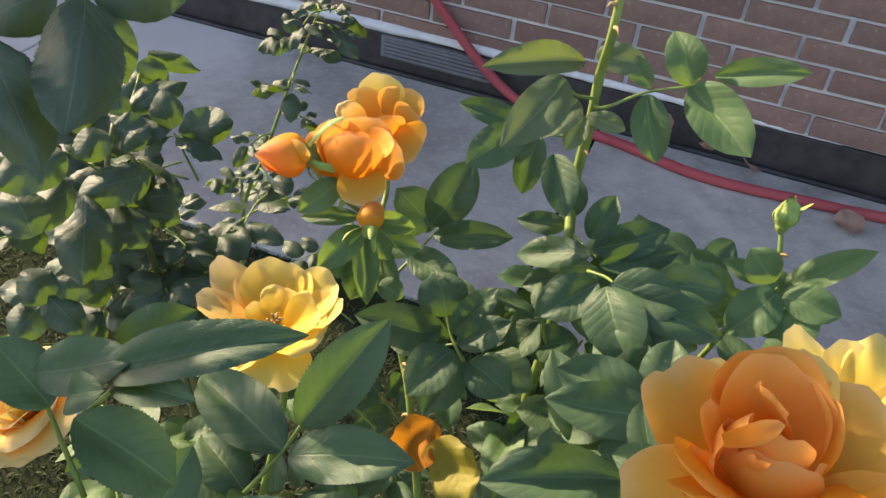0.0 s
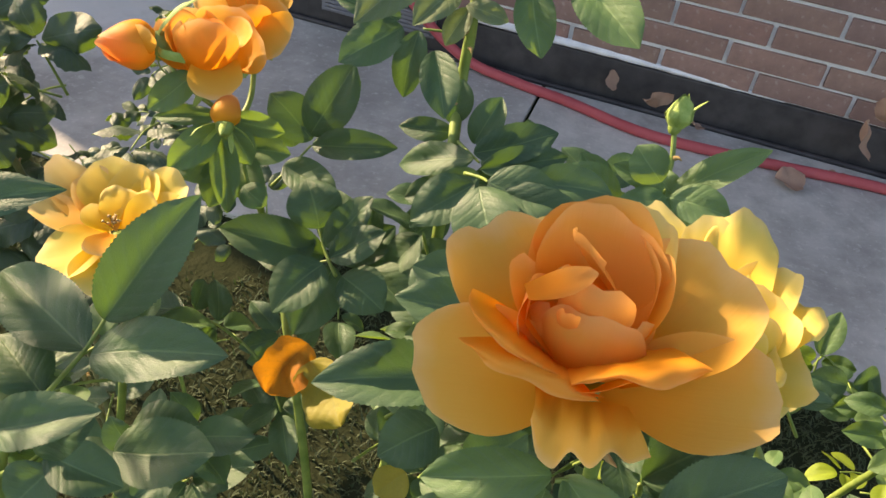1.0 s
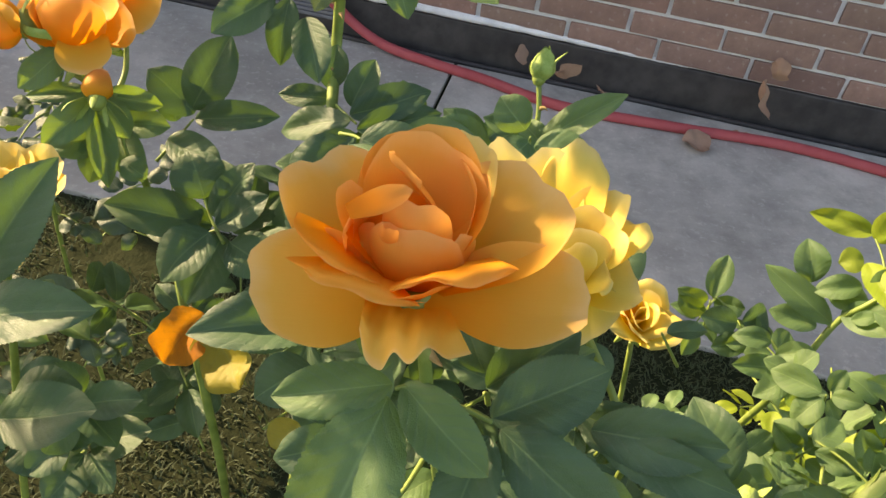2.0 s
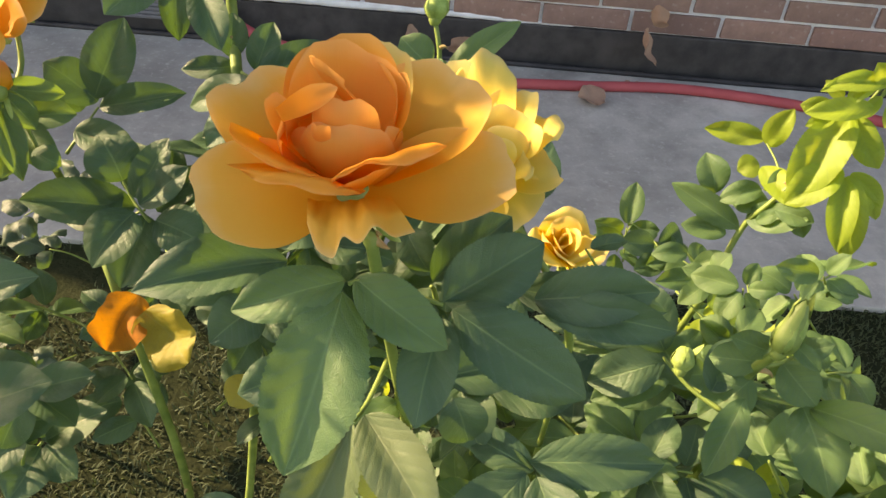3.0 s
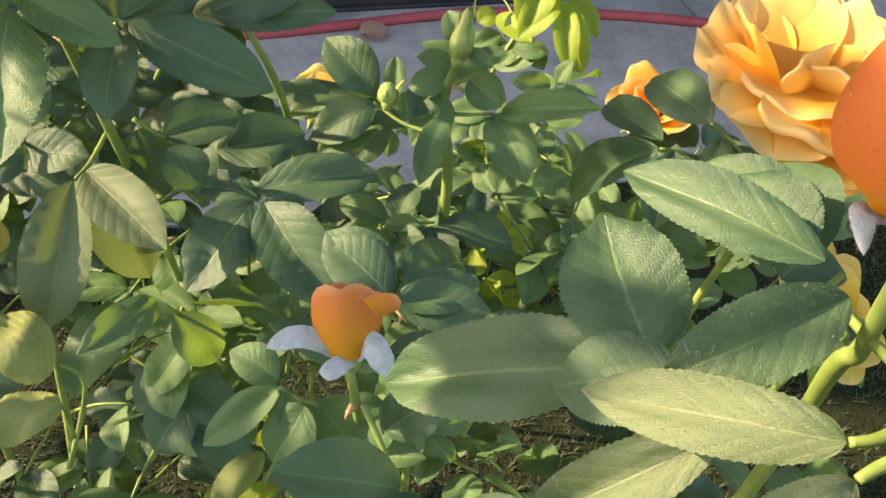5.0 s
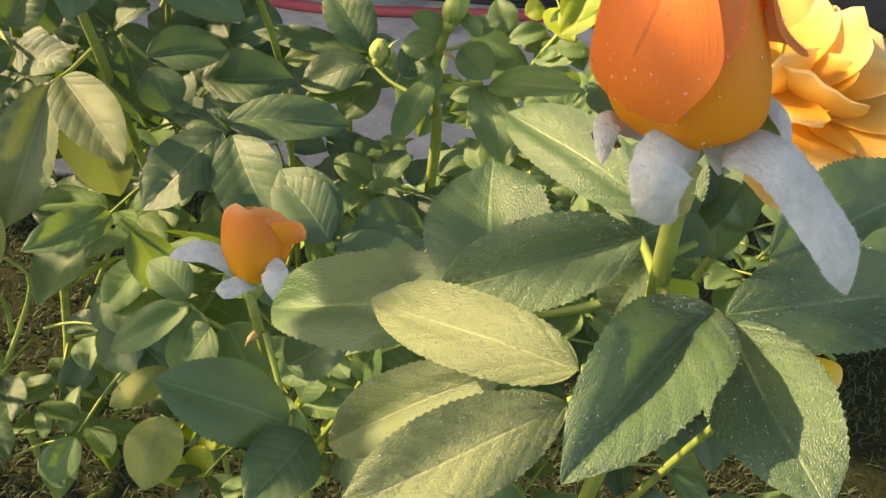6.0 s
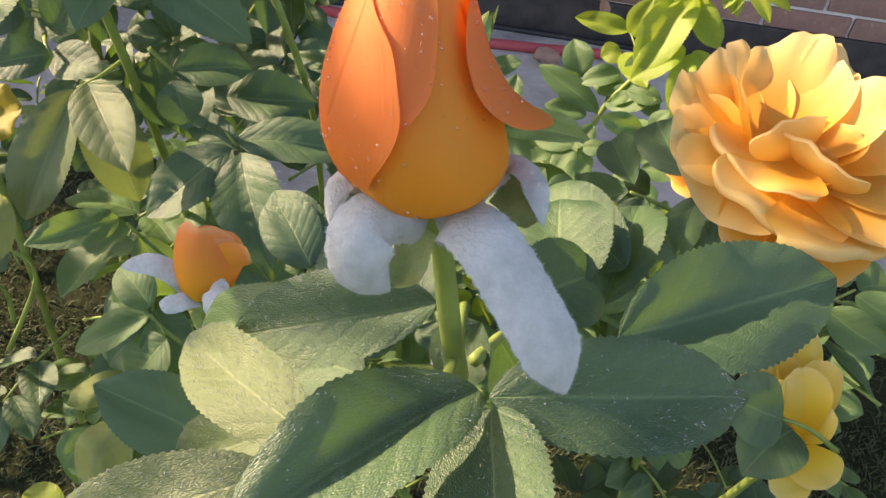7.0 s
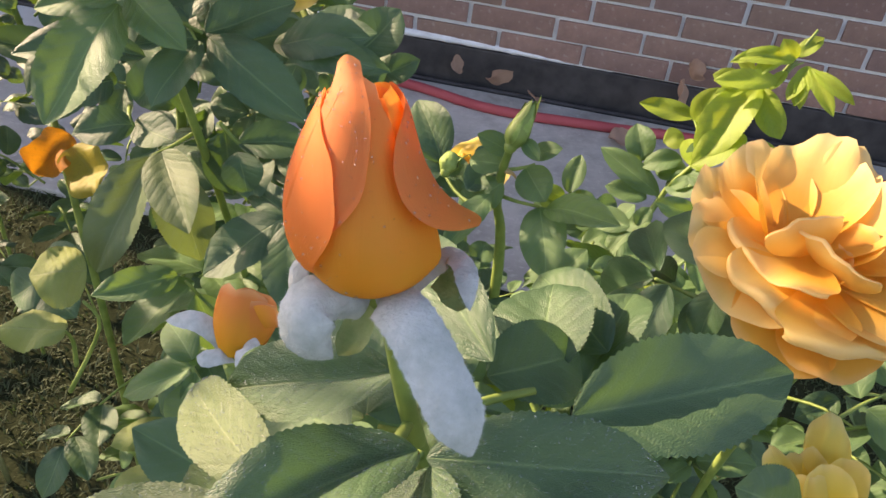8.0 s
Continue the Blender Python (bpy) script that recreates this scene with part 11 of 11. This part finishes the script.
spray(bush_main, [(-0.0395, -1.4292, 0.6050), (-0.0484, -1.4271, 0.6235), (-0.0541, -1.4259, 0.6356)], [
    ((-0.0554, -1.4238, 0.6376), (-0.0706, -1.4009, 0.6474), 0.0181, (0.56, -0.69, 0.46)),
    ((-0.0519, -1.4246, 0.6376), (-0.0269, -1.4131, 0.6562), 0.0263, (-0.03, -0.78, 0.62)),
    ((-0.0511, -1.4271, 0.6350), (-0.0192, -1.4336, 0.6275), 0.0211, (-0.24, -0.33, 0.91)),
    ((-0.0553, -1.4277, 0.6332), (-0.0653, -1.4327, 0.6168), 0.0162, (0.19, -0.49, 0.85)),
])
spray(bush_main, [(-0.0491, -1.4399, 0.5409), (-0.0529, -1.4342, 0.5646), (-0.0553, -1.4308, 0.5800)], [
    ((-0.0586, -1.4297, 0.5804), (-0.0989, -1.4179, 0.5831), 0.0237, (-0.49, -0.29, 0.82)),
    ((-0.0547, -1.4286, 0.5826), (-0.0463, -1.4151, 0.6132), 0.0274, (0.04, -0.04, 1.00)),
    ((-0.0521, -1.4318, 0.5796), (-0.0138, -1.4486, 0.5801), 0.0248, (-0.15, -0.70, 0.70)),
])
spray(bush_yellow, [(-0.1298, -1.6593, 0.6543), (-0.1353, -1.6643, 0.6683), (-0.1385, -1.6677, 0.6775)], [
    ((-0.1370, -1.6684, 0.6764), (-0.1155, -1.6769, 0.6693), 0.0195, (-0.37, 0.37, 0.85)),
    ((-0.1390, -1.6690, 0.6761), (-0.1532, -1.6800, 0.6499), 0.0195, (0.28, -0.69, 0.67)),
    ((-0.1405, -1.6680, 0.6775), (-0.1626, -1.6717, 0.6757), 0.0151, (0.38, 0.24, 0.89)),
    ((-0.1396, -1.6667, 0.6788), (-0.1482, -1.6623, 0.6970), 0.0160, (0.09, 0.18, 0.98)),
    ((-0.1367, -1.6670, 0.6778), (-0.1098, -1.6614, 0.6856), 0.0174, (0.44, -0.35, 0.83)),
])
spray(bush_yellow, [(-0.1561, -1.6741, 0.6154), (-0.1503, -1.6703, 0.6368), (-0.1464, -1.6681, 0.6508)], [
    ((-0.1474, -1.6694, 0.6495), (-0.1608, -1.6861, 0.6401), 0.0172, (0.35, -0.18, 0.92)),
    ((-0.1482, -1.6677, 0.6517), (-0.1776, -1.6581, 0.6481), 0.0189, (0.07, -0.35, 0.93)),
    ((-0.1456, -1.6667, 0.6522), (-0.1307, -1.6488, 0.6717), 0.0218, (-0.33, 0.27, 0.91)),
])
spray(bush_yellow, [(-0.1835, -1.6682, 0.6190), (-0.1764, -1.6688, 0.6352), (-0.1717, -1.6694, 0.6457)], [
    ((-0.1697, -1.6688, 0.6459), (-0.1381, -1.6562, 0.6453), 0.0210, (-0.26, -0.64, 0.73)),
    ((-0.1707, -1.6705, 0.6442), (-0.1545, -1.6845, 0.6381), 0.0191, (0.43, -0.57, 0.70)),
    ((-0.1736, -1.6703, 0.6452), (-0.1979, -1.6876, 0.6468), 0.0212, (0.57, 0.35, 0.74)),
    ((-0.1730, -1.6684, 0.6471), (-0.1825, -1.6647, 0.6646), 0.0165, (0.08, -0.75, 0.66)),
    ((-0.1707, -1.6681, 0.6470), (-0.1497, -1.6549, 0.6685), 0.0192, (-0.21, -0.50, 0.84)),
])
spray(bush_yellow, [(-0.1681, -1.6610, 0.6042), (-0.1556, -1.6608, 0.6200), (-0.1475, -1.6609, 0.6303)], [
    ((-0.1481, -1.6596, 0.6320), (-0.1567, -1.6443, 0.6406), 0.0170, (0.74, 0.15, 0.65)),
    ((-0.1457, -1.6599, 0.6311), (-0.1172, -1.6503, 0.6458), 0.0219, (0.16, -0.33, 0.93)),
    ((-0.1462, -1.6619, 0.6289), (-0.1280, -1.6733, 0.6208), 0.0188, (-0.06, -0.57, 0.82)),
    ((-0.1481, -1.6624, 0.6288), (-0.1558, -1.6869, 0.6187), 0.0222, (0.31, -0.14, 0.94)),
    ((-0.1496, -1.6609, 0.6309), (-0.1681, -1.6677, 0.6456), 0.0151, (0.31, 0.27, 0.91)),
])
spray(bush_green, [(0.1145, -1.5690, 0.5202), (0.1260, -1.5693, 0.5405), (0.1334, -1.5696, 0.5538)], [
    ((0.1309, -1.5705, 0.5523), (0.1051, -1.5853, 0.5485), 0.0205, (0.23, 0.10, 0.97)),
    ((0.1321, -1.5678, 0.5557), (0.1205, -1.5519, 0.5654), 0.0185, (-0.13, -0.16, 0.98)),
    ((0.1342, -1.5678, 0.5560), (0.1406, -1.5616, 0.5742), 0.0171, (0.23, -0.30, 0.93)),
    ((0.1359, -1.5709, 0.5527), (0.1608, -1.5784, 0.5439), 0.0164, (0.29, -0.66, 0.70)),
    ((0.1329, -1.5715, 0.5515), (0.1277, -1.5787, 0.5286), 0.0204, (0.04, -0.23, 0.97)),
])
spray(bush_green, [(0.0515, -1.5389, 0.6306), (0.0514, -1.5379, 0.6503), (0.0514, -1.5375, 0.6631)], [
    ((0.0512, -1.5393, 0.6610), (0.0497, -1.5542, 0.6497), 0.0154, (0.48, -0.49, 0.73)),
    ((0.0489, -1.5379, 0.6623), (0.0165, -1.5312, 0.6495), 0.0193, (-0.19, -0.37, 0.91)),
    ((0.0506, -1.5358, 0.6650), (0.0397, -1.5081, 0.6747), 0.0208, (-0.53, -0.68, 0.51)),
    ((0.0538, -1.5370, 0.6641), (0.0825, -1.5244, 0.6701), 0.0184, (0.45, -0.34, 0.83)),
    ((0.0532, -1.5390, 0.6617), (0.0718, -1.5524, 0.6528), 0.0152, (-0.24, -0.77, 0.59)),
])
spray(bush_green, [(-0.0797, -1.5380, 0.5111), (-0.0676, -1.5428, 0.5262), (-0.0597, -1.5461, 0.5361)], [
    ((-0.0627, -1.5453, 0.5365), (-0.0865, -1.5466, 0.5453), 0.0191, (-0.16, -0.69, 0.71)),
    ((-0.0597, -1.5441, 0.5384), (-0.0610, -1.5280, 0.5508), 0.0179, (0.34, -0.59, 0.73)),
    ((-0.0567, -1.5461, 0.5366), (-0.0228, -1.5478, 0.5422), 0.0211, (-0.10, 0.02, 0.99)),
])
spray(bush_green, [(-0.0759, -1.5858, 0.6277), (-0.0628, -1.5865, 0.6478), (-0.0543, -1.5872, 0.6608)], [
    ((-0.0550, -1.5856, 0.6625), (-0.0636, -1.5700, 0.6751), 0.0186, (0.21, -0.67, 0.71)),
    ((-0.0521, -1.5867, 0.6617), (-0.0258, -1.5948, 0.6754), 0.0144, (0.05, -0.19, 0.98)),
    ((-0.0532, -1.5887, 0.6592), (-0.0412, -1.6055, 0.6534), 0.0125, (0.17, -0.71, 0.68)),
    ((-0.0560, -1.5882, 0.6593), (-0.0735, -1.5939, 0.6465), 0.0148, (0.33, -0.50, 0.80)),
])
spray(bush_green, [(0.1434, -1.4928, 0.6171), (0.1330, -1.4937, 0.6327), (0.1263, -1.4946, 0.6429)], [
    ((0.1292, -1.4942, 0.6438), (0.1526, -1.4877, 0.6473), 0.0140, (0.34, -0.03, 0.94)),
])
spray(bush_green, [(0.0625, -1.6159, 0.5884), (0.0637, -1.6170, 0.6060), (0.0646, -1.6179, 0.6174)], [
    ((0.0628, -1.6189, 0.6159), (0.0451, -1.6359, 0.6099), 0.0170, (-0.31, -0.11, 0.95)),
    ((0.0621, -1.6173, 0.6176), (0.0335, -1.6153, 0.6216), 0.0170, (0.41, -0.50, 0.76)),
    ((0.0643, -1.6162, 0.6193), (0.0631, -1.6141, 0.6359), 0.0117, (-0.50, -0.62, 0.61)),
])
spray(bush_green, [(-0.0508, -1.5417, 0.5042), (-0.0544, -1.5439, 0.5196), (-0.0567, -1.5455, 0.5297)], [
    ((-0.0591, -1.5441, 0.5309), (-0.0828, -1.5316, 0.5372), 0.0192, (0.40, -0.40, 0.82)),
    ((-0.0551, -1.5439, 0.5318), (-0.0428, -1.5210, 0.5397), 0.0205, (-0.09, 0.11, 0.99)),
    ((-0.0536, -1.5456, 0.5301), (-0.0253, -1.5530, 0.5385), 0.0159, (-0.10, -0.67, 0.74)),
    ((-0.0563, -1.5475, 0.5274), (-0.0566, -1.5515, 0.5038), 0.0188, (-0.00, 0.26, 0.97)),
])
spray(bush_green, [(-0.0259, -1.5895, 0.5630), (-0.0192, -1.5914, 0.5805), (-0.0148, -1.5928, 0.5920)], [
    ((-0.0122, -1.5934, 0.5918), (0.0156, -1.5987, 0.5914), 0.0192, (-0.21, -0.08, 0.98)),
    ((-0.0143, -1.5946, 0.5900), (-0.0090, -1.6089, 0.5826), 0.0121, (0.42, -0.51, 0.75)),
    ((-0.0174, -1.5929, 0.5914), (-0.0527, -1.5840, 0.5789), 0.0182, (0.28, -0.56, 0.78)),
    ((-0.0162, -1.5912, 0.5936), (-0.0347, -1.5708, 0.6025), 0.0193, (0.52, -0.41, 0.75)),
    ((-0.0128, -1.5919, 0.5934), (0.0110, -1.5948, 0.6121), 0.0189, (0.13, -0.64, 0.76)),
])
spray(bush_green, [(0.1233, -1.6067, 0.5855), (0.1183, -1.6084, 0.6012), (0.1152, -1.6097, 0.6115)], [
    ((0.1172, -1.6088, 0.6129), (0.1394, -1.5950, 0.6197), 0.0203, (0.12, 0.06, 0.99)),
    ((0.1169, -1.6111, 0.6101), (0.1382, -1.6324, 0.6032), 0.0198, (0.63, 0.17, 0.76)),
    ((0.1136, -1.6109, 0.6098), (0.1022, -1.6099, 0.5955), 0.0126, (0.28, 0.12, 0.95)),
    ((0.1126, -1.6091, 0.6117), (0.0893, -1.5935, 0.6044), 0.0144, (0.30, 0.02, 0.96)),
    ((0.1154, -1.6080, 0.6135), (0.1172, -1.5878, 0.6230), 0.0183, (-0.37, -0.76, 0.53)),
])
spray(bush_green, [(0.0377, -1.4831, 0.5912), (0.0533, -1.4830, 0.6127), (0.0634, -1.4832, 0.6266)], [
    ((0.0641, -1.4813, 0.6289), (0.0704, -1.4805, 0.6489), 0.0178, (-0.26, -0.75, 0.60)),
    ((0.0645, -1.4852, 0.6245), (0.0721, -1.4989, 0.6160), 0.0141, (0.39, -0.79, 0.47)),
    ((0.0609, -1.4841, 0.6252), (0.0345, -1.4807, 0.6092), 0.0207, (0.34, -0.78, 0.52)),
    ((0.0610, -1.4818, 0.6278), (0.0329, -1.4591, 0.6319), 0.0205, (-0.21, -0.74, 0.64)),
])
spray(bush_green, [(-0.0714, -1.5302, 0.5481), (-0.0763, -1.5284, 0.5678), (-0.0794, -1.5275, 0.5807)], [
    ((-0.0770, -1.5289, 0.5795), (-0.0620, -1.5261, 0.5645), 0.0155, (0.41, -0.74, 0.53)),
    ((-0.0804, -1.5292, 0.5785), (-0.0898, -1.5505, 0.5642), 0.0217, (0.27, -0.78, 0.56)),
    ((-0.0822, -1.5268, 0.5810), (-0.1232, -1.5127, 0.5791), 0.0230, (-0.22, -0.35, 0.91)),
    ((-0.0792, -1.5256, 0.5830), (-0.0821, -1.5027, 0.5905), 0.0178, (-0.13, -0.18, 0.98)),
])
spray(bush_green, [(0.0960, -1.5917, 0.6388), (0.0983, -1.5949, 0.6541), (0.0997, -1.5972, 0.6640)], [
    ((0.1021, -1.5970, 0.6647), (0.1292, -1.6027, 0.6755), 0.0185, (0.42, -0.26, 0.87)),
    ((0.0999, -1.5989, 0.6621), (0.1008, -1.5987, 0.6429), 0.0141, (0.31, -0.68, 0.67)),
    ((0.0978, -1.5981, 0.6627), (0.0773, -1.5964, 0.6470), 0.0157, (0.14, -0.35, 0.93)),
])


# ---- filling growth of each bush ----
def fill(bush, count, lo, hi, seed, mat=M_LEAF, size=0.036, away=(0, 0, 0), curled=False, length=0.05):
    rng = random.Random(seed)
    centre = Vector([(a + b) / 2 for a, b in zip(lo, hi)])
    for _ in range(count):
        o = Vector([rng.uniform(a, b) for a, b in zip(lo, hi)])
        d = Vector((rng.uniform(-1, 1), rng.uniform(-1, 1), rng.uniform(-0.1, 0.7))) + Vector(away)
        # lighter and yellower leaves mixed in take the place of sun patches
        wild_spray(bush, o, d, length * rng.uniform(0.8, 1.3), rng, mat if curled else rng.choice((mat, mat, mat, M_LEAF_LIGHT, M_LEAF_LIGHT, M_LEAF, M_LEAF_YELLOW if o.z < 0.5 else M_LEAF_LIGHT)), rng.choice((3, 5, 5)), size * rng.uniform(0.8, 1.2), 0.3, curled)


fill(bush_main, 26, (-0.02, -1.69, 0.40), (0.22, -1.55, 0.66), 101)
fill(bush_main, 14, (-0.07, -1.72, 0.42), (0.10, -1.60, 0.60), 131)
fill(bush_main, 12, (-0.04, -1.60, 0.25), (0.24, -1.45, 0.5), 121)
fill(bush_main, 12, (0.05, -1.66, 0.55), (0.26, -1.55, 0.66), 102, M_LEAF_LIGHT)
fill(bush_green, 18, (0.10, -1.60, 0.40), (0.30, -1.45, 0.60), 103)
fill(bush_cream, 22, (0.22, -1.72, 0.40), (0.42, -1.58, 0.66), 104)
fill(bush_bud, 16, (0.12, -1.84, 0.40), (0.30, -1.74, 0.62), 105, M_LEAF_LIGHT)
fill(bush_cluster, 14, (-0.20, -1.55, 0.40), (-0.02, -1.42, 0.58), 106)
fill(bush_yellow, 16, (-0.36, -1.72, 0.45), (-0.20, -1.58, 0.62), 107)
fill(bush_shoot, 14, (0.20, -1.36, 0.30), (0.36, -1.22, 0.50), 108, M_LEAF_LIGHT)
fill(bush_shoot, 9, (0.10, -1.45, 0.34), (0.24, -1.34, 0.46), 109, M_LEAF_LIGHT, 0.030)

fill(bush_far, 12, (-0.62, -1.46, 0.40), (-0.38, -1.34, 0.66), 111, M_LEAF_DULL, 0.040, (0, 0, 0), True)
fill(bush_far, 10, (-0.60, -1.36, 0.15), (-0.30, -1.15, 0.42), 112, M_LEAF_DULL, 0.034, (0, 0, 0), True)
fill(bush_far, 16, (-0.98, -1.28, 0.12), (-0.62, -1.02, 0.46), 114, M_LEAF_DULL, 0.042, (0, 0, 0), True)
fill(bush_far, 8, (-0.70, -1.38, 0.20), (-0.48, -1.20, 0.46), 115, M_LEAF_DULL, 0.040, (0, 0, 0), True)
# added unseen growth of the same bush, high above the walk, dapples the blooms
high = [(-0.42, -1.42, 0.30), (-0.52, -1.40, 0.80), (-0.57, -1.46, 1.08), (-0.54, -1.53, 1.17)]
cane(bush_far, high, 0.004, 0.002, M_CANE, 6, 63)
cane(bush_far, [(-0.46, -1.43, 0.40), (-0.62, -1.46, 0.80), (-0.74, -1.53, 1.08), (-0.84, -1.58, 1.14)], 0.004, 0.002, M_CANE, 6, 64)
for part_seed, spot, count in ((141, (-0.545, -1.535, 1.18), 5), (142, (-0.485, -1.475, 1.125), 5), (147, (-0.51, -1.50, 1.17), 4), (148, (-0.41, -1.685, 1.085), 5), (143, (-0.74, -1.55, 1.12), 6), (144, (-0.86, -1.50, 1.10), 6), (145, (-0.80, -1.62, 1.12), 5), (146, (-0.66, -1.60, 1.16), 3)):
    fill(bush_far, count, [v - 0.03 for v in spot], [v + 0.03 for v in spot], part_seed, M_LEAF, 0.046)
bush_thin = thing("rose_bush", "thin rose shoot with small curled leaves", "rose bush", THIN[0], "rose bushes")
cane(bush_thin, THIN, 0.003, 0.0013, M_STEM, 6, 71)
rng = random.Random(72)
for k in range(17):
    shoot = smooth_path(THIN, 8)
    p = shoot[min(12 + k * 2, len(shoot) - 1)]
    a = k * 2.4
    wild_spray(bush_thin, p, (math.cos(a), math.sin(a), 0.35), 0.03, rng, M_LEAF_DULL, 5, 0.028, 0.5, True)


# ---- unseen tall rose bush, added to shade the tall bud and leaves near it ----
shade_bush = thing("rose_bush", "unseen tall rose bush added to shade the orange bud", "rose bush", (-0.366, -1.745, -0.012), "rose bushes")
cane(shade_bush, [(-0.366, -1.745, -0.01), (-0.375, -1.76, 0.4), (-0.36, -1.75, 0.8), (-0.366, -1.743, 1.15)], 0.005, 0.002, M_CANE, 6, 71)
spray(shade_bush, [(-0.366, -1.743, 1.145), (-0.366, -1.752, 1.155), (-0.370, -1.765, 1.163)], [
    ((-0.3722, -1.7640, 1.1592), (-0.3598, -1.7230, 1.1592), 0.020, (-0.84, 0.27, 0.47)),
])
# second added leaf turned to the sun, shades the leaves left of the bud
spray(shade_bush, [(-0.366, -1.747, 1.03), (-0.378, -1.735, 1.05), (-0.392, -1.722, 1.066)], [
    ((-0.3990, -1.7230, 1.0690), (-0.3850, -1.6660, 1.0730), 0.034, (-0.84, 0.27, 0.47)),
])

# ---- dew on the leaves below the tall bud ----
for k, rib in enumerate(dewy):
    for leaf in [o for o in rib.children if o.name.startswith("leaflet")]:
        dew_on_leaf(rib, leaf, 1300, 200 + k)


# ---- turf ----
def turf(count, lo, hi, seed):
    rng = random.Random(seed)
    verts, faces, uvs = [], [], []
    for _ in range(count):
        x, y = rng.uniform(lo[0], hi[0]), rng.uniform(lo[1], hi[1])
        if noise.noise(Vector((x * 5, y * 5, 0.3))) < rng.uniform(-0.6, 0.1):
            continue
        a, h = rng.uniform(0, 6.28), rng.uniform(0.004, 0.010)
        w = rng.uniform(0.0007, 0.0018)
        o, s, b = Vector((x, y, -0.012)), Vector((-math.sin(a), math.cos(a), 0)) * w, Vector((math.cos(a), math.sin(a), 0))
        lean = rng.uniform(0.6, 2.2)
        k = len(verts)
        verts += [o - s, o + s, o + b * h * lean * 0.4 + Vector((0, 0, h * 0.7)) - s * 0.8, o + b * h * lean * 0.4 + Vector((0, 0, h * 0.7)) + s * 0.8, o + b * h * lean * 1.1 + Vector((0, 0, h))]
        faces += [(k, k + 1, k + 3, k + 2), (k + 2, k + 3, k + 4)]
        uvs += [(0.3, 0), (0.7, 0), (0.3, 0.6), (0.7, 0.6), (0.5, 1)]
    ob = new("turf", mesh_of("turf", verts, faces, M_GRASS, uvs))
    tagged(ob, "short dull green turf and creeping weeds on the soil", "grass", kind="stuff")


turf(110000, (-1.6, -1.95), (1.9, -0.79), 91)

# ---- fallen leaves on the concrete and against the wall base ----
for k, (x, y, z, size, turn, tilt) in enumerate((
        (0.362, -0.205, 0.012, 0.075, 20, 8), (0.50, -0.075, 0.06, 0.095, 80, 62), (0.50, -0.02, 0.13, 0.06, 140, 75), (0.02, -0.05, 0.035, 0.075, 200, 55),
        (0.14, -0.055, 0.02, 0.055, 130, 30), (-0.08, -0.03, 0.04, 0.05, 60, 60), (0.43, -0.09, 0.012, 0.04, 250, 10))):
    m = pose(x, y, z, tilt, 0, turn) @ Matrix.Diagonal((size * 0.85, size, size * 0.7, 1))
    ob = new("dry_leaf", leaf_mesh((32, 33, 34, 35)[k % 4], M_DRY))
    ob.matrix_basis = m
    tagged(ob, "dry curled pale brown leaf on the concrete" if tilt < 40 else "dry brown leaf leaning on the wall base", "leaf", "fallen leaves")
